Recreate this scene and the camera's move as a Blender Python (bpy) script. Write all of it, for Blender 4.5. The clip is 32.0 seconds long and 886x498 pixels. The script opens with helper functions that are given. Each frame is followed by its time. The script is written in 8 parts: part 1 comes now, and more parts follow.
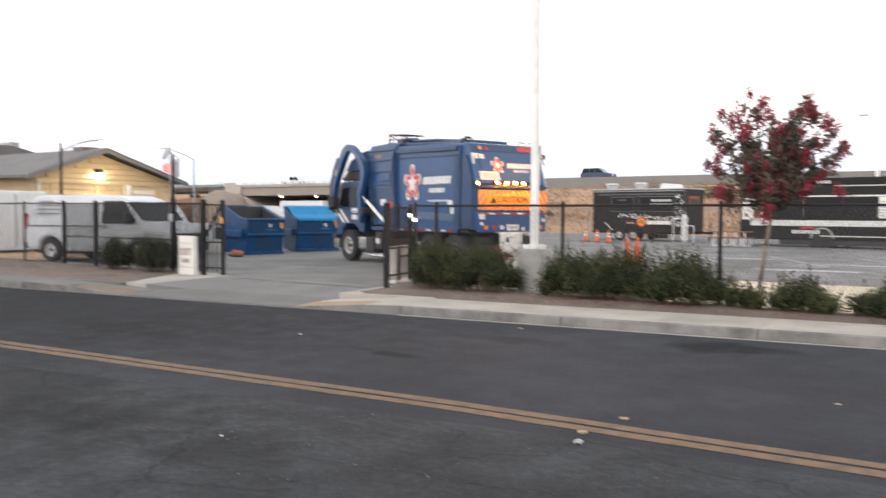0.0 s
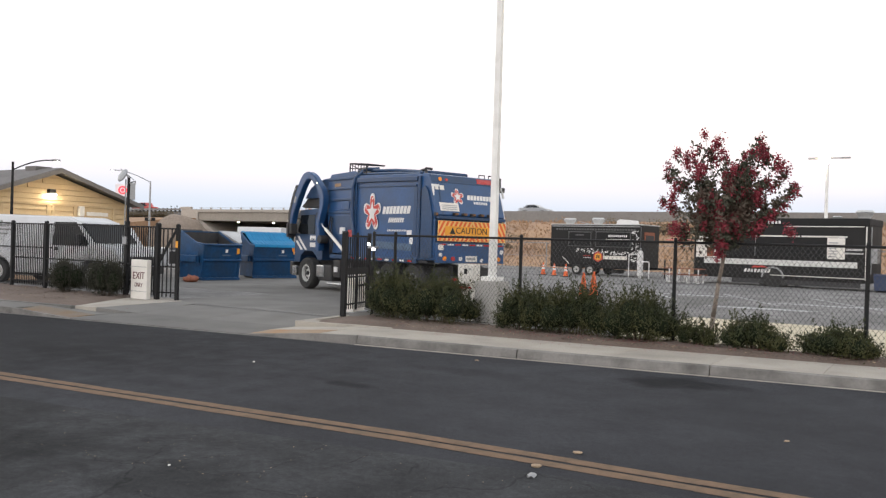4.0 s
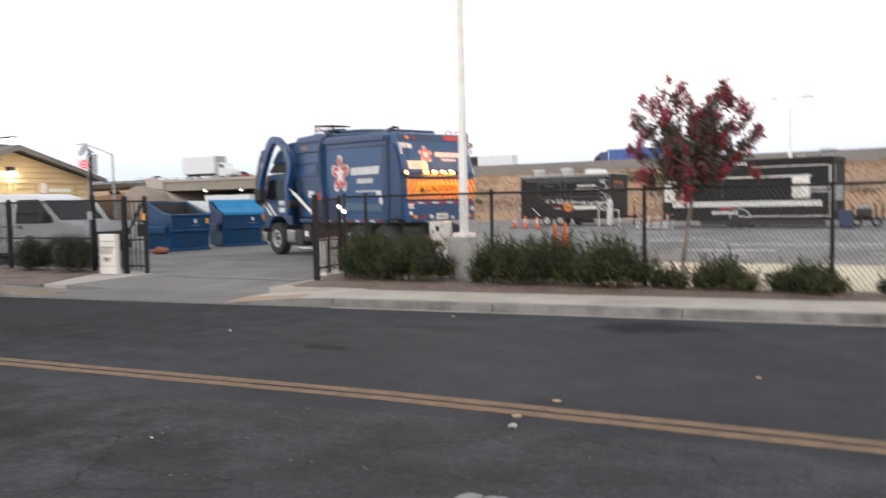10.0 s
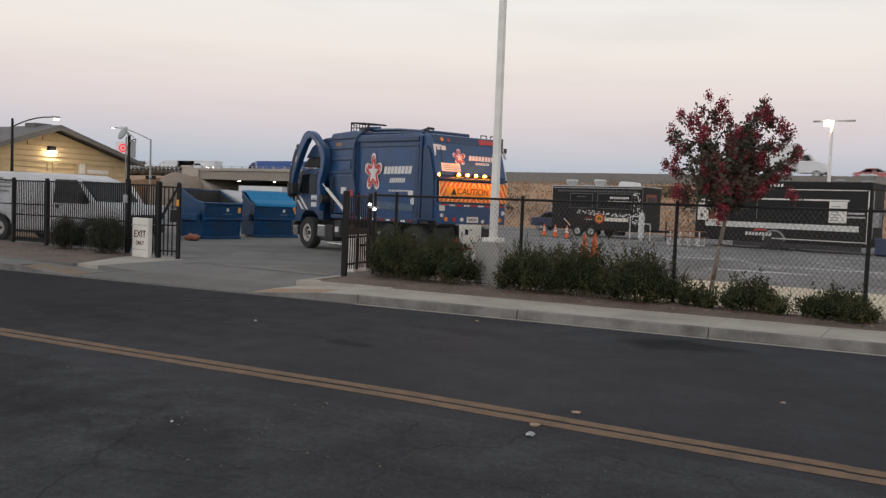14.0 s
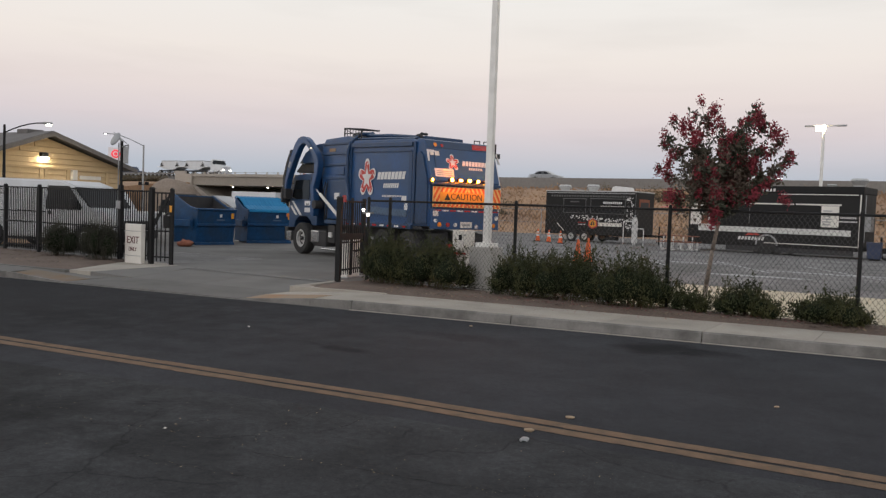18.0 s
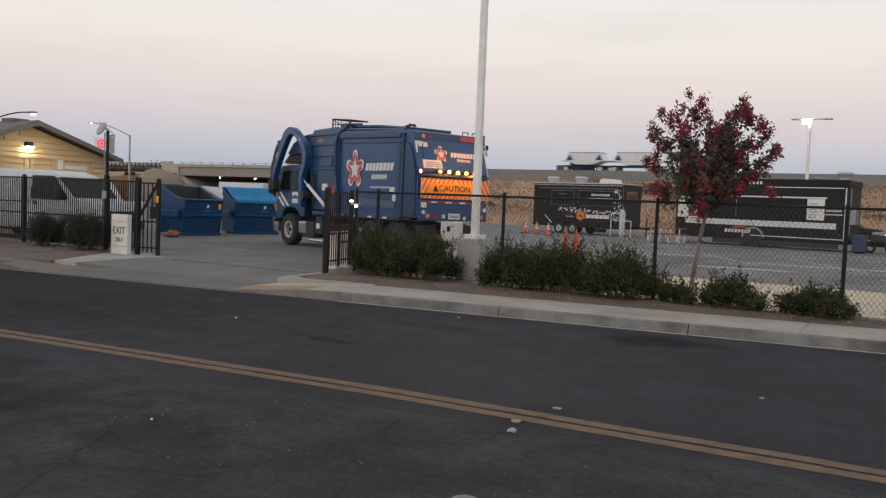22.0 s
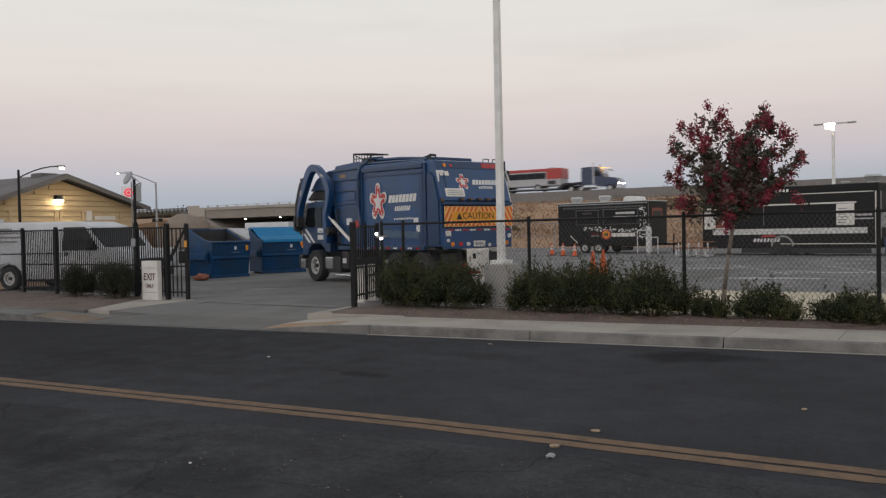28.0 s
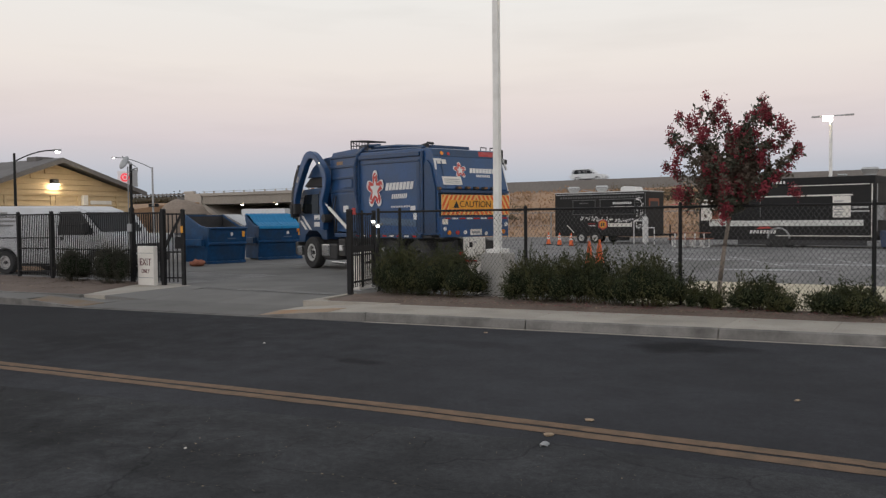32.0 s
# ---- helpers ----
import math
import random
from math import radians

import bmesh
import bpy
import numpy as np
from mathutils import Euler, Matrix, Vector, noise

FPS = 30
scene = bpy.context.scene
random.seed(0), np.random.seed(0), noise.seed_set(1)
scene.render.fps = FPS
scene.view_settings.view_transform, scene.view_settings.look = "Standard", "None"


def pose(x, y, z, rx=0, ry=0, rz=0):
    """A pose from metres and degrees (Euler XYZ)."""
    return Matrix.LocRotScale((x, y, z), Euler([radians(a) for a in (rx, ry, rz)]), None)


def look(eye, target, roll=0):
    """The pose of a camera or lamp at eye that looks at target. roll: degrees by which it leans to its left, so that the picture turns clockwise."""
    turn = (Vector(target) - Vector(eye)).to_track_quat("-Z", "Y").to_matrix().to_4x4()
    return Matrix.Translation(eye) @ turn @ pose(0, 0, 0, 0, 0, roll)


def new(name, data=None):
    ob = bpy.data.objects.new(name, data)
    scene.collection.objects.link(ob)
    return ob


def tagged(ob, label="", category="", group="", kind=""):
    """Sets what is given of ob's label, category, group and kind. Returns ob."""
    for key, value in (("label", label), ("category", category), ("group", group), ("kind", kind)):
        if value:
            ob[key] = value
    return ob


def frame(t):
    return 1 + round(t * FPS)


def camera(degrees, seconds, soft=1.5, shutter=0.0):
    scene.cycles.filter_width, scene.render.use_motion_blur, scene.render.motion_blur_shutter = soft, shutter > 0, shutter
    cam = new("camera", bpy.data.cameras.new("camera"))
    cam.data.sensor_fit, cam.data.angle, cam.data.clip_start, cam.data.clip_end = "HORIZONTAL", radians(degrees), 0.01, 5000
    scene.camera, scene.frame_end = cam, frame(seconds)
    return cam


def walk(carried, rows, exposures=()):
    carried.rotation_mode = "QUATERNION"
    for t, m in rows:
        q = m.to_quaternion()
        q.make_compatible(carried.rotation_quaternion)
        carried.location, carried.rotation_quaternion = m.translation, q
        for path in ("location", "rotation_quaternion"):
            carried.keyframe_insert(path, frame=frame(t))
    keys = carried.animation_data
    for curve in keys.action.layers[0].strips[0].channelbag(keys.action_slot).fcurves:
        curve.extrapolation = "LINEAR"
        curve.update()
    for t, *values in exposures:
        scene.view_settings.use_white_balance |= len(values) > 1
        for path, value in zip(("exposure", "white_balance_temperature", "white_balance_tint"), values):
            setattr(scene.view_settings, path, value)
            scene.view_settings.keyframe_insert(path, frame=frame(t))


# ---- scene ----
# ---- camera ----
EYE = (0.0, 0.0, 1.7)
# seconds, yaw to the left of +y, pitch up, roll, in degrees
PATH = [
    (0, 34.547, -2.445, 0.291),
    (0.5, 30.337, -3.403, 0.877),
    (1, 30.620, -1.794, -0.001),
    (1.5, 30.049, -1.486, 1.330),
    (2, 30.969, -0.341, 1.776),
    (2.5, 30.878, -0.541, 2.340),
    (3, 31.322, -0.823, 1.616),
    (3.5, 31.621, -0.139, 1.722),
    (5.5, 31.869, -1.215, 1.616),
    (6, 33.174, -1.469, 1.772),
    (6.5, 34.573, -1.527, 2.272),
    (7, 34.187, -2.016, 2.539),
    (7.5, 32.425, -1.746, 1.837),
    (8, 30.405, -1.915, 1.531),
    (8.5, 31.419, -2.788, 1.017),
    (8.8, 30.354, -0.292, -1.051),
    (9, 30.236, -3.850, -4.912),
    (9.2, 24.562, -3.269, -3.613),
    (9.3, 22.752, -2.794, -2.370),
    (9.4, 21.391, -3.141, -1.870),
    (9.5, 20.393, -3.332, -1.369),
    (9.8, 23.958, -4.882, -0.696),
    (10, 29.692, -3.204, -1.198),
    (10.2, 29.768, -2.649, 0.332),
    (10.5, 32.463, -3.006, 0.715),
    (11, 33.060, -2.466, 1.691),
    (11.5, 32.698, -3.592, 1.846),
    (12, 31.842, -3.102, 1.971),
    (12.5, 31.275, -2.173, 1.984),
    (13, 30.232, -2.643, 1.883),
    (13.5, 30.819, -2.780, 2.489),
    (14, 31.658, -3.017, 2.206),
    (14.5, 30.265, -4.479, 3.179),
    (16.5, 31.486, -2.418, 2.746),
    (17, 30.855, -2.097, 2.438),
    (17.5, 30.926, -2.439, 2.099),
    (18, 31.231, -2.631, 2.076),
    (18.5, 30.971, -3.103, 1.910),
    (19, 30.896, -3.041, 1.911),
    (19.5, 30.406, -2.927, 2.026),
    (20, 29.937, -2.935, 2.211),
    (20.5, 30.303, -2.648, 1.878),
    (21, 30.796, -2.932, 1.860),
    (21.5, 30.869, -3.098, 2.077),
    (22, 30.369, -3.192, 2.294),
    (22.5, 30.237, -2.498, 2.464),
    (23, 30.233, -2.317, 2.456),
    (23.5, 30.246, -2.156, 2.258),
    (24, 30.359, -2.522, 2.262),
    (24.5, 30.490, -2.744, 2.258),
    (25, 29.890, -3.130, 2.317),
    (25.5, 29.749, -2.349, 1.364),
    (27.5, 32.433, -0.300, -1.367),
    (28, 32.239, -1.247, -1.189),
    (28.5, 31.501, -1.202, -0.653),
    (29, 31.335, -1.365, -0.578),
    (29.5, 31.832, -1.378, -0.506),
    (30, 32.044, -1.515, 0.259),
    (30.5, 32.080, -2.049, 0.096),
    (31, 31.793, -2.465, -0.021),
    (31.5, 31.629, -2.072, -0.092),
    (32, 32.009, -2.069, -0.590),
]


def aim(yaw, pitch, roll):
    return Matrix.Translation(EYE) @ pose(0, 0, 0, 0, 0, yaw) @ pose(0, 0, 0, 90 + pitch) @ pose(0, 0, 0, 0, 0, roll)


cam = camera(56.8, 32.0, soft=1.3, shutter=0.6)
walk(cam, [(t, aim(a, b, c)) for t, a, b, c in PATH],
     exposures=[(0.0, 1.10), (0.5, 0.95), (1.2, 0.82), (2.2, 0.68), (3.5, 0.70), (5.5, 0.78), (8.0, 0.84), (8.8, 0.86), (9.2, 0.95), (9.6, 1.08), (10.1, 0.80), (10.6, 0.20), (11.2, -0.02), (18.0, -0.02), (25.5, -0.02), (27.5, -0.20), (28.5, -0.17), (30.5, -0.06), (32.0, -0.06)])

# ---- sky and light ----
world = bpy.data.worlds.new("dusk_sky")
scene.world = world
world.use_nodes = True
wn, wl = world.node_tree.nodes, world.node_tree.links
wn.clear()
w_out = wn.new("ShaderNodeOutputWorld")
w_bg = wn.new("ShaderNodeBackground")
w_co = wn.new("ShaderNodeTexCoord")
w_sep = wn.new("ShaderNodeSeparateXYZ")
w_ramp = wn.new("ShaderNodeValToRGB")
wl.new(w_co.outputs["Generated"], w_sep.inputs[0])
wl.new(w_sep.outputs["Z"], w_ramp.inputs[0])
SKY = [(0, (0.41, 0.465, 0.535)), (0.045, (0.49, 0.53, 0.60)), (0.07, (0.605, 0.59, 0.635)), (0.098, (0.725, 0.650, 0.665)), (0.135, (0.815, 0.725, 0.70)), (0.18, (0.885, 0.815, 0.765)), (0.25, (0.885, 0.86, 0.825)), (0.36, (0.895, 0.885, 0.86)), (0.6, (0.648, 0.659, 0.686)), (1, (0.362, 0.400, 0.470))]
ramp = w_ramp.color_ramp
while len(ramp.elements) < len(SKY):
    ramp.elements.new(0.5)
for el, (p, c) in zip(ramp.elements, SKY):
    el.position, el.color = p, (*c, 1)
# the sunset glow behind the street, west of the camera
w_glow = wn.new("ShaderNodeMapRange")
w_glow.inputs["From Min"].default_value, w_glow.inputs["From Max"].default_value = 0.1, -1.0
w_glow.inputs["To Min"].default_value, w_glow.inputs["To Max"].default_value = 1.0, 1.6
wl.new(w_sep.outputs["Y"], w_glow.inputs["Value"])
# thin cloud streaks
w_map = wn.new("ShaderNodeMapping")
w_map.inputs["Scale"].default_value = (1.6, 1.6, 11.0)
w_noise = wn.new("ShaderNodeTexNoise")
w_noise.inputs["Scale"].default_value, w_noise.inputs["Detail"].default_value = 2.2, 5.0
w_cl = wn.new("ShaderNodeMapRange")
w_cl.inputs["From Min"].default_value, w_cl.inputs["From Max"].default_value = 0.5, 0.8
w_cl.inputs["To Min"].default_value, w_cl.inputs["To Max"].default_value = 1.0, 0.92
wl.new(w_co.outputs["Generated"], w_map.inputs[0])
wl.new(w_map.outputs[0], w_noise.inputs["Vector"])
wl.new(w_noise.outputs["Fac"], w_cl.inputs["Value"])
w_mul = wn.new("ShaderNodeMath")
w_mul.operation = "MULTIPLY"
wl.new(w_glow.outputs[0], w_mul.inputs[0])
wl.new(w_cl.outputs[0], w_mul.inputs[1])
wl.new(w_ramp.outputs[0], w_bg.inputs["Color"])
wl.new(w_mul.outputs[0], w_bg.inputs["Strength"])
wl.new(w_bg.outputs[0], w_out.inputs[0])

sun = new("sun", bpy.data.lights.new("sun", "SUN"))
sun.data.energy, sun.data.angle, sun.data.color = 0.15, radians(40), (1.0, 0.86, 0.78)
sun.matrix_basis = look((0, 0, 30), (6, 30, 18))


# ---- materials ----
def node_mat(name):
    m = bpy.data.materials.new(name)
    m.use_nodes = True
    return m, m.node_tree.nodes, m.node_tree.links, m.node_tree.nodes["Principled BSDF"]


def paint(name, color, rough=0.5, metal=0.0, vary=0.12, fine=60.0, coarse=2.0, bump=0.05, stain=None, stain_amount=0.35, coat=0.0, spec=0.5, jitter=0.0):
    """A surface with grain, blotches and fine relief; lengths in metres by object coordinates."""
    m, n, l, b = node_mat(name)
    co = n.new("ShaderNodeTexCoord")
    big, small = n.new("ShaderNodeTexNoise"), n.new("ShaderNodeTexNoise")
    big.inputs["Scale"].default_value, big.inputs["Detail"].default_value = coarse, 6
    small.inputs["Scale"].default_value, small.inputs["Detail"].default_value = fine, 3
    for t in (big, small):
        l.new(co.outputs["Object"], t.inputs["Vector"])
    dark = tuple(c * (1 - 2 * vary) for c in color)
    light = tuple(min(1, c * (1 + 2 * vary)) for c in color)
    mix = n.new("ShaderNodeMix")
    mix.data_type = "RGBA"
    mix.inputs["A"].default_value, mix.inputs["B"].default_value = (*dark, 1), (*light, 1)
    l.new(small.outputs["Fac"], mix.inputs["Factor"])
    last = mix.outputs["Result"]
    rng = n.new("ShaderNodeMapRange")
    rng.inputs["From Min"].default_value, rng.inputs["From Max"].default_value = 0.42, 0.72
    rng.inputs["To Max"].default_value = stain_amount
    l.new(big.outputs["Fac"], rng.inputs["Value"])
    st = n.new("ShaderNodeMix")
    st.data_type = "RGBA"
    st.inputs["B"].default_value = (*(stain or tuple(c * 0.6 for c in color)), 1)
    l.new(rng.outputs[0], st.inputs["Factor"])
    l.new(last, st.inputs["A"])
    last = st.outputs["Result"]
    if jitter:
        info, hsv = n.new("ShaderNodeObjectInfo"), n.new("ShaderNodeHueSaturation")
        jr = n.new("ShaderNodeMapRange")
        jr.inputs["To Min"].default_value, jr.inputs["To Max"].default_value = 1 - jitter, 1 + jitter
        l.new(info.outputs["Random"], jr.inputs["Value"])
        l.new(jr.outputs[0], hsv.inputs["Value"])
        l.new(last, hsv.inputs["Color"])
        last = hsv.outputs[0]
    l.new(last, b.inputs["Base Color"])
    rr = n.new("ShaderNodeMapRange")
    rr.inputs["To Min"].default_value, rr.inputs["To Max"].default_value = max(0.02, rough - 0.1), min(1, rough + 0.12)
    l.new(big.outputs["Fac"], rr.inputs["Value"])
    l.new(rr.outputs[0], b.inputs["Roughness"])
    b.inputs["Metallic"].default_value = metal
    b.inputs["Coat Weight"].default_value = coat
    b.inputs["Specular IOR Level"].default_value = spec
    if bump:
        bp = n.new("ShaderNodeBump")
        bp.inputs["Strength"].default_value, bp.inputs["Distance"].default_value = bump, 0.01
        l.new(small.outputs["Fac"], bp.inputs["Height"])
        l.new(bp.outputs[0], b.inputs["Normal"])
    return m


def glow(name, color, strength):
    m, n, l, b = node_mat(name)
    b.inputs["Base Color"].default_value = (*color, 1)
    b.inputs["Emission Color"].default_value = (*color, 1)
    b.inputs["Emission Strength"].default_value = strength
    return m


def asphalt(name, base, cracks, patches, dark_w, stains_and_dimming=()):
    """Worn asphalt: grit, wide blotches, oil darkening, painted dimming and hairline cracks."""
    m, n, l, b = node_mat(name)
    co = n.new("ShaderNodeTexCoord")

    def tex(kind, scale, detail=4.0, rough=0.55):
        t = n.new(kind)
        t.inputs["Scale"].default_value = scale
        if kind == "ShaderNodeTexNoise":
            t.inputs["Detail"].default_value, t.inputs["Roughness"].default_value = detail, rough
        l.new(co.outputs["Object"], t.inputs["Vector"])
        return t

    def mapr(src, a, bb, c, d):
        r = n.new("ShaderNodeMapRange")
        for k, v in zip(("From Min", "From Max", "To Min", "To Max"), (a, bb, c, d)):
            r.inputs[k].default_value = v
        l.new(src, r.inputs["Value"])
        return r.outputs[0]

    def mult(a, bb):
        r = n.new("ShaderNodeMath")
        r.operation = "MULTIPLY"
        l.new(a, r.inputs[0])
        l.new(bb, r.inputs[1])
        return r.outputs[0]

    grit, blotch, wide = tex("ShaderNodeTexNoise", 140, 3), tex("ShaderNodeTexNoise", 1.7, 7, 0.6), tex("ShaderNodeTexNoise", 0.35, 5)
    v = mult(mapr(grit.outputs["Fac"], 0.3, 0.7, 0.72, 1.28), mapr(blotch.outputs["Fac"], 0.3, 0.7, 1 - patches, 1 + patches))
    v = mult(v, mapr(wide.outputs["Fac"], 0.35, 0.65, 1 - dark_w, 1 + dark_w))
    mid_n = tex("ShaderNodeTexNoise", 14, 5, 0.7)
    v = mult(v, mapr(mid_n.outputs["Fac"], 0.3, 0.7, 1 - 0.9 * patches, 1 + 0.9 * patches))
    mid_f = tex("ShaderNodeTexNoise", 48, 3, 0.6)
    v = mult(v, mapr(mid_f.outputs["Fac"], 0.3, 0.7, 0.84, 1.16))
    # pale grit and dark pits
    vo_g = n.new("ShaderNodeTexVoronoi")
    vo_g.inputs["Scale"].default_value = 22
    l.new(co.outputs["Object"], vo_g.inputs["Vector"])
    v = mult(v, mapr(vo_g.outputs["Distance"], 0.05, 0.16, 1.0 + 2.2 * patches, 1.0))
    # soft dark spots, oil and wide painted dimming alike: centre, half sizes, depth
    for sx, sy, rx, ry, deep in stains_and_dimming:
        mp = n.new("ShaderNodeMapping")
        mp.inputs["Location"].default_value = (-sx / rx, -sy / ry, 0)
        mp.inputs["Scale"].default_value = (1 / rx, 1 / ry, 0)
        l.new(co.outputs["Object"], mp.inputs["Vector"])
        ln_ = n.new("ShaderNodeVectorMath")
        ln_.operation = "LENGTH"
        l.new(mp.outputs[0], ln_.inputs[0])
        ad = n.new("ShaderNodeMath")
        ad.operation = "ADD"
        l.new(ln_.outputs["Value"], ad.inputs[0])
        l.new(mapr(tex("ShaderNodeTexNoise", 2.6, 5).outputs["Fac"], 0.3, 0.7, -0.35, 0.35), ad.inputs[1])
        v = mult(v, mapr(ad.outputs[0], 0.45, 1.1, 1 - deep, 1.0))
    if cracks:
        warp = n.new("ShaderNodeVectorMath")
        warp.operation = "ADD"
        wn2 = tex("ShaderNodeTexNoise", 1.1, 6)
        sc = n.new("ShaderNodeVectorMath")
        sc.operation = "SCALE"
        sc.inputs["Scale"].default_value = 0.9
        l.new(wn2.outputs["Color"], sc.inputs[0])
        l.new(co.outputs["Object"], warp.inputs[0])
        l.new(sc.outputs[0], warp.inputs[1])
        vo = n.new("ShaderNodeTexVoronoi")
        vo.feature = "DISTANCE_TO_EDGE"
        vo.inputs["Scale"].default_value = 0.62
        l.new(warp.outputs[0], vo.inputs["Vector"])
        line = mapr(vo.outputs["Distance"], 0.004, 0.012, cracks, 0.0)
        fine_v = n.new("ShaderNodeTexVoronoi")
        fine_v.feature = "DISTANCE_TO_EDGE"
        fine_v.inputs["Scale"].default_value = 3.1
        l.new(warp.outputs[0], fine_v.inputs["Vector"])
        small_line = mapr(fine_v.outputs["Distance"], 0.008, 0.03, cracks * 0.55, 0.0)
        spots = mapr(tex("ShaderNodeTexNoise", 0.8, 3).outputs["Fac"], 0.53, 0.62, 0.0, 1.0)
        near = n.new("ShaderNodeMath")
        near.operation = "SUBTRACT"
        near.inputs[0].default_value = 1.0
        l.new(mult(small_line, spots), near.inputs[1])
        v = mult(v, near.outputs[0])
        where = mapr(tex("ShaderNodeTexNoise", 0.5, 2).outputs["Fac"], 0.46, 0.56, 0.0, 1.0)
        inv = n.new("ShaderNodeMath")
        inv.operation = "SUBTRACT"
        inv.inputs[0].default_value = 1.0
        l.new(mult(line, where), inv.inputs[1])
        v = mult(v, inv.outputs[0])
    hue = n.new("ShaderNodeMix")
    hue.data_type, hue.blend_type = "RGBA", "MULTIPLY"
    hue.inputs["Factor"].default_value = 1.0
    hue.inputs["A"].default_value = (*base, 1)
    l.new(v, hue.inputs["B"])
    l.new(hue.outputs["Result"], b.inputs["Base Color"])
    b.inputs["Roughness"].default_value = 0.95
    b.inputs["Specular IOR Level"].default_value = 0.12
    bp = n.new("ShaderNodeBump")
    bp.inputs["Strength"].default_value, bp.inputs["Distance"].default_value = 0.35, 0.006
    l.new(v, bp.inputs["Height"])
    l.new(bp.outputs[0], b.inputs["Normal"])
    return m


def glass(name, tint, rough=0.05):
    m, n, l, b = node_mat(name)
    b.inputs["Base Color"].default_value = (*tint, 1)
    b.inputs["Roughness"].default_value = rough
    b.inputs["Specular IOR Level"].default_value = 0.22
    return m


# each lane's last, widest spot paints in the dimmer left side of the view
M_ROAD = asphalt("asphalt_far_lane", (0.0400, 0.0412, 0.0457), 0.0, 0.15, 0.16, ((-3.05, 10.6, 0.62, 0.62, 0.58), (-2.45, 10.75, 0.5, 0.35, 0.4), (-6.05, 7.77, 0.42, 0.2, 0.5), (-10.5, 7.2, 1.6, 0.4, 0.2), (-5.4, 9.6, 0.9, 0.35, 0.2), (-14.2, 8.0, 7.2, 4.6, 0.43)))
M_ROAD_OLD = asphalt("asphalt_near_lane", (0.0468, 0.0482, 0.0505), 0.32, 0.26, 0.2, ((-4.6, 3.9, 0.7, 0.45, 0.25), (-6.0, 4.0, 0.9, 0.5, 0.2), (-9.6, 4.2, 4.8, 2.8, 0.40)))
M_LOT = asphalt("asphalt_yard", (0.205, 0.199, 0.193), 0.5, 0.2, 0.2)
M_FREEWAY = asphalt("freeway_surface", (0.2, 0.2, 0.2), 0, 0.1, 0.1)
M_CONC = paint("concrete_walk", (0.37, 0.34, 0.295), 0.9, vary=0.12, fine=45, coarse=1.3, bump=0.2, stain=(0.22, 0.20, 0.175), stain_amount=0.55, jitter=0.07, spec=0.3)
M_DRIVE = paint("concrete_drive", (0.168, 0.163, 0.154), 0.9, vary=0.1, fine=40, coarse=0.7, bump=0.2, stain=(0.105, 0.101, 0.095), stain_amount=0.7, jitter=0.10, spec=0.25)
M_KERB = paint("concrete_kerb", (0.21, 0.20, 0.187), 0.9, vary=0.10, fine=26, coarse=1.9, bump=0.2, stain=(0.06, 0.057, 0.054), stain_amount=0.9, jitter=0.08, spec=0.25)
M_PALE = paint("pale_concrete", (0.52, 0.46, 0.33), 0.85, vary=0.1, coarse=0.8, bump=0.15)
M_PLINTH = paint("cast_concrete", (0.42, 0.405, 0.38), 0.9, vary=0.1, coarse=4, bump=0.2, stain=(0.28, 0.27, 0.25))
M_TACTILE = paint("ochre_ramp", (0.27, 0.205, 0.145), 0.85, vary=0.15, coarse=1.6, stain=(0.33, 0.18, 0.08), stain_amount=0.9)
M_OCHRE = paint("brown_stained_ramp", (0.165, 0.135, 0.105), 0.9, vary=0.15, coarse=1.8, stain=(0.19, 0.115, 0.06), stain_amount=0.9)
M_SOIL = paint("planter_soil", (0.118, 0.086, 0.068), 0.95, vary=0.35, fine=30, coarse=2.2, bump=0.8, stain=(0.165, 0.125, 0.102), stain_amount=0.8)
M_DRY = paint("dry_grass", (0.36, 0.225, 0.132), 0.95, vary=0.22, fine=2.5, coarse=0.12, bump=0.9, stain=(0.215, 0.14, 0.098), stain_amount=0.7)
M_SPOIL = paint("grey_spoil", (0.245, 0.195, 0.155), 0.95, vary=0.2, fine=3, coarse=0.3, bump=0.6)
M_EARTH = paint("open_ground", (0.25, 0.19, 0.13), 0.95, vary=0.2, fine=5, coarse=0.08, bump=0.5)
M_YELLOW = paint("road_paint_yellow", (0.182, 0.118, 0.076), 0.85, vary=0.22, fine=70, coarse=6, bump=0.2, stain=(0.11, 0.085, 0.06), stain_amount=0.8, spec=0.2)
M_WHITELINE = paint("road_paint_white", (0.42, 0.42, 0.41), 0.8, vary=0.2, fine=60, coarse=3, stain=(0.2, 0.2, 0.2), stain_amount=0.9)
M_BLACK = paint("black_powder_coat", (0.015, 0.015, 0.016), 0.6, vary=0.2, coarse=4, bump=0.04, stain=(0.035, 0.031, 0.028), stain_amount=0.25, spec=0.2)
M_WIRE = paint("black_vinyl_wire", (0.042, 0.042, 0.044), 0.5, vary=0.15, bump=0)
M_POLE = paint("white_pole_paint", (0.80, 0.79, 0.76), 0.5, vary=0.05, coarse=3, bump=0.04, stain=(0.42, 0.4, 0.37))
M_GALV = paint("bright_vent_steel", (0.52, 0.52, 0.51), 0.45, metal=0.25, vary=0.15, coarse=6)
M_STEEL = paint("galvanised_steel", (0.34, 0.345, 0.35), 0.45, metal=0.7, vary=0.12, coarse=6)
M_SIGN = paint("sign_white", (0.72, 0.69, 0.64), 0.6, vary=0.05, coarse=3, stain=(0.5, 0.47, 0.42), stain_amount=0.4)
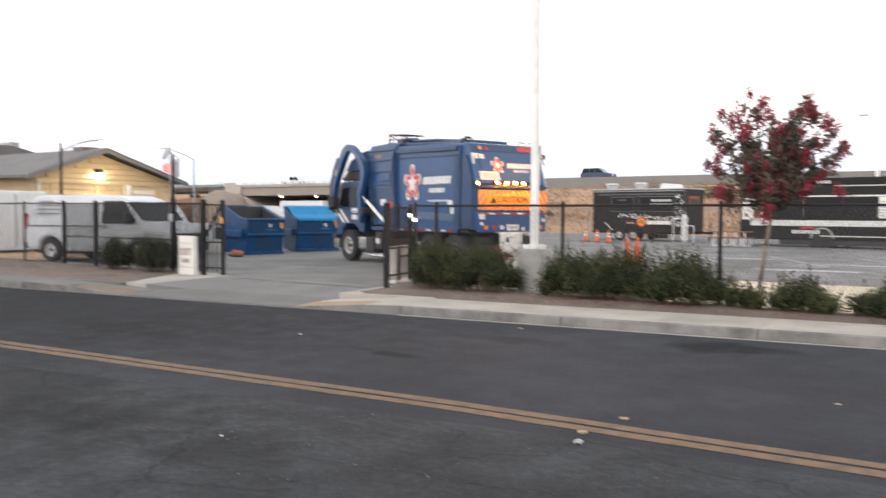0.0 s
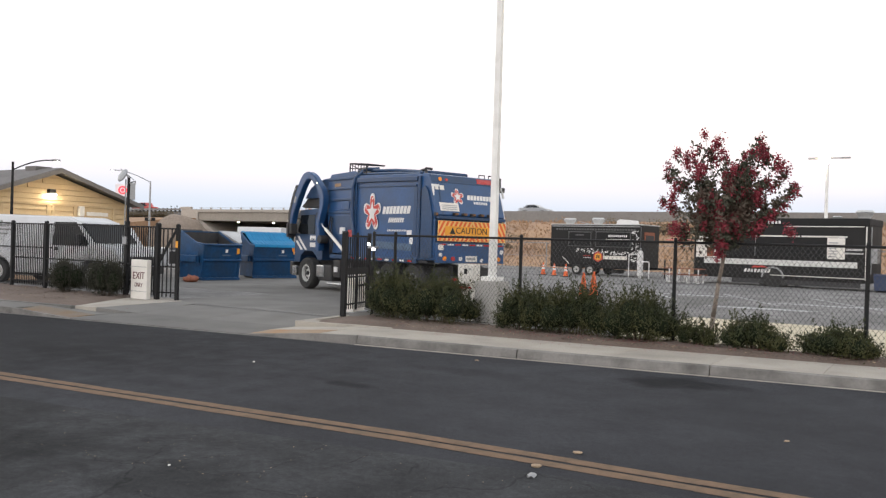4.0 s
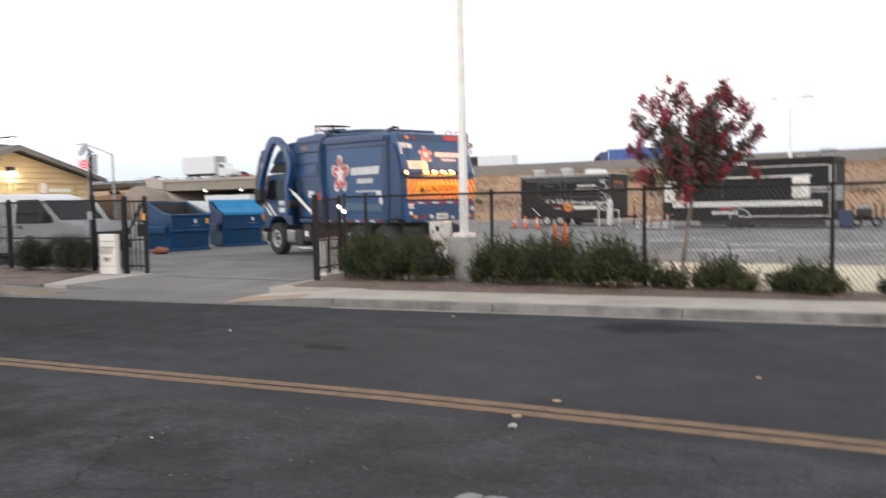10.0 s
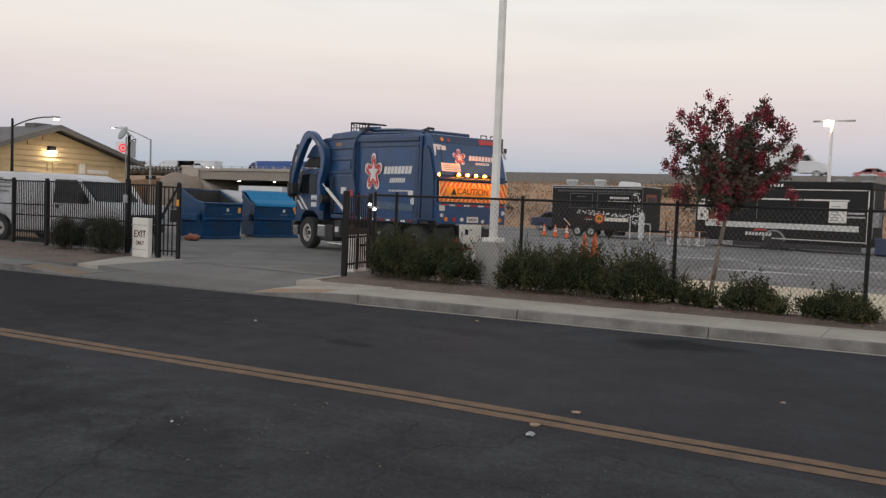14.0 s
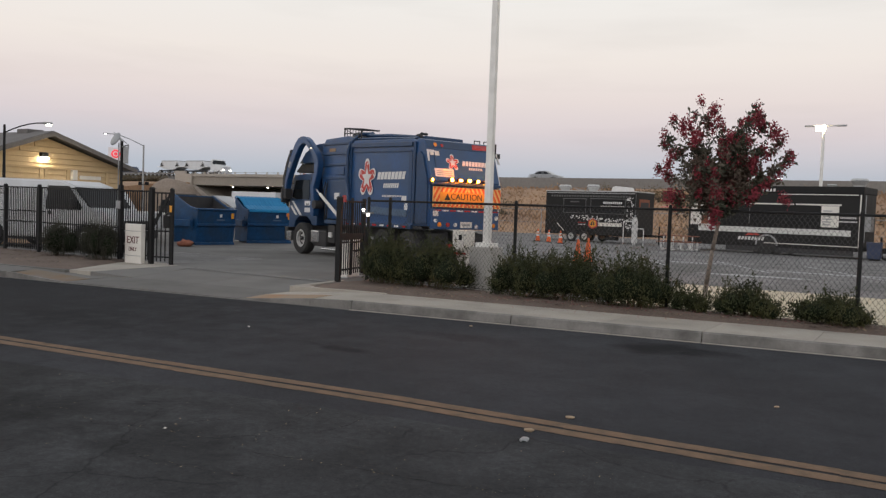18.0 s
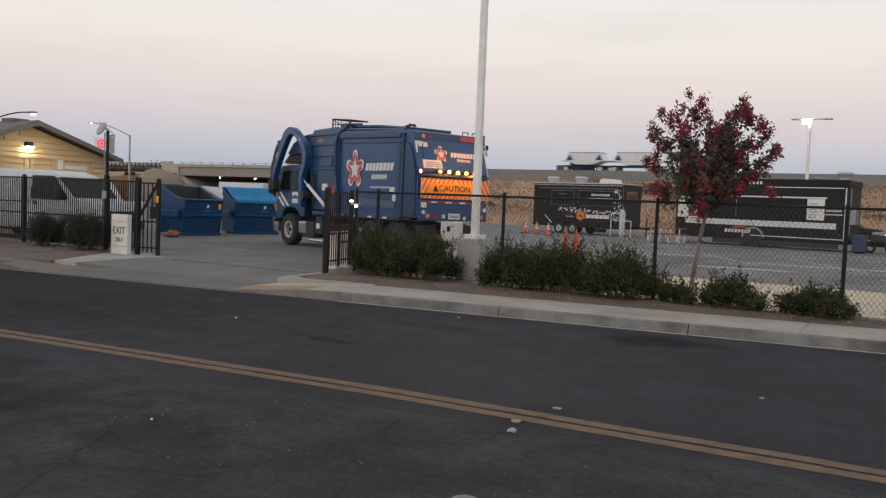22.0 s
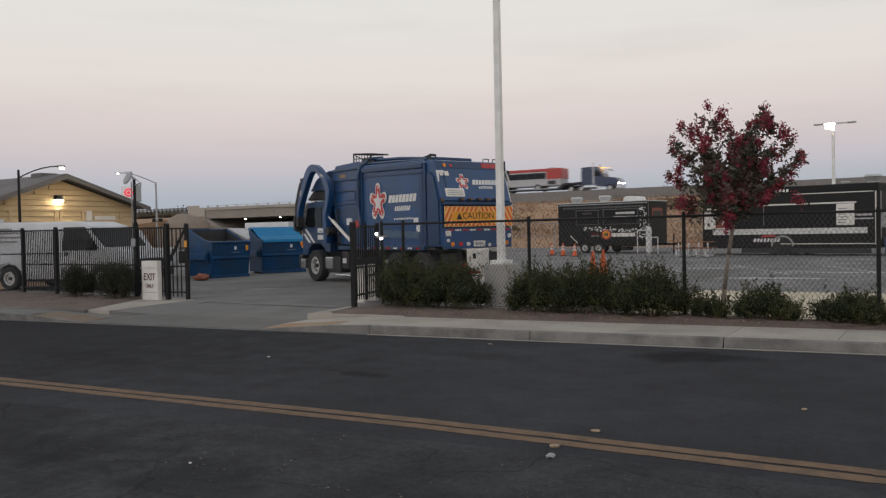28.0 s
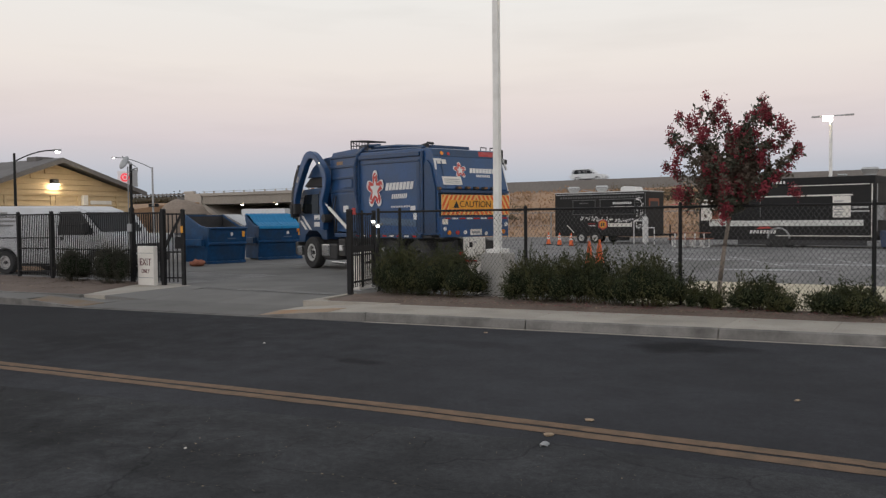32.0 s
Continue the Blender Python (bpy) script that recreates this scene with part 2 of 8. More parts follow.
M_DULL = paint("dull_grey_lettering", (0.12, 0.12, 0.122), 0.6, vary=0.1, coarse=3, bump=0)
M_MAROON = paint("sign_maroon", (0.09, 0.012, 0.014), 0.6, vary=0.1)
M_TRUCKBLUE = paint("truck_blue_paint", (0.0125, 0.063, 0.180), 0.34, vary=0.16, fine=25, coarse=1.1, bump=0.03, stain=(0.030, 0.055, 0.098), stain_amount=0.6, coat=0.2)
M_TRUCKBLUE2 = paint("truck_blue_trim", (0.0105, 0.045, 0.118), 0.38, vary=0.16, fine=25, coarse=2, stain=(0.022, 0.035, 0.062), stain_amount=0.5, coat=0.12)
M_DUMP = paint("dumpster_blue", (0.007, 0.052, 0.140), 0.36, vary=0.3, fine=9, coarse=1.5, bump=0.25, stain=(0.016, 0.040, 0.080), stain_amount=0.85, spec=0.3)
M_SKIRT = paint("scuffed_pale_blue", (0.075, 0.125, 0.20), 0.5, vary=0.25, fine=20, coarse=4)
M_AMBERDIM = paint("dull_amber_lens", (0.15, 0.07, 0.03), 0.4, vary=0.1, bump=0)
M_TEAL = paint("lid_teal_plastic", (0.006, 0.19, 0.40), 0.5, vary=0.15, coarse=3, bump=0.05, spec=0.3)
M_DECALW = paint("decal_white", (0.68, 0.67, 0.66), 0.45, vary=0.05, bump=0)
M_DECALR = paint("decal_red", (0.50, 0.055, 0.045), 0.45, vary=0.08, bump=0)
M_CAUTION = paint("caution_amber", (0.78, 0.34, 0.03), 0.4, vary=0.05, bump=0)
M_BOARD = paint("caution_pale_amber", (0.80, 0.50, 0.16), 0.4, vary=0.05, bump=0)
M_STRIPE = paint("caution_orange_stripe", (0.72, 0.115, 0.02), 0.4, vary=0.06, bump=0)
M_INK = paint("ink_black", (0.012, 0.012, 0.012), 0.5, vary=0.1, bump=0)
M_RUBBER = paint("tyre_rubber", (0.022, 0.022, 0.023), 0.85, vary=0.25, fine=40, coarse=6, bump=0.2, stain=(0.06, 0.055, 0.05), stain_amount=0.5)
M_RIM = paint("wheel_rim", (0.58, 0.58, 0.57), 0.45, metal=0.15, vary=0.1, coarse=8, stain=(0.25, 0.23, 0.2))
M_CHASSIS = paint("chassis_dark", (0.025, 0.025, 0.028), 0.6, vary=0.25, coarse=5, stain=(0.07, 0.06, 0.05))
M_CHROME = paint("worn_chrome", (0.6, 0.61, 0.62), 0.22, metal=0.9, vary=0.06, coarse=6)
M_GLASS = glass("dark_window_glass", (0.010, 0.012, 0.014))
M_TAILRED = paint("tail_lens_red", (0.42, 0.02, 0.02), 0.25, vary=0.05, bump=0, coat=0.4)
M_LENSAMBER = paint("lens_amber", (0.75, 0.24, 0.02), 0.25, vary=0.05, bump=0, coat=0.4)
M_BLACKPAINT = paint("black_vehicle_paint", (0.014, 0.0135, 0.0135), 0.55, vary=0.2, fine=20, coarse=1.5, bump=0.02, stain=(0.027, 0.026, 0.026), spec=0.25)
M_WHITEPAINT = paint("white_vehicle_paint", (0.66, 0.67, 0.68), 0.35, vary=0.05, coarse=1.5, bump=0.02, stain=(0.5, 0.5, 0.5), coat=0.3)
M_VANWHITE = paint("van_white_paint", (0.58, 0.59, 0.61), 0.45, vary=0.06, coarse=1.2, bump=0.02, stain=(0.36, 0.36, 0.36), stain_amount=0.5, spec=0.35)
M_GREYPAINT = paint("grey_vehicle_paint", (0.30, 0.31, 0.32), 0.35, vary=0.06, coarse=1.5, bump=0.02, coat=0.3)
M_SILVER = paint("pale_grey_vehicle_paint", (0.44, 0.44, 0.45), 0.4, vary=0.06, coarse=1.5, bump=0.02, coat=0.2)
M_REDPAINT = paint("red_vehicle_paint", (0.42, 0.03, 0.02), 0.35, vary=0.06, coarse=1.5, bump=0.02, coat=0.3)
M_GREENPAINT = paint("green_vehicle_paint", (0.012, 0.085, 0.055), 0.35, vary=0.06, coarse=1.5, bump=0.02, coat=0.3)
M_BLUEPAINT = paint("blue_vehicle_paint", (0.015, 0.07, 0.28), 0.35, vary=0.06, coarse=1.5, bump=0.02, coat=0.3)
M_NAVY = paint("navy_vehicle_paint", (0.02, 0.035, 0.085), 0.35, vary=0.06, coarse=1.5, bump=0.02, coat=0.3)
M_ORANGE = paint("cone_orange", (0.75, 0.13, 0.03), 0.55, vary=0.1, coarse=8, bump=0.05)
M_CHECKER = paint("checker_plate", (0.62, 0.62, 0.60), 0.4, metal=0.4, vary=0.25, fine=26, coarse=3, bump=0.3)
M_SIDING = paint("cream_siding", (0.52, 0.39, 0.23), 0.7, vary=0.08, fine=20, coarse=1.5, bump=0.1, stain=(0.36, 0.26, 0.14), jitter=0.05)
M_ROOF = paint("grey_roofing", (0.15, 0.14, 0.135), 0.85, vary=0.15, fine=14, coarse=1, bump=0.3)
M_BARRIER = paint("freeway_concrete", (0.215, 0.205, 0.195), 0.9, vary=0.1, fine=3, coarse=0.2, bump=0.2, stain=(0.15, 0.145, 0.135))
M_BRIDGE = paint("bridge_concrete", (0.40, 0.36, 0.315), 0.9, vary=0.08, fine=3, coarse=0.15, bump=0.1)
M_GIRDER = paint("girder_concrete", (0.30, 0.265, 0.225), 0.9, vary=0.1, fine=3, coarse=0.2, bump=0.1)
M_BARK = paint("myrtle_bark", (0.25, 0.205, 0.17), 0.85, vary=0.25, fine=30, coarse=6, bump=0.4)
M_LEAF = paint("myrtle_leaf", (0.062, 0.068, 0.046), 0.6, vary=0.45, fine=8, coarse=2.5, bump=0, stain=(0.17, 0.085, 0.075), stain_amount=0.65, spec=0.3)
M_BLOOM = paint("crimson_bloom", (0.265, 0.042, 0.058), 0.75, vary=0.4, fine=12, coarse=4, bump=0, stain=(0.115, 0.030, 0.038), stain_amount=0.75, spec=0.2)
M_HEDGE = paint("hedge_leaf", (0.031, 0.038, 0.014), 0.65, vary=0.55, fine=7, coarse=2.8, bump=0, stain=(0.105, 0.095, 0.033), stain_amount=0.6, spec=0.3)
# near-black green that paints the shade within the shrubs
M_HEDGECORE = paint("painted_inner_shade", (0.013, 0.018, 0.009), 0.8, vary=0.5, fine=30, coarse=8, bump=0.8, spec=0.1)
M_HEDGEDRY = paint("grey_shrub_leaf", (0.036, 0.036, 0.026), 0.75, vary=0.4, fine=9, coarse=2.5, bump=0, stain=(0.06, 0.055, 0.037), stain_amount=0.6, spec=0.3)
M_TWIG = paint("twig", (0.08, 0.055, 0.04), 0.85, vary=0.3)
M_FARTREE = paint("far_foliage", (0.045, 0.06, 0.035), 0.8, vary=0.4, fine=3, coarse=0.5)
M_STONE = paint("pale_road_stone", (0.34, 0.25, 0.165), 0.85, vary=0.25, fine=60, coarse=15, bump=0.3)
M_TIMBER = paint("red_brown_timber", (0.26, 0.09, 0.05), 0.75, vary=0.2, coarse=5)
M_FLASH = glow("amber_flash", (1.0, 0.20, 0.004), 1300.0)
M_WARM = glow("sodium_lamp", (1.0, 0.80, 0.42), 60.0)
M_COOL = glow("cool_lamp", (1.0, 0.88, 0.62), 60.0)
M_HEAD = glow("headlamp_glow", (1.0, 0.95, 0.85), 6.0)
M_AMBERLAMP = glow("amber_marker_lamp", (1.0, 0.45, 0.06), 2.5)
M_REDSIGN = glow("red_lit_sign", (0.8, 0.06, 0.08), 0.75)
M_WHITESIGN = glow("white_lit_sign", (0.6, 0.55, 0.56), 0.3)


# ---- building helpers ----
def box(bm, x0, x1, y0, y1, z0, z1, bevel=0.0):
    r = bmesh.ops.create_cube(bm, size=1.0, matrix=Matrix.Translation(((x0 + x1) / 2, (y0 + y1) / 2, (z0 + z1) / 2)) @ Matrix.Diagonal((abs(x1 - x0), abs(y1 - y0), abs(z1 - z0), 1)))
    if bevel:
        es = list({e for v in r["verts"] for e in v.link_edges})
        bmesh.ops.bevel(bm, geom=es, offset=bevel, segments=2, affect="EDGES", profile=0.6)
    return bm


def tube(bm, a, b, r0, r1=None, seg=10):
    """A round bar from a to b."""
    a, b = Vector(a), Vector(b)
    m = Matrix.Translation((a + b) / 2) @ (b - a).to_track_quat("Z", "Y").to_matrix().to_4x4()
    bmesh.ops.create_cone(bm, cap_ends=True, segments=seg, radius1=r0, radius2=r0 if r1 is None else r1, depth=(b - a).length, matrix=m)
    return bm


def pipe(bm, pts, r, seg=8):
    """A bent round bar through the points."""
    for a, b in zip(pts, pts[1:]):
        tube(bm, a, b, r, r, seg)
    for p in pts[1:-1]:
        bmesh.ops.create_icosphere(bm, subdivisions=1, radius=r * 1.02, matrix=Matrix.Translation(p))
    return bm


def prism(bm, pts, axis, a, b, bevel=0.0):
    """The outline pts drawn out along an axis from a to b: pts are (x, z) for "y", (y, z) for "x", (x, y) for "z"."""
    def at(p, v):
        return {"x": (v, p[0], p[1]), "y": (p[0], v, p[1]), "z": (p[0], p[1], v)}[axis]
    lo, hi = [bm.verts.new(at(p, a)) for p in pts], [bm.verts.new(at(p, b)) for p in pts]
    k = len(pts)
    fs = [bm.faces.new(lo), bm.faces.new(hi[::-1])]
    fs += [bm.faces.new((lo[i], hi[i], hi[(i + 1) % k], lo[(i + 1) % k])) for i in range(k)]
    bmesh.ops.recalc_face_normals(bm, faces=fs)
    if bevel:
        bmesh.ops.bevel(bm, geom=list({e for f in fs for e in f.edges}), offset=bevel, segments=2, affect="EDGES", profile=0.6)
    return bm


def ring(bm, center, axis, r_out, r_in, width, seg=24):
    """A ring (a tyre or rim) about an axis through its centre."""
    m = Matrix.Translation(center) @ Vector(axis).to_track_quat("Z", "Y").to_matrix().to_4x4()
    prof = [(r_in, -width / 2), (r_out * 0.93, -width / 2), (r_out, -width * 0.32), (r_out, width * 0.32), (r_out * 0.93, width / 2), (r_in, width / 2)]
    rows = [[bm.verts.new(m @ Vector((r * math.cos(q), r * math.sin(q), z))) for r, z in prof] for q in [2 * math.pi * i / seg for i in range(seg)]]
    for i in range(seg):
        a, b = rows[i], rows[(i + 1) % seg]
        for j in range(len(prof)):
            bm.faces.new((a[j], b[j], b[(j + 1) % len(prof)], a[(j + 1) % len(prof)]))
    return bm


def B():
    return bmesh.new()


def mesh_of(name, bm, material, smooth=False):
    me = bpy.data.meshes.new(name)
    bmesh.ops.recalc_face_normals(bm, faces=bm.faces[:])
    bm.to_mesh(me)
    bm.free()
    me.materials.append(material)
    if smooth:
        me.polygons.foreach_set("use_smooth", [True] * len(me.polygons))
    return me


def part(name, bm, material, parent, label="", smooth=False):
    ob = new(name, mesh_of(name, bm, material, smooth))
    ob.parent = parent
    if label:
        ob["label"] = label
    return ob


def solo(name, bm, material, label, category, m=None, group="", kind="", smooth=False):
    ob = new(name, mesh_of(name, bm, material, smooth))
    if m is not None:
        ob.matrix_basis = m
    return tagged(ob, label, category, group, kind)


def thing(name, m, label, category, group="", kind=""):
    ob = new(name)
    ob.empty_display_size = 0.2
    ob.matrix_basis = m
    return tagged(ob, label, category, group, kind)


def piece(name, me, parent, m):
    ob = new(name, me)
    ob.parent = parent
    ob.matrix_basis = m
    return ob


def words(name, text, size, material, parent, m, squash=1.0, depth=0.004):
    """Flat lettering in the built-in font, centred on m, facing its +z."""
    cu = bpy.data.curves.new(name, "FONT")
    cu.body, cu.size, cu.extrude, cu.align_x, cu.align_y = text, size, depth, "CENTER", "CENTER"
    tmp = new(name, cu)
    me = bpy.data.meshes.new_from_object(tmp.evaluated_get(bpy.context.evaluated_depsgraph_get()))
    bpy.data.objects.remove(tmp)
    bpy.data.curves.remove(cu)
    me.transform(m @ Matrix.Diagonal((squash, 1, 1, 1)))
    me.materials.clear()
    me.materials.append(material)
    ob = new(name, me)
    ob.parent = parent
    return ob


def face_y(x, y, z, s=-1):
    """For lettering on a wall that faces -y (s = -1) or +y (s = 1)."""
    return pose(x, y, z, 90, 0, 0 if s < 0 else 180)


def face_x(x, y, z, s=1):
    return pose(x, y, z, 90, 0, 90 if s > 0 else -90)


# ---- the ground, road and yard ----
def kerb_y(x):
    """The gutter line of the far kerb."""
    return 11.98 + 0.128 * max(-18.0, min(2.0, x)) + 0.055 * (min(0.0, x + 18.0) + max(0.0, x - 2.0))


def yellow_y(x):
    """The middle of the double line, which bends slightly."""
    if x > -4.0:
        return 6.15 + 0.04 * x
    return 5.99 + 0.088 * (max(x, -14.0) + 4.0) + 0.055 * min(0.0, x + 14.0)


def seam_y(x):
    """The broken edge where the newer asphalt meets the old near lane."""
    return max(yellow_y(x) - 1.3, min(yellow_y(x) - 0.36, 4.70 + 0.151 * (x + 9.02)))


def strip(bm, xs, f0, f1, z0, z1=None):
    """A sheet between two lines y = f0(x) and y = f1(x)."""
    z1 = z0 if z1 is None else z1
    lo, hi = [bm.verts.new((x, f0(x), z0)) for x in xs], [bm.verts.new((x, f1(x), z1)) for x in xs]
    for i in range(len(xs) - 1):
        bm.faces.new((lo[i], lo[i + 1], hi[i + 1], hi[i]))
    return bm


def slab(bm, corners, z0, z1, bevel=0.008):
    """A flat slab with the given outline and rounded top edges."""
    return prism(bm, corners, "z", z0, z1, bevel)


bm = B()
bmesh.ops.create_grid(bm, x_segments=24, y_segments=24, size=1500, matrix=Matrix.Translation((0, 300, -0.06)))
solo("ground", bm, M_EARTH, "dry open ground reaching to the horizon", "ground", kind="structure")

XS = [-150, -100, -60, -40, -30] + [-26 + 2 * i for i in range(20)] + [20, 40, 80, 150]
bm = B()
XR = XS[:5] + [-28 + 0.15 * i + 0.03 * (i % 3) for i in range(280)] + XS[-4:]
ragged = lambda x: seam_y(x) + 0.022 * noise.noise((x * 2.3, 0, 1)) + 0.012 * noise.noise((x * 9, 0, 4))
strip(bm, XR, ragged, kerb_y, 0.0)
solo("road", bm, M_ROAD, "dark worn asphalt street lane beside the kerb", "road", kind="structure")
bm = B()
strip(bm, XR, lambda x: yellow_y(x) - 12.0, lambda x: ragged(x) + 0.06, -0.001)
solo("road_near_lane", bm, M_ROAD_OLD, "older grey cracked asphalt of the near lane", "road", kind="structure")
for k, off in enumerate((-0.096, 0.096)):
    bm = B()
    rnd = random.Random(5 + k)
    for i in range(-90, 70):
        x = i * 0.5
        w0, w1 = 0.07 + rnd.uniform(-0.009, 0.009), 0.07 + rnd.uniform(-0.009, 0.009)
        vs = [bm.verts.new(p) for p in ((x, yellow_y(x) + off - w0, 0.004), (x + 0.5, yellow_y(x + 0.5) + off - w0, 0.004), (x + 0.5, yellow_y(x + 0.5) + off + w1, 0.004), (x, yellow_y(x) + off + w1, 0.004))]
        bm.faces.new(vs)
    bmesh.ops.remove_doubles(bm, verts=bm.verts[:], dist=0.003)
    solo("centre_line", bm, M_YELLOW, "faded worn yellow line painted on the asphalt", "road marking", kind="structure", group="double centre line")

# oil-dark patches and the pale broken repair at the road
M_REPAIR = paint("pale_repair", (0.22, 0.22, 0.215), 0.85, vary=0.2, fine=50, coarse=5, bump=0.4, stain=(0.12, 0.12, 0.12), stain_amount=0.6)


def blot(name, x, y, rx, ry, z, material, label, seed):
    rnd = random.Random(seed)
    bm = B()
    ph = [rnd.uniform(0, 6.28) for _ in range(4)]
    pts = []
    for i in range(40):
        q = 2 * math.pi * i / 40
        r = 1 + sum(0.16 / (j + 1) * math.sin((j + 2) * q + ph[j]) for j in range(4))
        pts.append(bm.verts.new((x + rx * r * math.cos(q), y + ry * r * math.sin(q) + 0.05 * rx * math.cos(q), z)))
    bm.faces.new(pts)
    solo(name, bm, material, label, "road stain", kind="structure")


# long cracks in the old lane
M_CRACK = paint("crack_shadow", (0.013, 0.013, 0.013), 0.95, vary=0.3, fine=40, coarse=8, spec=0.1)
CRACKS = [[(-4.38, 5.34), (-4.29, 4.87), (-4.24, 4.42), (-4.39, 4.2), (-4.55, 4.13), (-4.99, 4.16), (-5.2, 3.96), (-5.42, 3.91), (-5.85, 4.07), (-6.4, 3.86)],
          [(-3.96, 4.1), (-3.37, 4.23), (-2.83, 4.29), (-1.9, 4.5)], [(-4.58, 3.6), (-4.31, 3.58), (-3.57, 3.71)], [(-5.35, 2.81), (-5.26, 2.98), (-5.26, 3.38)],
          [(-3.96, 4.73), (-3.88, 5.05), (-3.91, 5.3)], [(-4.99, 4.16), (-4.84, 4.48), (-4.69, 4.69)], [(-4.24, 4.42), (-4.14, 4.38), (-4.13, 4.07)]]
for k, line in enumerate(CRACKS):
    rnd = random.Random(60 + k)
    bm = B()
    prev = None
    for (xa, ya), (xb, yb) in zip(line, line[1:]):
        n = max(3, int(math.hypot(xb - xa, yb - ya) / 0.05))
        for i in range(n + (line[-1] == (xb, yb))):
            t = i / n
            x, y = xa + (xb - xa) * t + rnd.uniform(-0.012, 0.012), ya + (yb - ya) * t + rnd.uniform(-0.02, 0.02)
            w = rnd.uniform(0.0004, 0.0045)
            dx, dy = (xb - xa), (yb - ya)
            ln = math.hypot(dx, dy)
            now = (bm.verts.new((x - dy / ln * w, y + dx / ln * w, 0.0006)), bm.verts.new((x + dy / ln * w, y - dx / ln * w, 0.0006)))
            if prev and rnd.random() < 0.86:
                bm.faces.new((prev[0], prev[1], now[1], now[0]))
            prev = now
    solo("road_crack", bm, M_CRACK, "thin dark crack in the old asphalt", "road crack", kind="structure", group="cracks of the near lane")
repair = thing("road_repair", pose(0, 0, 0), "pale broken concrete repair patch in the asphalt", "road repair", kind="structure")
part("repair_piece", slab(B(), [(-2.259, 3.851), (-2.26, 3.995), (-2.255, 4.103), (-2.22, 4.156), (-2.135, 4.154), (-2.118, 4.087), (-2.079, 4.062), (-2.06, 4.021), (-2.08, 3.951), (-2.069, 3.886), (-2.156, 3.88)], -0.01, 0.006, 0.0), M_REPAIR, repair)
part("repair_piece", slab(B(), [(-2.11, 4.128), (-2.083, 4.161), (-2.007, 4.177), (-1.884, 4.141), (-1.868, 4.165), (-1.823, 4.146), (-1.734, 4.164), (-1.618, 4.173), (-1.629, 4.003), (-1.859, 3.92), (-2.06, 3.883), (-2.067, 3.941), (-2.051, 4.018), (-2.069, 4.058), (-2.113, 4.091)], -0.01, 0.007, 0.0), M_REPAIR, repair)

# kerb stones with a gutter pan
kerb = thing("kerb", pose(0, 0, 0), "weathered grey concrete kerb and gutter along the street", "kerb", kind="structure")
runs = [(a, a + 2.79) for a in (-46.0, -43.2, -40.4, -37.6, -34.8, -32.0, -29.2, -26.4, -23.6, -20.8)] + [(a, a + 2.79) for a in [-8.37 + 2.8 * i for i in range(13)]]
for a, b in runs:
    bm = B()
    sec = [(0.0, -0.06), (0.0, 0.02), (0.02, 0.13), (0.04, 0.148), (0.055, 0.15), (0.055, -0.06)]
    cols = []
    for x in (a + 0.004, (a + b) / 2, b - 0.004):
        cols.append([bm.verts.new((x, kerb_y(x) + p, z)) for p, z in sec])
    for c0, c1 in zip(cols, cols[1:]):
        for j in range(len(sec)):
            bm.faces.new((c0[j], c1[j], c1[(j + 1) % len(sec)], c0[(j + 1) % len(sec)]))
    bm.faces.new(cols[0])
    bm.faces.new(cols[-1][::-1])
    part("kerb_stone", bm, M_KERB, kerb)
    bm = B()
    slab(bm, [(a + 0.003, kerb_y(a) - 0.085), (b - 0.003, kerb_y(b) - 0.085), (b - 0.003, kerb_y(b) - 0.022), (a + 0.003, kerb_y(a) - 0.022)], -0.05, 0.006, 0.0)
    part("gutter_slab", bm, M_CONC if a > -12 else M_DRIVE, kerb)

for k in range(4):
    a, b = -18.0 + 2.41 * k, -18.0 + 2.41 * (k + 1)
    part("gutter_slab", slab(B(), [(a + 0.003, kerb_y(a) - 0.085), (b - 0.003, kerb_y(b) - 0.085), (b - 0.003, kerb_y(b) - 0.022), (a + 0.003, kerb_y(a) - 0.022)], -0.05, 0.006, 0.0), M_DRIVE, kerb)

pavement = thing("pavement", pose(0, 0, 0), "light concrete pavement of jointed slabs", "pavement", kind="structure")
for a in [-8.37 + 1.4 * i for i in range(26)] + [-46.0 + 1.4 * i for i in range(20)]:
    b = a + 1.394
    bm = B()
    slab(bm, [(a, kerb_y(a) + 0.058), (b, kerb_y(b) + 0.058), (b, kerb_y(b) + 1.36), (a, kerb_y(a) + 1.36)], 0.0, 0.151, 0.004)
    part("pavement_slab", bm, M_DRIVE if a < -14 else M_CONC, pavement)

# the driveway: apron from the gutter, ramps at its two ends, slabs inside the gate
driveway = thing("driveway", pose(0, 0, 0), "grey concrete driveway slabs leading through the gate", "driveway", kind="structure")


def quad(bm, pts, thick=0.05):
    """A tilted slab through four corners."""
    top = [bm.verts.new(p) for p in pts]
    low = [bm.verts.new((p[0], p[1], p[2] - thick)) for p in pts]
    bm.faces.new(top)
    bm.faces.new(low[::-1])
    for i in range(4):
        bm.faces.new((top[i], low[i], low[(i + 1) % 4], top[(i + 1) % 4]))
    return bm


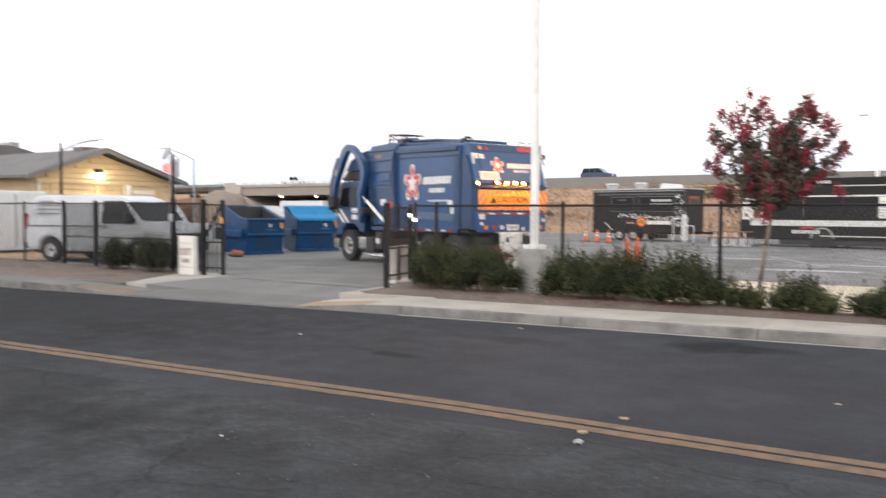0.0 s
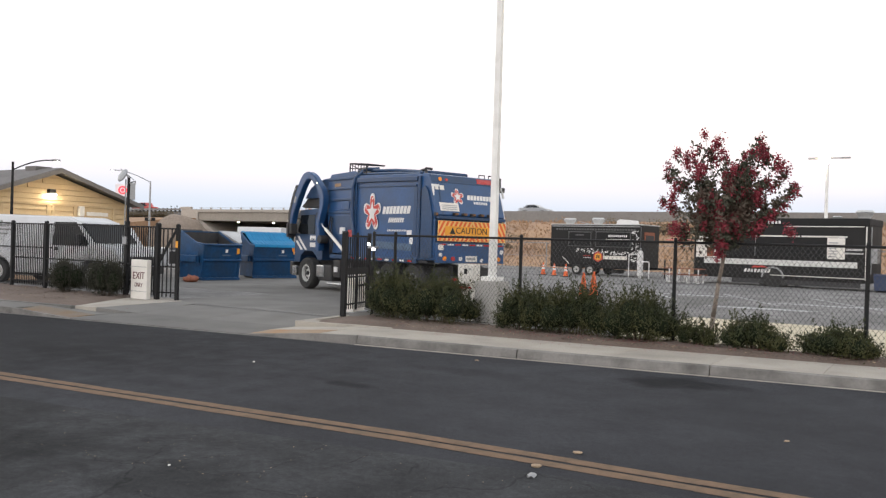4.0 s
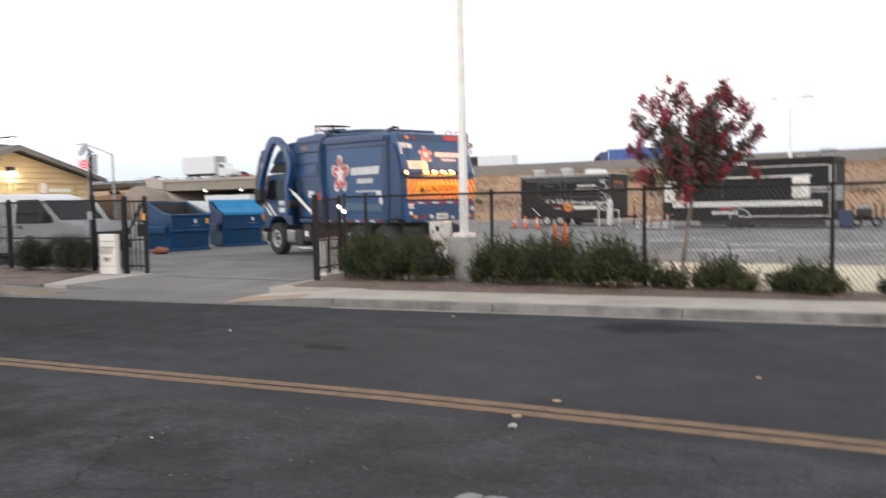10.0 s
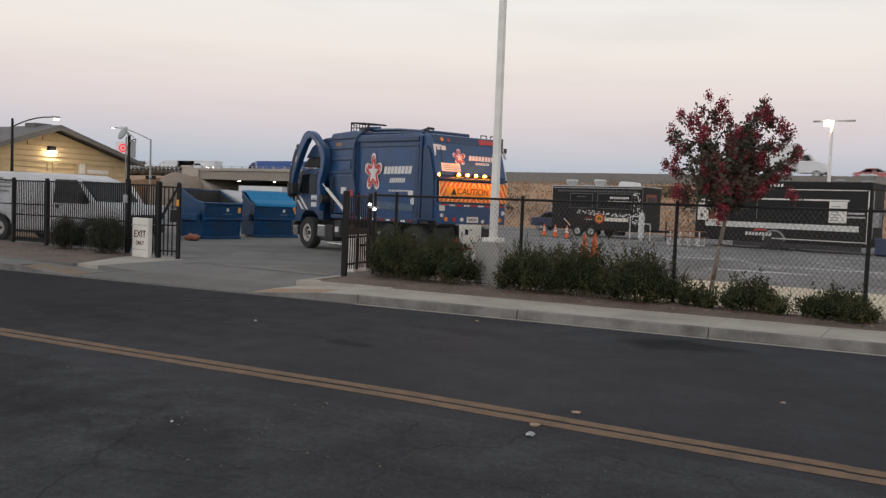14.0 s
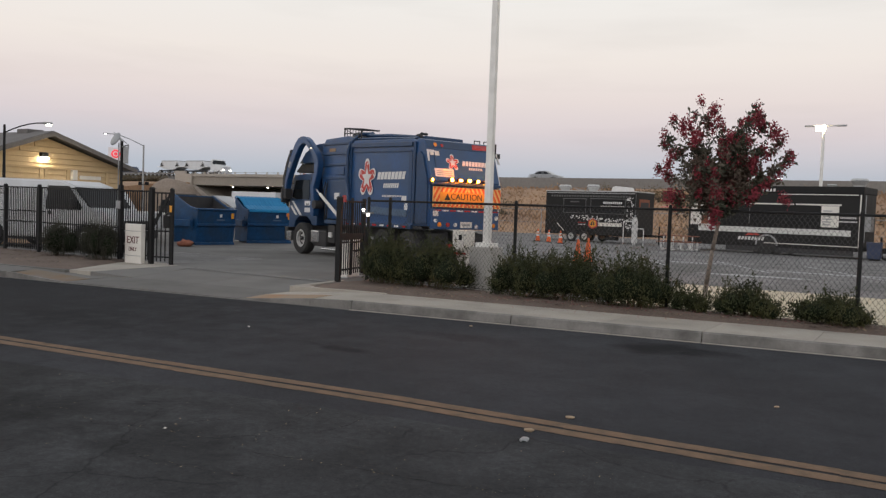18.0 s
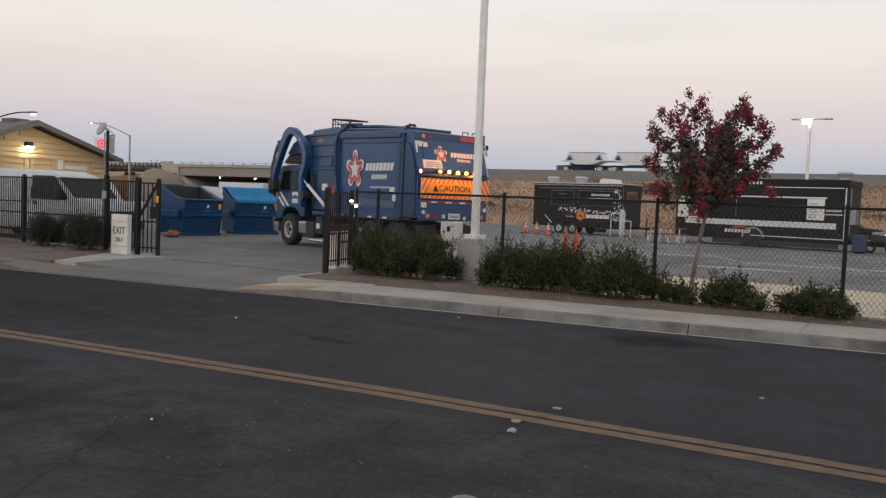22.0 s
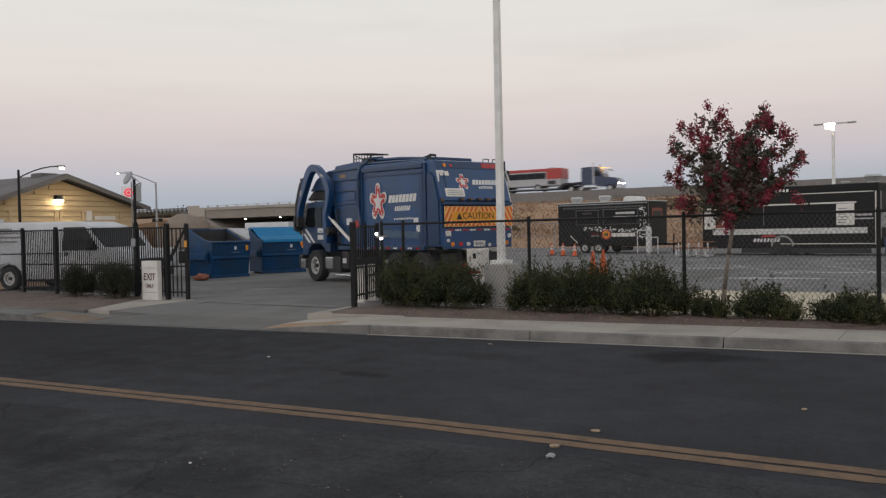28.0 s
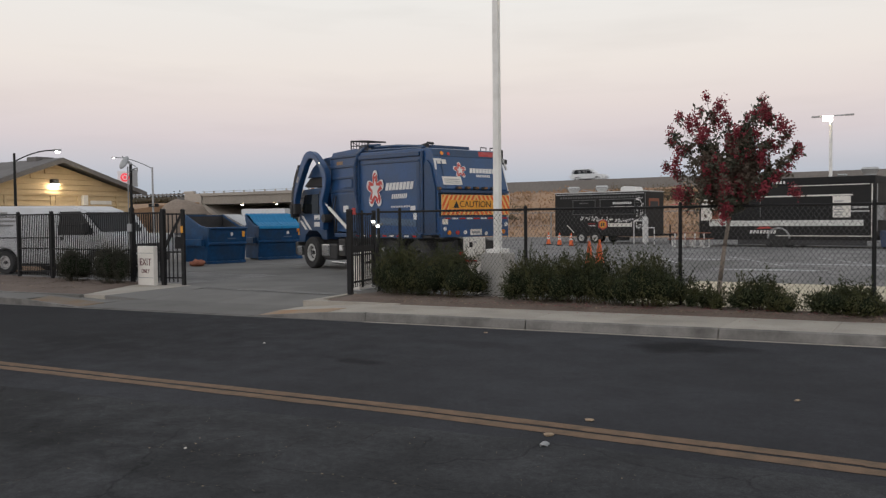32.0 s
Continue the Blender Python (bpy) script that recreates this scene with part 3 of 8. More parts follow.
DX = [-15.0, -12.85, -10.65]
for a, b in zip(DX, DX[1:]):
    part("apron_slab", quad(B(), [(a + 0.006, kerb_y(a) + 0.004, 0.016), (b - 0.006, kerb_y(b) + 0.004, 0.016), (b - 0.006, kerb_y(b) + 1.36, 0.05), (a + 0.006, kerb_y(a) + 1.36, 0.05)], 0.1), M_DRIVE, driveway)
    part("apron_slab", quad(B(), [(a + 0.006, kerb_y(a) + 1.366, 0.05), (b - 0.006, kerb_y(b) + 1.366, 0.05), (b - 0.006, 13.6, 0.15), (a + 0.006, 13.6, 0.15)], 0.1), M_DRIVE, driveway)
part("apron_slab", quad(B(), [(-10.644, 12.0, 0.05), (-10.4, 12.0, 0.05), (-10.4, 13.6, 0.148), (-10.644, 13.6, 0.148)], 0.1), M_DRIVE, driveway)
# sloping ends of the pavement on both sides
for a, b, za, zb in ((-10.644, -9.2, 0.02, 0.14), (-16.6, -15.006, 0.14, 0.02)):
    part("ramp_flare", quad(B(), [(a, kerb_y(a) + 0.056, za * 0.6), (b, kerb_y(b) + 0.056, zb * 0.9), (b, kerb_y(b) + 0.62, max(zb, 0.045)), (a, kerb_y(a) + 0.62, max(za, 0.045))], 0.2), M_TACTILE if a > -12 else M_OCHRE, driveway, "ochre-stained ramp slab")
    part("ramp_slab", quad(B(), [(a, kerb_y(a) + 0.626, max(za, 0.045)), (b, kerb_y(b) + 0.626, max(zb, 0.045)), (b, kerb_y(b) + 1.36, 0.148 if zb > 0.1 else 0.05), (a, kerb_y(a) + 1.36, 0.148 if za > 0.1 else 0.05)], 0.2), M_CONC if a > -12 else M_DRIVE, driveway)
for a, b in ((-9.2, -8.37), (-20.8 + 2.79, -16.6)):
    part("kerb_end", quad(B(), [(a, kerb_y(a) + 0.056, 0.12 if a > -12 else 0.15), (b, kerb_y(b) + 0.056, 0.15 if a > -12 else 0.12), (b, kerb_y(b) + 1.38, 0.15), (a, kerb_y(a) + 1.38, 0.15)], 0.16), M_CONC if a > -12 else M_DRIVE, driveway)
# tapering kerb stones beside the drive
for a, b, za, zb in ((-10.644, -9.205, 0.014, 0.122), (-9.2, -8.375, 0.122, 0.148), (-16.6, -15.006, 0.122, 0.014), (-18.0, -16.604, 0.148, 0.122)):
    part("kerb_stone", quad(B(), [(a, kerb_y(a), za), (b, kerb_y(b), zb), (b, kerb_y(b) + 0.053, zb + 0.004), (a, kerb_y(a) + 0.053, za + 0.004)], 0.2), M_KERB, kerb)
# raised corner slabs that hold the planting beds beside the drive
part("corner_slab", slab(B(), [(-10.66, 11.93), (-9.0, kerb_y(-9.0) + 1.366), (-8.6, kerb_y(-8.6) + 1.366), (-8.6, 12.5), (-9.6, 12.36), (-10.5, 12.3), (-10.72, 13.7), (-10.86, 13.7)], 0.0, 0.165, 0.01), M_CONC, driveway, "pale raised concrete corner")
part("corner_slab", slab(B(), [(-15.92, kerb_y(-15.92) + 0.90), (-15.36, kerb_y(-15.36) + 0.93), (-15.75, 13.60), (-16.5, 13.86), (-17.30, 13.86), (-17.24, 13.1)], 0.0, 0.160, 0.006), M_CONC, driveway, "pale raised concrete corner")
part("corner_flare", quad(B(), [(-15.355, kerb_y(-15.36) + 0.94, 0.156), (-14.7, kerb_y(-14.7) + 1.37, 0.056), (-15.15, 13.60, 0.150), (-15.74, 13.60, 0.156)], 0.2), M_DRIVE, driveway)
for a, b in ((-46.0, -18.0), (-17.995, -15.93)):
    part("bed_edging", slab(B(), [(a, kerb_y(a) + 0.80), (b, kerb_y(b) + 0.80), (b, kerb_y(b) + 0.895), (a, kerb_y(a) + 0.895)], 0.0, 0.172, 0.01), M_DRIVE, driveway, "narrow concrete bed edging")
for i in range(7):
    for j in range(4):
        x0, y0 = -30.0 + 3.4 * i, 13.606 + 3.9 * j
        if x0 < -17.5 and j == 0:
            continue
        bm = B()
        slab(bm, [(x0, y0), (x0 + 3.392, y0), (x0 + 3.392, y0 + 3.892), (x0, y0 + 3.892)], 0.0, 0.150 + 0.002 * ((i * 7 + j * 3) % 3), 0.006)
        part("yard_slab", bm, M_DRIVE, driveway)

bm = B()
strip(bm, [-140, -60, -31, 0, 40, 140], lambda x: 13.3, lambda x: 64.0, 0.145)
solo("yard", bm, M_LOT, "worn grey asphalt yard with faded markings", "parking lot", kind="structure")
bm = B()
slab(bm, [(-5.2, 14.0), (30, 14.0), (30, 20.3), (-5.2, 20.0)], 0.05, 0.152, 0.004)
solo("pale_apron", bm, M_PALE, "pale cream concrete strip behind the fence", "pavement", kind="structure")
bm = B()
strip(bm, [-760, -300, 0, 300, 760], lambda x: 54.6, lambda x: 60.2, 0.150)
solo("back_street", bm, M_LOT, "grey asphalt lane along the back of the yard", "road", kind="structure")
# faded bay lines
for k in range(8):
    bm = B()
    x0 = -13.7 + 3.15 * k
    slab(bm, [(x0, 32.6), (x0 + 0.1, 32.65), (x0 + 3.0, 27.05), (x0 + 2.9, 27.0)], 0.145, 0.151, 0.0)
    solo("bay_line", bm, M_WHITELINE, "faded white parking line on the asphalt", "road marking", kind="structure", group="faded bay lines")
for k, (x, y, rx, ry) in enumerate(((-4.5, 25, 1.6, 0.35), (-2.0, 28.5, 2.4, 0.4), (1.5, 24.5, 2.6, 0.4), (-8, 30.5, 1.8, 0.3), (5, 27, 2.5, 0.4))):
    blot("pale_scuff", x, y, rx, ry, 0.150, M_WHITELINE, "pale scuffed patch on the yard asphalt", 20 + k)

# planter beds of bare soil
bm = B()
for x0, x1, f0, f1 in ((-10.74, 34.0, lambda x: kerb_y(x) + 1.36, lambda x: 14.15), (-60.0, -15.94, lambda x: kerb_y(x) + 0.89, lambda x: 13.9)):
    back = 1.32 if x0 < -50 else 0.0
    rows_ = []
    for j in range(9):
        xs = [x0 + (x1 - back * j / 8 - x0) * i / 90 for i in range(91)]
        rows_.append([bm.verts.new((x, f0(x) + (f1(x) - f0(x)) * j / 8, 0.15 + (0.05 if 0 < j < 8 else 0.0) + 0.045 * noise.noise((x * 1.7, j * 0.7, 3.0)) * (0 < j < 8) - (0.11 if x in (xs[0], xs[-1]) else 0.0))) for x in xs])
    for r0, r1 in zip(rows_, rows_[1:]):
        for i in range(90):
            bm.faces.new((r0[i], r0[i + 1], r1[i + 1], r1[i]))
solo("planter_bed", bm, M_SOIL, "bare brown mulch planting bed along the fence", "planting bed", kind="structure", smooth=True)

# ---- freeway, embankment and bridge ----
BANK = [(-1000, -112.4), (-60, 1000)]
for a, b in BANK:
    bm = B()
    xs_ = [x for x in [-1000, -800, -600, -450] + [-400 + 3 * i for i in range(200)] + [220, 300, 450, 650, 1000] if a < x < b]
    xs_ = [a] + xs_ + [b]
    prof = [(62.0, 0.14), (66, 0.6), (72, 1.5), (78, 2.6), (84, 3.6), (90, 4.45), (96, 5.05), (99.6, 5.15)]
    cols = []
    for x in xs_:
        cols.append([bm.verts.new((x, y, z + (0.35 * noise.noise((x * 0.13, y * 0.13, 0)) + 0.15 * noise.noise((x * 0.5, y * 0.5, 2))) * (0 < j < 7))) for j, (y, z) in enumerate(prof)])
    for c0, c1 in zip(cols, cols[1:]):
        for j in range(len(prof) - 1):
            bm.faces.new((c0[j], c1[j], c1[j + 1], c0[j + 1]))
    for c in (cols[0], cols[-1]):
        x = c[0].co.x
        bm.faces.new([bm.verts.new(v.co) for v in c] + [bm.verts.new((x, 99.6, -0.05)), bm.verts.new((x, 62.0, -0.05))])
    solo("embankment", bm, M_DRY, "sloping embankment covered in dry golden grass", "embankment", kind="structure", smooth=True)

freeway = thing("freeway", pose(0, 0, 0), "raised freeway with a plain concrete edge", "freeway", kind="structure")
bm = B()
box(bm, -1000, 1000, 99.85, 150, 5.6, 6.45)
part("deck", bm, M_FREEWAY, freeway)
bm = B()
box(bm, -60, 1000, 99.6, 99.845, 4.9, 6.62)
part("edge_beam", bm, M_BARRIER, freeway)
bm = B()
box(bm, -112, -60, 99.5, 99.845, 6.2, 6.68, 0.02)
part("bridge_parapet", bm, M_BRIDGE, freeway, "pale concrete bridge parapet")
bm = B()
box(bm, -112, -60, 99.72, 126, 4.74, 5.598)
box(bm, -112, -60, 99.72, 99.846, 5.6, 6.19)
part("bridge_girder", bm, M_GIRDER, freeway, "brown-grey concrete girder")
part("wing_wall", prism(B(), [(-116.2, 5.2), (-116.2, 6.66), (-112.004, 6.66), (-112.004, 3.2), (-113.6, 3.2)], "y", 99.4, 99.846, 0.02), M_BRIDGE, freeway, "pale concrete wing wall")
part("end_block", box(B(), -116.6, -113.8, 99.5, 99.9, 6.67, 7.12, 0.03), M_BRIDGE, freeway, "pale barrier end block")
for x in [-111.5 + 2.4 * i for i in range(22)]:
    bm = B()
    box(bm, x, x + 0.22, 99.6, 99.75, 6.68, 7.02)
    part("rail_post", bm, M_BRIDGE, freeway)
bm = B()
box(bm, -112, -60, 99.64, 99.70, 6.93, 6.98)
part("bridge_rail", bm, M_STEEL, freeway)
# guard rail along the left shoulder
guard = mesh_of("guard_post", box(B(), -0.13, 0.13, -0.1, 0.1, -0.3, 0.42, 0.01), M_CHASSIS)
for i in range(46):
    piece("guard_post", guard, freeway, pose(-117.0 - 1.08 * i, 99.7, 6.48))
part("guard_rail", box(B(), -166, -116.7, 99.56, 99.6, 6.52, 6.80, 0.01), M_BARRIER, freeway, "dull steel guard rail")
for x0, x1 in ((-118, -111.5), (-60.5, -54)):
    bm = B()
    s = 1 if x0 < -100 else -1
    prism(bm, [(x0 if s > 0 else x1, 4.735), (-111.5 if s > 0 else -60.5, 4.735), (-103.5 if s > 0 else -70, 0.0), (x0 if s > 0 else x1, 0.0)], "y", 99.86, 127)
    part("abutment", bm, M_BRIDGE, freeway)
bm = B()
for px_ in (-92.0,):
    for py in (103, 109, 115, 121):
        tube(bm, (px_, py, 0), (px_, py, 4.7), 0.55, 0.55, 14)
part("pier", bm, M_BRIDGE, freeway)
bm = B()
box(bm, -112, -60, 127, 127.4, 6.3, 7.2)
box(bm, -1000, -112, 127, 127.4, 6.3, 7.1)
box(bm, -60, 1000, 127, 127.4, 6.3, 6.9)
part("median_barrier", bm, M_BARRIER, freeway)
bm = B()
strip(bm, [-106, -70], lambda x: 60, lambda x: 300, 0.0)
solo("cross_street", bm, M_ROAD, "asphalt street passing under the bridge", "road", kind="structure")
# rough pale mound beside the bridge
bm = B()
bmesh.ops.create_icosphere(bm, subdivisions=4, radius=1.0)
for v in bm.verts:
    v.co = Vector((v.co.x * 5.2, v.co.y * 5, max(-0.2, v.co.z) * 5.2)) * (1 + 0.16 * noise.noise(v.co * 2.5))
solo("soil_mound", bm, M_SPOIL, "rounded mound of bare brown soil near the bridge", "soil mound", pose(-107.9, 92, 0), kind="structure", smooth=True)


# ---- the refuse truck: x forward from its tail, y to its left from the near side, z up ----
def wheel(parent, x, y, z, r, width, rim_r, name="wheel", hub_out=1, rim=None):
    """A wheel with tyre, rim, hub and nuts; its axle lies along y."""
    w = new(name)
    w.parent, w.location = parent, (x, y, z)
    part("tyre", ring(B(), (0, 0, 0), (0, 1, 0), r, rim_r, width, 28), M_RUBBER, w, smooth=False)
    bm = B()
    ring(bm, (0, 0, 0), (0, 1, 0), rim_r, rim_r * 0.78, width * 0.9, 24)
    tube(bm, (0, -width * 0.3 * hub_out, 0), (0, width * 0.16 * hub_out, 0), rim_r * 0.85, rim_r * 0.7, 20)
    for k in range(8):
        q = 2 * math.pi * k / 8
        tube(bm, (rim_r * 0.45 * math.cos(q), width * 0.1 * hub_out, rim_r * 0.45 * math.sin(q)), (rim_r * 0.45 * math.cos(q), width * 0.24 * hub_out, rim_r * 0.45 * math.sin(q)), rim_r * 0.07, rim_r * 0.06, 6)
    part("rim", bm, rim or M_RIM, w)
    bm = B()
    tube(bm, (0, 0, 0), (0, width * 0.42 * hub_out, 0), rim_r * 0.24, rim_r * 0.2, 14)
    part("hub", bm, M_CHASSIS, w)
    return w


def star_outline(r, k=0.5):
    pts = []
    for i in range(10):
        q = math.pi / 2 + math.pi * i / 5
        rr = r if i % 2 == 0 else r * k
        pts.append((rr * math.cos(q), rr * math.sin(q)))
    return pts


def blunt_star(r):
    """A star with five fat arms and rounded ends."""
    pts = []
    for i in range(5):
        q = math.pi / 2 + 2 * math.pi * i / 5
        u, t = (math.cos(q), math.sin(q)), (-math.sin(q), math.cos(q))
        for a, b in ((0.66, -0.29), (0.86, -0.26), (0.98, -0.17), (1.03, 0.0), (0.98, 0.17), (0.86, 0.26), (0.66, 0.29)):
            pts.append((r * (a * u[0] + b * t[0]), r * (a * u[1] + b * t[1])))
        pts.append((r * 0.47 * math.cos(q + math.pi / 5), r * 0.47 * math.sin(q + math.pi / 5)))
    return pts


def lean(bm):
    """Follow the forward slope of the upper tailgate."""
    for v in bm.verts:
        if v.co.z > 2.36:
            v.co.x += 0.31 * (v.co.z - 2.36)
    return bm


LEAN = Matrix(((1, 0, 0.31, -0.31 * 2.36), (0, 1, 0, 0), (0, 0, 1, 0), (0, 0, 0, 1)))
truck = thing("refuse_truck", pose(-11.43, 18.08, 0.15, 0, 0, 159.8), "blue front-loading refuse truck with amber caution board, parked in the yard", "refuse truck")
WD = -2.45
# body shell: hopper in front, packer body behind
body = part("body", prism(B(), [(0.74, 1.12), (0.74, 3.12), (0.62, 3.42), (0.9, 3.47), (3.86, 3.55), (3.86, 1.12)], "y", -0.02, WD + 0.02, 0.03), M_TRUCKBLUE, truck)
hopper = part("hopper", prism(B(), [(3.90, 1.2), (3.90, 3.62), (4.15, 3.70), (5.45, 3.66), (5.62, 3.45), (5.62, 2.3), (5.35, 1.2)], "y", -0.04, WD + 0.04, 0.03), M_TRUCKBLUE, truck)
for z in (2.42, 2.82, 3.16, 3.46):
    part("hopper_rib", box(B(), 3.98, 5.6, -0.05, 0.01, z, z + 0.07, 0.012), M_TRUCKBLUE2, hopper)
part("hopper_recess", box(B(), 4.05, 5.3, -0.05, -0.025, 1.5, 2.36, 0.01), M_TRUCKBLUE2, hopper)
part("hopper_vent", box(B(), 4.5, 4.78, -0.03, 0.012, 1.80, 2.0, 0.01), M_DECALW, hopper, "small pale plate")
part("unit_plate", box(B(), 4.85, 5.2, -0.045, -0.028, 3.26, 3.36, 0.004), M_TACTILE, hopper, "worn yellowish unit plate")
part("top_rail", prism(B(), [(0.78, 3.26), (3.8, 3.33), (3.8, 3.46), (0.78, 3.38)], "y", -0.03, 0.05, 0.015), M_TRUCKBLUE2, body)
part("top_rail_far", prism(B(), [(0.78, 3.26), (3.8, 3.33), (3.8, 3.46), (0.78, 3.38)], "y", WD - 0.05, WD + 0.03, 0.015), M_TRUCKBLUE2, body)
part("upper_channel", prism(B(), [(0.85, 3.12), (3.8, 3.18), (3.8, 3.23), (0.85, 3.17)], "y", -0.03, 0.012, 0.008), M_TRUCKBLUE2, body)
part("bottom_rail", box(B(), 0.76, 5.3, -0.05, 0.03, 1.04, 1.16, 0.015), M_TRUCKBLUE2, body)
part("skirt_panel", prism(B(), [(1.0, 1.36), (3.1, 1.42), (3.1, 1.62), (1.0, 1.55)], "y", -0.02, 0.006), M_SKIRT, body, "lighter blue scuffed stripe")
for k in range(9):
    x = 0.95 + 0.36 * k
    part("marker_strip", box(B(), x, x + 0.2, 0.03, 0.036, 1.07, 1.12), M_DECALW if k % 2 else M_TAILRED, body)
# rounded hose pipe and post between hopper and body
part("seam_post", pipe(B(), [(3.88, 0.04, 1.1), (3.88, 0.06, 1.9), (3.97, 0.08, 2.3), (3.97, 0.08, 3.2), (3.90, 0.02, 3.5), (3.72, -0.2, 3.74), (3.6, -0.6, 3.78)], 0.055), M_TRUCKBLUE2, truck)
part("seam_plate", box(B(), 3.83, 3.94, -0.06, 0.03, 1.12, 3.58, 0.012), M_TRUCKBLUE2, truck)
# roof: rack, cover beams, cylinder
rack = part("roof_rack", pipe(B(), [(4.48, -0.12, 3.66), (4.48, -0.12, 3.95), (3.55, -0.12, 3.88), (3.55, -0.12, 3.55)], 0.022), M_CHASSIS, truck, "dark steel roof rack")
part("rack_bar", pipe(B(), [(4.48, -0.12, 3.95), (4.48, -0.75, 3.95), (3.55, -0.75, 3.88), (3.55, -0.12, 3.88)], 0.022), M_CHASSIS, rack)
part("rack_post", pipe(B(), [(4.48, -0.75, 3.95), (4.48, -0.75, 3.6)], 0.022), M_CHASSIS, rack)
part("rack_crossbar", pipe(B(), [(4.0, -0.12, 3.915), (4.0, -0.75, 3.915)], 0.02), M_CHASSIS, rack)
for rx in (3.7, 3.86, 4.02, 4.18, 4.34):
    part("rack_bar", pipe(B(), [(rx, -0.12, 3.60), (rx, -0.12, 3.89 + 0.075 * (rx - 3.55))], 0.012), M_CHASSIS, rack)
part("rack_bar", pipe(B(), [(3.55, -0.12, 3.74), (4.48, -0.12, 3.80)], 0.014), M_CHASSIS, rack)
part("rack_brace", pipe(B(), [(3.55, -0.12, 3.60), (4.48, -0.12, 3.93)], 0.012), M_CHASSIS, rack)
part("rack_unit", box(B(), 3.7, 4.15, -0.6, -0.25, 3.62, 3.82, 0.03), M_STEEL, rack, "grey boxed valve unit")
part("roof_beam", box(B(), 1.0, 3.7, -1.9, -0.55, 3.48, 3.60, 0.03), M_TRUCKBLUE2, truck)
part("roof_cylinder", tube(B(), (0.85, -0.3, 3.60), (2.1, -0.75, 3.58), 0.04, 0.04, 12), M_CHASSIS, truck)
part("roof_bracket", pipe(B(), [(0.82, -0.28, 3.42), (0.82, -0.28, 3.62), (0.86, -0.5, 3.62)], 0.035), M_CHASSIS, truck)
# tail gate
tail = part("tailgate", prism(B(), [(0.74, 1.14), (0.74, 3.42), (0.60, 3.47), (0.40, 3.44), (0.29, 3.32), (-0.03, 2.36), (0.06, 2.24), (0.03, 1.14)], "y", -0.03, WD + 0.03, 0.025), M_TRUCKBLUE, truck)
part("tail_cheek", prism(B(), [(0.60, 1.2), (0.60, 3.05), (0.46, 3.12), (0.33, 3.0), (0.12, 2.34), (0.10, 1.2)], "y", -0.04, 0.02, 0.012), M_TRUCKBLUE2, tail)
part("tail_hinge", tube(B(), (0.70, 0.0, 1.2), (0.70, 0.0, 3.38), 0.05, 0.05, 10), M_TRUCKBLUE2, tail)
part("ladder_edge", lean(pipe(B(), [(0.05, WD + 0.0, 1.4), (0.02, WD - 0.04, 2.2), (0.1, WD - 0.04, 3.2)], 0.03)), M_DECALW, tail, "white grab rail")
part("tail_ledge", box(B(), -0.10, 0.05, -0.05, WD + 0.05, 2.24, 2.32, 0.012), M_TRUCKBLUE2, tail)
part("tail_top_beam", lean(box(B(), -0.02, 0.10, -0.05, WD + 0.05, 3.22, 3.42, 0.015)), M_TRUCKBLUE2, tail)
part("upper_red_lamp", lean(box(B(), -0.03, 0.0, -1.62, -2.15, 3.26, 3.40, 0.008)), M_TAILRED, tail, "red lamp bar")
part("upper_lamp_left", lean(tube(B(), (-0.035, -0.33, 3.31), (0.0, -0.33, 3.31), 0.055, 0.055, 14)), M_LENSAMBER, tail)
part("upper_lamp_red", lean(tube(B(), (-0.035, -0.55, 3.30), (0.0, -0.55, 3.30), 0.045, 0.045, 14)), M_TAILRED, tail)
part("pale_notice", lean(box(B(), -0.035, -0.015, -0.18, -0.82, 2.46, 2.68, 0.004)), M_SIGN, tail, "pale notice plate")
for k in range(3):
    part("notice_line", lean(box(B(), -0.039, -0.036, -0.24, -0.75, 2.50 + 0.05 * k, 2.52 + 0.05 * k)), M_STEEL, tail)
part("corner_plate", lean(box(B(), -0.03, -0.012, -0.12, -0.42, 3.02, 3.14, 0.004)), M_SIGN, tail, "worn unit plate")
part("corner_strip", lean(prism(B(), [(-0.02, 2.86), (-0.02, 3.16), (-0.26, 3.16), (-0.26, 3.10), (-0.09, 3.10), (-0.05, 2.86)], "x", -0.036, -0.014)), M_DECALW, tail, "white corner strip")
for y0, y1 in ((-1.95, -2.0),):
    part("tail_bracket", lean(box(B(), -0.06, 0.0, y0, y1, 2.34, 2.6, 0.008)), M_DECALW, tail)
part("corner_lamp_bar", box(B(), 0.28, 0.34, WD - 0.08, WD - 0.02, 3.22, 3.48, 0.01), M_CHASSIS, tail, "black upright lamp bar")
part("corner_camera", box(B(), 0.24, 0.36, WD - 0.20, WD - 0.06, 3.08, 3.22, 0.02), M_CHASSIS, tail)
part("corner_brace", prism(B(), [(WD - 0.02, 3.20), (WD - 0.08, 3.20), (WD - 0.20, 2.92), (WD - 0.15, 2.92)], "x", 0.24, 0.28), M_DECALW, tail, "white brace")
# caution board with slanting stripes
board = part("caution_board", box(B(), -0.055, -0.02, -0.08, WD + 0.0, 1.66, 2.20, 0.006), M_BOARD, truck, "amber reflective caution board")
def clip_y(pts, lo, hi):
    """The part of an outline with lo <= y <= hi."""
    for lim, sg in ((lo, 1), (hi, -1)):
        out = []
        for p, q in zip(pts, pts[1:] + pts[:1]):
            a, b = sg * (p[0] - lim), sg * (q[0] - lim)
            if a >= 0:
                out.append(p)
            if a * b < 0:
                t = a / (a - b)
                out.append((lim, p[1] + (q[1] - p[1]) * t))
        pts = out
    return pts


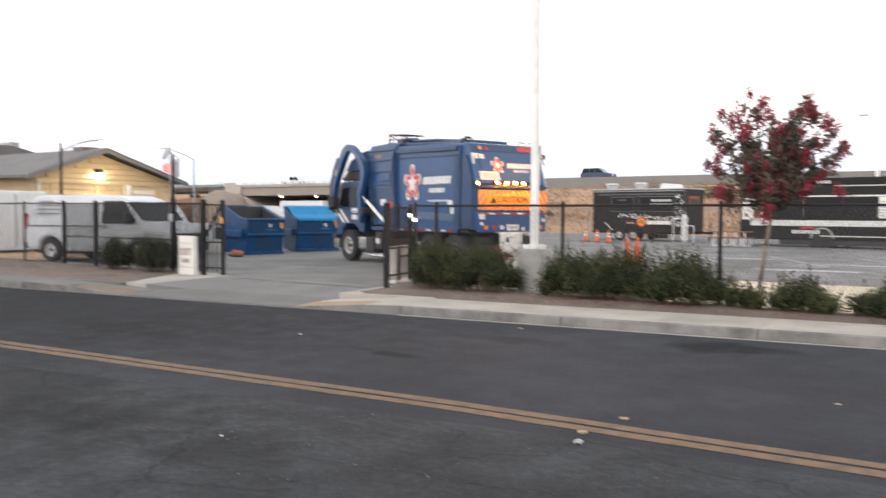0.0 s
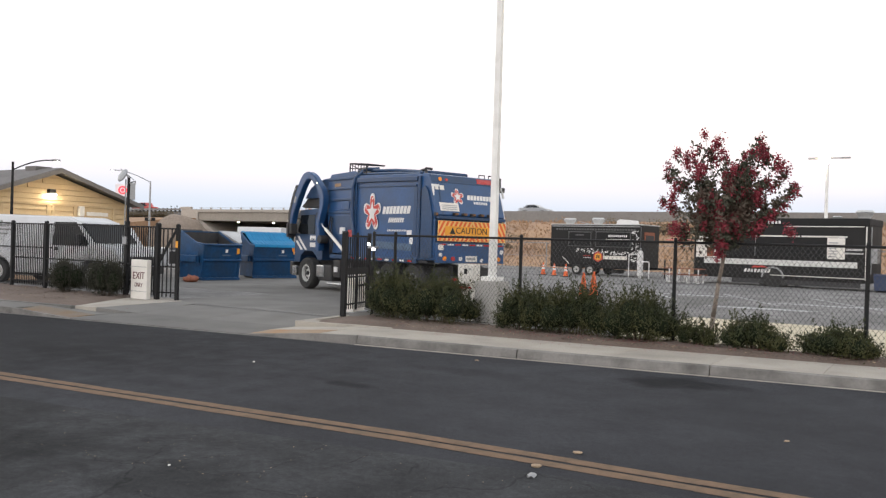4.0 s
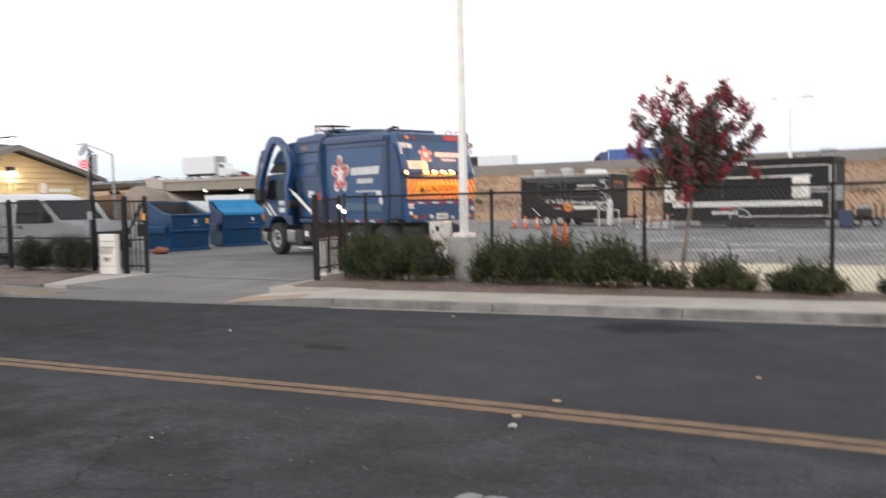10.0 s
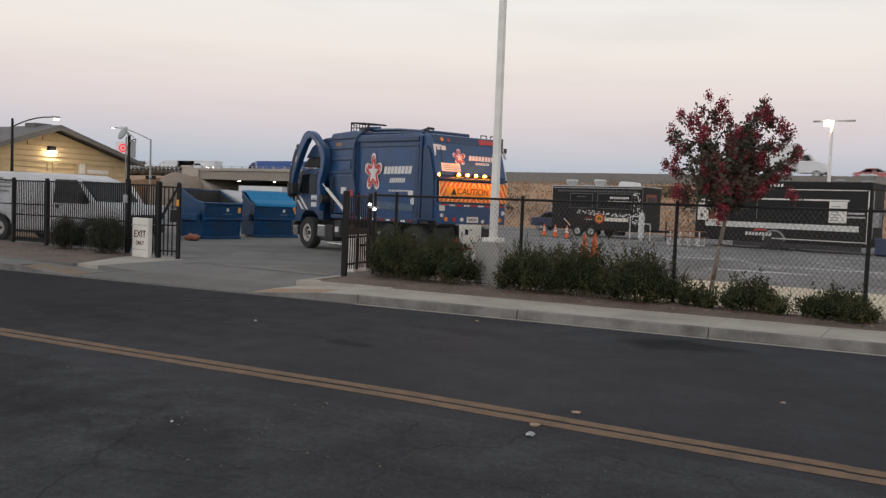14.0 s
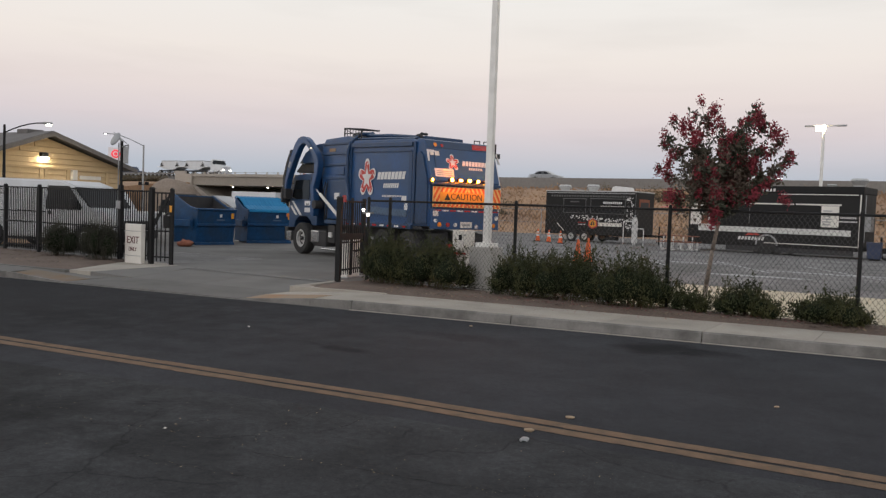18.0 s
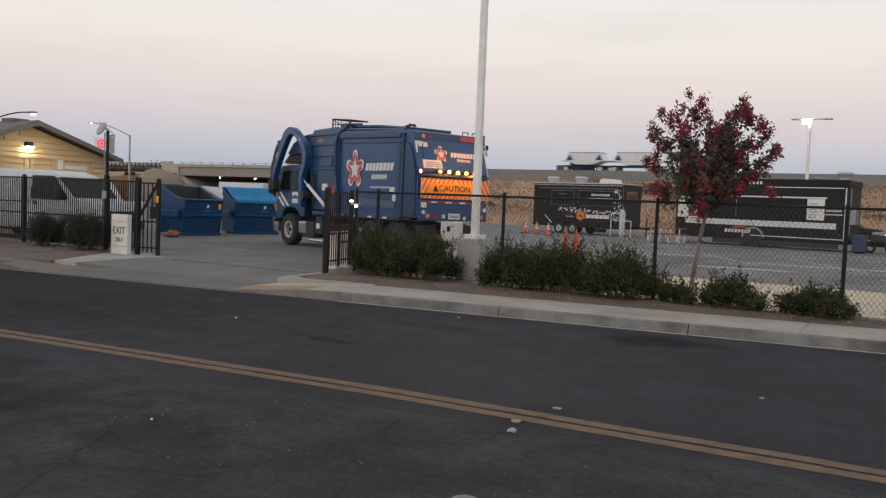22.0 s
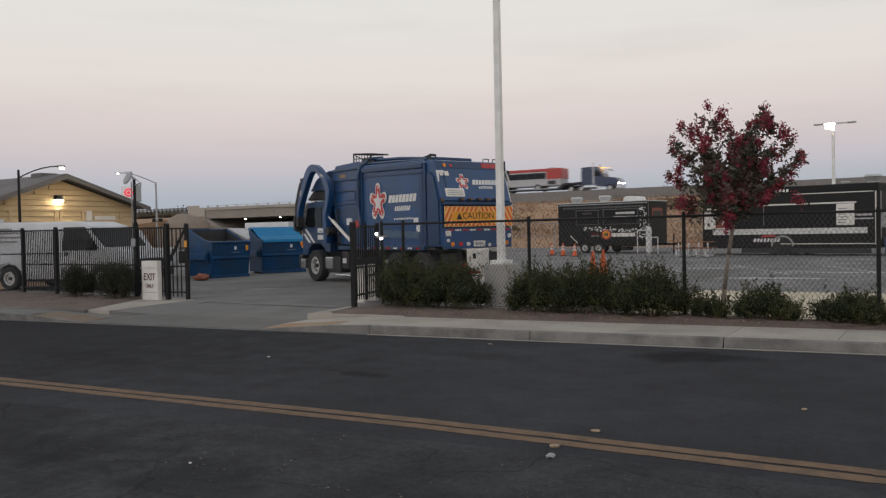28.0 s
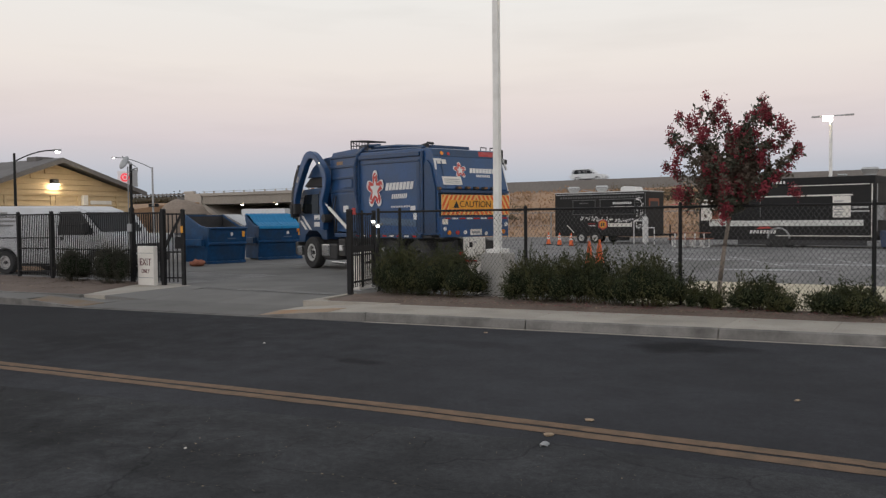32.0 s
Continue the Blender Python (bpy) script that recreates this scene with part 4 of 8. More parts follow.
for k in range(-4, 22):
    for lo, hi, slant in ((-1.24, -0.085, 0.30), (WD + 0.005, -1.24, -0.30)):
        y0 = -0.08 - 0.15 * k
        pts = clip_y([(y0, 1.67), (y0 - 0.078, 1.67), (y0 - 0.078 - slant, 2.19), (y0 - slant, 2.19)], lo, hi)
        if len(pts) > 2:
            part("board_stripe", prism(B(), pts, "x", -0.0585, -0.0555), M_STRIPE, board)
part("word_panel", box(B(), -0.063, -0.059, -0.30, -1.98, 1.82, 2.06, 0.0), M_CAUTION, board)
words("caution_lettering", "CAUTION", 0.235, M_INK, board, face_x(-0.065, -1.21, 1.94, -1), 1.04)
part("warning_triangle", prism(B(), [(-0.45, 1.85), (-0.65, 1.85), (-0.55, 2.03)], "x", -0.067, -0.0635), M_INK, board, "black warning triangle")
# row of amber flashers on the ledge: housing, lens and a turning reflector drum
FLASH = []
for k, y in enumerate((-0.62, -0.92, -1.22, -1.52, -1.82)):
    part("flasher_housing", box(B(), -0.13, -0.03, y - 0.06, y + 0.06, 2.34, 2.42, 0.01), M_CHASSIS, truck, "black flasher housing")
    drum = new("reflector_drum")
    drum.parent, drum.location = truck, (-0.13, y, 2.38)
    bm = B()
    n = 16
    for i in range(n):
        q0, q1 = 2 * math.pi * i / n, 2 * math.pi * (i + 1) / n
        if math.cos((q0 + q1) / 2) < -0.72:
            v = [bm.verts.new((0.034 * math.cos(q), 0.055 * math.sin(q), z)) for q, z in ((q0, -0.026), (q1, -0.026), (q1, 0.026), (q0, 0.026))]
            bm.faces.new(v)
    part("lit_face", bm, M_FLASH, drum, "glowing amber face")
    bm = B()
    prism(bm, [(-0.018, -0.042), (0.0, -0.052), (0.03, -0.046), (0.036, 0.0), (0.03, 0.046), (0.0, 0.052), (-0.018, 0.042)], "z", -0.026, 0.026)
    part("dark_back", bm, M_AMBERDIM, drum, "dull amber back")
    FLASH.append(drum)
for k, (y, z) in enumerate(((-0.02, 2.36),)):
    part("flasher_housing", box(B(), -0.062, 0.03, y - 0.045, y + 0.045, z - 0.045, z + 0.045, 0.006), M_CHASSIS, truck, "black flasher housing")
    drum = new("reflector_drum")
    drum.parent, drum.location = truck, (-0.06, y, z)
    bm = B()
    for i in range(12):
        q0, q1 = 2 * math.pi * i / 12, 2 * math.pi * (i + 1) / 12
        if math.cos((q0 + q1) / 2) < -0.72:
            bm.faces.new([bm.verts.new((0.03 * math.cos(q), 0.03 * math.sin(q), zz)) for q, zz in ((q0, -0.03), (q1, -0.03), (q1, 0.03), (q0, 0.03))])
    part("lit_face", bm, M_FLASH, drum, "glowing amber face")
    part("dark_back", prism(B(), [(-0.018, -0.022), (0.0, -0.03), (0.026, -0.02), (0.03, 0.0), (0.026, 0.02), (0.0, 0.03), (-0.018, 0.022)], "z", -0.03, 0.03), M_AMBERDIM, drum, "dull amber back")
    FLASH.append(drum)
# lower tail: lamp panel, bumper, plate
low = part("lamp_panel", box(B(), -0.06, 0.05, -0.05, WD + 0.05, 1.08, 1.60, 0.02), M_TRUCKBLUE, truck)
for k in range(9):
    part("reflector_tape", box(B(), -0.066, -0.061, -0.15 - 0.25 * k, -0.15 - 0.25 * k - 0.2, 1.55, 1.59), M_DECALW if k % 2 else M_TAILRED, low)
for y, z, mt, r in ((-0.16, 1.30, M_DECALW, 0.05), (-0.30, 1.20, M_LENSAMBER, 0.06), (-0.58, 1.20, M_TAILRED, 0.06), (-0.84, 1.20, M_DECALW, 0.055), (-1.58, 1.16, M_DECALW, 0.05), (-1.98, 1.2, M_DECALW, 0.05), (-2.2, 1.2, M_LENSAMBER, 0.06), (-2.3, 1.4, M_DECALW, 0.06)):
    part("tail_lamp", tube(B(), (-0.085, y, z), (-0.055, y, z), r, r, 14), mt, low)
part("number_plate", box(B(), -0.075, -0.061, -1.02, -1.42, 1.12, 1.28, 0.004), M_SIGN, low, "pale number plate")
part("plate_bar", box(B(), -0.078, -0.0755, -1.08, -1.36, 1.17, 1.23), M_STEEL, low)
part("side_placard", box(B(), -0.068, -0.061, -0.08, -0.26, 1.42, 1.56, 0.003), M_SIGN, low, "pale diamond placard")
part("rear_bumper", box(B(), -0.05, 0.12, -0.25, WD + 0.25, 0.56, 0.72, 0.02), M_CHASSIS, truck)
part("bumper_tape", box(B(), -0.056, -0.051, -0.6, -1.5, 0.60, 0.68), M_TAILRED, truck)
for y in (-0.55, -1.9):
    part("mud_flap", box(B(), 0.30, 0.33, y - 0.32, y + 0.32, 0.12, 0.95, 0.008), M_CHASSIS, truck)
# star emblem and plain bars for the lettering on the side and tail
def emblem(parent, m, s):
    def flat(bm, pts, lift):
        vs = [bm.verts.new(m @ Vector((p[0], p[1], lift))) for p in pts]
        vb = [bm.verts.new(m @ Vector((p[0], p[1], 0))) for p in pts]
        bm.faces.new(vs)
        for i in range(len(pts)):
            bm.faces.new((vs[i], vb[i], vb[(i + 1) % len(pts)], vs[(i + 1) % len(pts)]))
        return bm
    em = part("star_emblem", flat(B(), blunt_star(s), 0.003), M_DECALW, parent, "white-edged red star emblem")
    part("star_field", flat(B(), blunt_star(s * 0.86), 0.006), M_DECALR, em, "red star field")
    part("star_core", flat(B(), star_outline(s * 0.60, 0.44), 0.009), M_DECALW, em, "white inner star")
    for i in range(5):
        q = math.pi / 2 + 2 * math.pi * i / 5
        c = Vector((0.70 * s * math.cos(q), 0.70 * s * math.sin(q)))
        t = Vector((-math.sin(q), math.cos(q)))
        u = Vector((math.cos(q), math.sin(q)))
        pts = [c + t * 0.02 * s - u * 0.02 * s, c - t * 0.16 * s + u * 0.06 * s, c - t * 0.16 * s + u * 0.14 * s, c + t * 0.02 * s + u * 0.05 * s]
        part("star_stroke", flat(B(), pts, 0.009), M_DECALW, em)
    return em


emblem(truck, pose(3.0, 0.0, 2.43, 90, 0, 180) @ Matrix.Diagonal((0.86, 1.04, 1, 1)), 0.53)
emblem(truck, LEAN @ face_x(-0.02, -0.84, 2.86, -1), 0.22)


def bars(parent, m, width, height, material, n, name="lettering_bar", gap=0.3, slant=0.0):
    """A line of plain bars standing for a word."""
    w = width / n
    for i in range(n):
        x = -width / 2 + w * i
        bm = B()
        vs = [bm.verts.new(m @ Vector(p)) for p in ((x + w * gap / 2 - slant * height, -height / 2, 0.004), (x + w * (1 - gap / 2) - slant * height, -height / 2, 0.004), (x + w * (1 - gap / 2) + slant * height, height / 2, 0.004), (x + w * gap / 2 + slant * height, height / 2, 0.004))]
        bm.faces.new(vs)
        part(name, bm, material, parent)


bars(truck, pose(1.80, -0.016, 2.49, 90, 0, 180), 1.36, 0.21, M_DECALW, 8, gap=0.16, slant=0.14)
bars(truck, pose(1.80, -0.016, 2.21, 90, 0, 180), 0.76, 0.13, M_DECALW, 8, gap=0.28, slant=0.14)
bars(truck, pose(1.75, -0.016, 1.92, 90, 0, 180), 0.95, 0.05, M_DECALW, 12, gap=0.35)
bars(truck, LEAN @ face_x(-0.02, -1.62, 2.86, -1), 0.90, 0.13, M_DECALW, 8, gap=0.16, slant=0.14)
bars(truck, LEAN @ face_x(-0.02, -1.62, 2.72, -1), 0.5, 0.07, M_DECALW, 8, gap=0.35)
bars(truck, LEAN @ face_x(-0.02, -1.62, 2.60, -1), 0.7, 0.025, M_DECALW, 10, gap=0.3)
for x, z in ((1.05, 1.75), (0.92, 1.55)):
    part("warning_sticker", prism(B(), [(x, z), (x + 0.22, z), (x + 0.22, z + 0.18), (x, z + 0.18)], "y", -0.018, -0.012), M_DECALW, truck)
# cab
cab = part("cab", prism(B(), [(6.0, 0.95), (6.0, 2.55), (6.15, 2.62), (7.50, 2.58), (7.72, 2.40), (7.86, 1.55), (7.86, 0.85), (7.48, 0.85), (7.40, 1.08), (7.15, 1.22), (6.65, 1.22), (6.40, 1.08), (6.32, 0.95)], "y", -0.10, WD + 0.10, 0.03), M_TRUCKBLUE2, truck)
part("side_window", prism(B(), [(6.5, 1.78), (6.5, 2.42), (7.42, 2.40), (7.62, 1.86), (7.4, 1.78)], "y", -0.11, -0.085), M_GLASS, cab, "dark side window")
part("door_edge", prism(B(), [(6.38, 1.25), (6.38, 2.5), (6.42, 2.5), (6.42, 1.25)], "y", -0.11, -0.088), M_CHASSIS, cab)
part("door_handle", box(B(), 6.5, 6.68, -0.10, -0.06, 1.6, 1.65, 0.01), M_CHROME, cab, "chrome handle")
part("windscreen", prism(B(), [(-0.3, 1.72), (WD + 0.3, 1.72), (WD + 0.36, 2.42), (-0.36, 2.42)], "x", 7.76, 7.84), M_GLASS, cab, "dark windscreen")
part("rear_quarter_window", box(B(), 6.06, 6.3, -0.112, -0.09, 1.75, 2.4, 0.01), M_GLASS, cab)
for k in range(2):
    part("cab_stripe", prism(B(), [(6.98 + 0.30 * k, 1.26), (7.13 + 0.30 * k, 1.26), (7.70 + 0.10 * k, 1.72 - 0.16 * k), (7.55 + 0.10 * k, 1.72 - 0.16 * k)], "y", -0.106, -0.096), M_DECALW, cab, "white slanting stripe")
for z in (1.36, 1.58):
    part("door_panel", box(B(), 6.42, 6.80, -0.108, -0.09, z, z + 0.15, 0.006), M_DECALW, cab, "white door panel")
part("front_bumper", box(B(), 7.86, 8.06, -0.05, WD + 0.05, 0.42, 0.85, 0.04), M_CHASSIS, truck)
part("step_box", box(B(), 7.55, 7.86, -0.14, -0.02, 0.40, 0.72, 0.02), M_CHROME, truck, "bright front step")
part("cab_roof_unit", box(B(), 6.2, 7.0, -0.7, -1.7, 2.60, 2.72, 0.03), M_TRUCKBLUE2, cab)
part("mirror_arm", pipe(B(), [(7.55, -0.1, 2.3), (7.7, 0.18, 2.25), (7.7, 0.18, 1.6)], 0.02), M_CHASSIS, cab)
part("mirror", box(B(), 7.66, 7.74, 0.08, 0.28, 1.66, 2.12, 0.02), M_CHASSIS, cab)
part("headlamp", tube(B(), (7.86, -0.3, 0.98), (7.9, -0.3, 0.98), 0.09, 0.09, 14), M_DECALW, cab)
# amber side marker at the front corner
part("front_marker", box(B(), 7.86, 7.92, -0.12, -0.04, 1.18, 1.30, 0.01), M_LENSAMBER, cab)
# the two lifting arms, thick bent box beams arching over the cab
def arm(y0, y1):
    outer = [(5.62, 1.26), (5.55, 1.61), (5.59, 1.87), (5.62, 2.12), (5.44, 2.51), (5.34, 2.89), (5.48, 3.21), (5.82, 3.51), (6.12, 3.69), (6.45, 3.78), (6.72, 3.76), (6.95, 3.62), (7.22, 3.26), (7.49, 2.86), (7.68, 2.42), (7.74, 2.10)]
    inner = [(7.46, 2.06), (7.34, 2.39), (7.14, 2.68), (6.92, 3.00), (6.70, 3.28), (6.52, 3.44), (6.36, 3.47), (6.22, 3.43), (6.05, 3.33), (5.86, 3.16), (5.74, 2.95), (5.72, 2.64), (5.90, 2.20), (5.86, 1.9), (5.90, 1.55), (5.88, 1.25)]
    def soft(pts):
        """A smooth line through the points."""
        out = []
        for i in range(len(pts) - 1):
            p0, p1, p2, p3 = (Vector(pts[max(0, min(len(pts) - 1, i + d))]) for d in (-1, 0, 1, 2))
            for t in (0, 0.33, 0.67):
                out.append(tuple(0.5 * (2 * p1 + (p2 - p0) * t + (2 * p0 - 5 * p1 + 4 * p2 - p3) * t * t + (3 * p1 - p0 - 3 * p2 + p3) * t ** 3)))
        return out + [pts[-1]]
    outer, inner = soft(outer), soft(inner)[::-1]
    for i, ((ox, oz), (nx, nz)) in enumerate(zip(outer, inner)):
        a = min(1.0, max(0.0, (6.4 - ox) / 0.5)) * 0.26
        b = 0.26 - a
        outer[i], inner[i] = (ox + (nx - ox) * a, oz + (nz - oz) * a), (nx - (nx - ox) * b, nz - (nz - oz) * b)
    bm = B()
    lo = [[bm.verts.new((x, y, z)) for x, z in outer] for y in (y0, y1)]
    hi = [[bm.verts.new((x, y, z)) for x, z in inner] for y in (y0, y1)]
    for i in range(len(outer) - 1):
        bm.faces.new((lo[0][i], lo[0][i + 1], hi[0][i + 1], hi[0][i]))
        bm.faces.new((lo[1][i], hi[1][i], hi[1][i + 1], lo[1][i + 1]))
        bm.faces.new((lo[0][i], lo[1][i], lo[1][i + 1], lo[0][i + 1]))
        bm.faces.new((hi[0][i], hi[0][i + 1], hi[1][i + 1], hi[1][i]))
    for i in (0, -1):
        bm.faces.new((lo[0][i], hi[0][i], hi[1][i], lo[1][i]))
    bmesh.ops.recalc_face_normals(bm, faces=bm.faces[:])
    es = [e for e in bm.edges if len(e.link_faces) == 2 and e.calc_face_angle(0) > 1.2]
    bmesh.ops.bevel(bm, geom=es, offset=0.02, segments=2, affect="EDGES")
    a = part("lift_arm", bm, M_TRUCKBLUE, truck, "thick arched blue lifting arm")
    s = 1 if y0 > -1 else -1
    part("arm_pivot", tube(B(), (5.6, y0 - 0.03, 1.62), (5.6, y1 + 0.03, 1.62), 0.13, 0.13, 18), M_CHASSIS, a)
    part("arm_cylinder", tube(B(), (4.35, (y0 + y1) / 2, 1.30), (5.45, (y0 + y1) / 2, 1.95), 0.05, 0.05, 12), M_SIGN, a, "pale hydraulic cylinder")
    part("arm_rod", tube(B(), (5.45, (y0 + y1) / 2, 1.95), (5.75, (y0 + y1) / 2, 2.13), 0.035, 0.035, 10), M_CHROME, a)
    part("fork_knuckle", box(B(), 7.50, 7.86, y0 - 0.02, y1 + 0.02, 1.78, 2.12, 0.03), M_CHASSIS, a)
    part("folded_fork", prism(B(), [(7.12, 3.38), (7.28, 3.38), (7.52, 3.00), (7.74, 2.50), (7.80, 1.85), (7.66, 1.85), (7.60, 2.45), (7.42, 2.90)], "y", y0 + 0.03, y1 + 0.01, 0.01), M_CHASSIS, a, "dark folded fork plate")
    for fx, fz in ((7.24, 3.25), (7.55, 2.75), (7.70, 2.2)):
        part("fork_pin", tube(B(), (fx, y1 + 0.0, fz), (fx, y1 + 0.04, fz), 0.035, 0.035, 10), M_CHROME, a)
    part("arm_tape", prism(B(), [(7.32, 2.78), (7.40, 2.84), (7.30, 3.02), (7.22, 2.96)], "y", y1 - 0.002, y1 + 0.004), M_STEEL, a)


arm(0.02, 0.22)
arm(WD - 0.22, WD - 0.02)
hood = part("hopper_hood", prism(B(), [(5.62, 2.95), (5.62, 3.56), (6.02, 3.54), (6.50, 3.44), (6.86, 3.28), (7.22, 2.95)], "y", -0.1, WD + 0.1, 0.02), M_TRUCKBLUE2, truck, "sloping blue hood in front of the hopper")
part("hood_mouth", prism(B(), [(5.62, 2.66), (5.62, 2.945), (7.24, 2.945), (7.62, 2.70), (7.5, 2.66)], "y", -0.2, WD + 0.2, 0.02), M_CHASSIS, hood, "dark hopper mouth over the cab")
part("hood_rib", box(B(), 5.66, 6.4, -0.11, -0.09, 3.24, 3.29, 0.006), M_TRUCKBLUE, hood)
# chassis, tanks, wheels
part("frame_rail", box(B(), 0.3, 7.7, -0.75, -0.9, 0.72, 1.0, 0.01), M_CHASSIS, truck)
part("frame_rail", box(B(), 0.3, 7.7, -1.55, -1.7, 0.72, 1.0, 0.01), M_CHASSIS, truck)
part("fuel_tank", box(B(), 5.35, 6.2, -0.62, -0.08, 0.30, 0.82, 0.06), M_CHASSIS, truck)
part("battery_box", box(B(), 5.75, 6.22, -0.2, -0.02, 0.42, 0.80, 0.03), M_CHROME, truck, "bright battery box")
part("tank_step", tube(B(), (4.4, -0.1, 0.24), (5.6, -0.1, 0.24), 0.045, 0.045, 12), M_CHROME, truck)
part("valve_box", box(B(), 4.8, 5.2, -0.3, -0.05, 0.45, 1.0, 0.03), M_CHASSIS, truck)
part("air_canister", tube(B(), (4.3, -0.3, 0.75), (4.75, -0.3, 0.75), 0.13, 0.13, 14), M_CHASSIS, truck)
part("side_placard", box(B(), 4.9, 5.08, -0.04, 0.0, 0.62, 0.78, 0.004), M_DECALW, truck)
for x in (6.87,):
    for y, s in ((-0.16, 1), (WD + 0.16, -1)):
        front_wheel = wheel(truck, x, y, 0.51, 0.51, 0.32, 0.30, hub_out=s)
        # ring just proud of the rim; its dark colour paints a sunken, shaded dish
        part("rim_recess", ring(B(), (0, s * 0.058, 0), (0, 1, 0), 0.205, 0.150, 0.012, 20), M_CHASSIS, front_wheel, "raised dark ring for the shade of the sunken rim")
        part("hub_cap", tube(B(), (0, s * 0.12, 0), (0, s * 0.15, 0), 0.055, 0.045, 14), M_CHROME, front_wheel)
for x in (2.15, 0.98):
    for y, s in ((-0.30, 1), (WD + 0.30, -1)):
        wheel(truck, x, y, 0.51, 0.51, 0.58, 0.29, hub_out=s, rim=M_DULL)
part("wheel_arch", prism(B(), [(0.3, 1.06), (3.0, 1.06), (2.85, 1.12), (0.4, 1.12)], "y", -0.05, -0.7), M_CHASSIS, truck)
for z in (1.30, 1.46):
    part("cab_grab_rail", tube(B(), (6.04, -0.06, z), (6.34, -0.06, z), 0.014, 0.014, 8), M_CHROME, cab)
part("cab_exhaust", pipe(B(), [(5.86, -0.5, 1.0), (5.86, -0.5, 2.9), (5.80, -0.5, 3.1)], 0.07), M_CHASSIS, truck, "dark exhaust stack behind the cab")
part("sun_visor", box(B(), 7.66, 7.95, -0.25, WD + 0.25, 2.44, 2.50, 0.01), M_TRUCKBLUE2, cab)
part("cab_marker", box(B(), 7.3, 7.36, -0.4, -0.3, 2.58, 2.64, 0.01), M_LENSAMBER, cab)
part("cross_member", tube(B(), (8.02, 0.1, 1.75), (8.02, WD - 0.1, 1.75), 0.07, 0.07, 12), M_CHASSIS, truck, "dark fork cross tube")
for k, y in enumerate((-0.25, -0.75, -1.7, -2.2)):
    part("tail_rib", lean(box(B(), -0.034, -0.02, y - 0.02, y + 0.02, 2.36, 3.2, 0.004)), M_TRUCKBLUE2, tail) if k in (0, 3) else None
for k in range(7):
    part("hopper_bolt", tube(B(), (4.1 + 0.18 * k, 0.0, 2.52), (4.1 + 0.18 * k, 0.018, 2.52), 0.018, 0.018, 8), M_TRUCKBLUE, hopper)
part("hopper_panel", box(B(), 4.3, 4.75, -0.05, -0.012, 2.55, 2.78, 0.01), M_TRUCKBLUE, hopper)
part("hose", pipe(B(), [(5.2, 0.02, 2.3), (5.25, 0.05, 1.9), (5.1, 0.06, 1.6), (5.2, 0.03, 1.2)], 0.022), M_RUBBER, truck, "black hydraulic hose")
part("hose", pipe(B(), [(5.3, 0.02, 2.35), (5.38, 0.06, 1.95), (5.22, 0.06, 1.5), (5.3, 0.03, 1.15)], 0.02), M_RUBBER, truck, "black hydraulic hose")
for pts, r in (([(4.4, -0.40, 3.74), (2.4, -0.40, 3.66), (0.9, -0.40, 3.53)], 0.05), ([(3.80, -0.14, 3.60), (2.3, -0.14, 3.55), (0.86, -0.14, 3.48)], 0.035)):
    part("roof_rail", pipe(B(), pts, r), M_TRUCKBLUE2, truck)
part("roof_handle", pipe(B(), [(0.34, -1.75, 3.44), (0.34, -1.75, 3.52), (0.34, -1.95, 3.52), (0.34, -1.95, 3.44)], 0.014, 6), M_CHASSIS, tail)
part("roof_handle", pipe(B(), [(0.34, -2.1, 3.44), (0.34, -2.1, 3.52), (0.34, -2.3, 3.52), (0.34, -2.3, 3.44)], 0.014, 6), M_CHASSIS, tail)
part("body_dent_plate", box(B(), 0.82, 0.98, -0.03, -0.008, 1.2, 3.1, 0.006), M_TRUCKBLUE2, body)


# ---- fences and gates ----
def chain_link(x0, x1, y, z0, z1, pitch=0.078, r=0.0024):
    """Woven wire as two families of thin slanting wires, cut to the panel."""
    verts, faces = [], []

    def wire(p, q, dy):
        a, b = np.array(p), np.array(q)
        d = (b - a) / np.linalg.norm(b - a)
        n = np.array([-d[2], 0, d[0]]) * r
        k = len(verts)
        for e in (a, b):
            verts.extend([tuple(e + n + (0, dy, 0)), tuple(e - n + (0, dy, 0)), tuple(e + (0, dy - 1.6 * r, 0))])
        faces.extend([(k, k + 3, k + 4, k + 1), (k + 1, k + 4, k + 5, k + 2), (k + 2, k + 5, k + 3, k)])

    h = z1 - z0
    s = h / 1.35
    x = x0 - s
    while x < x1:
        for sg, dy in ((1, 0.0), (-1, 0.004)):
            xa, xb, za, zb = (x, x + s, z0, z1) if sg > 0 else (x + s, x, z0, z1)
            lo, hi = x0, x1
            t0, t1 = 0.0, 1.0
            dxx = xb - xa
            ta, tb = (lo - xa) / dxx, (hi - xa) / dxx
            t0, t1 = max(t0, min(ta, tb)), min(t1, max(ta, tb))
            if t1 - t0 > 0.01:
                wire((xa + dxx * t0, y, za + (zb - za) * t0), (xa + dxx * t1, y, za + (zb - za) * t1), dy)
        x += pitch
    me = bpy.data.meshes.new("wire_mesh")
    me.from_pydata(verts, [], faces)
    me.materials.append(M_WIRE)
    return me


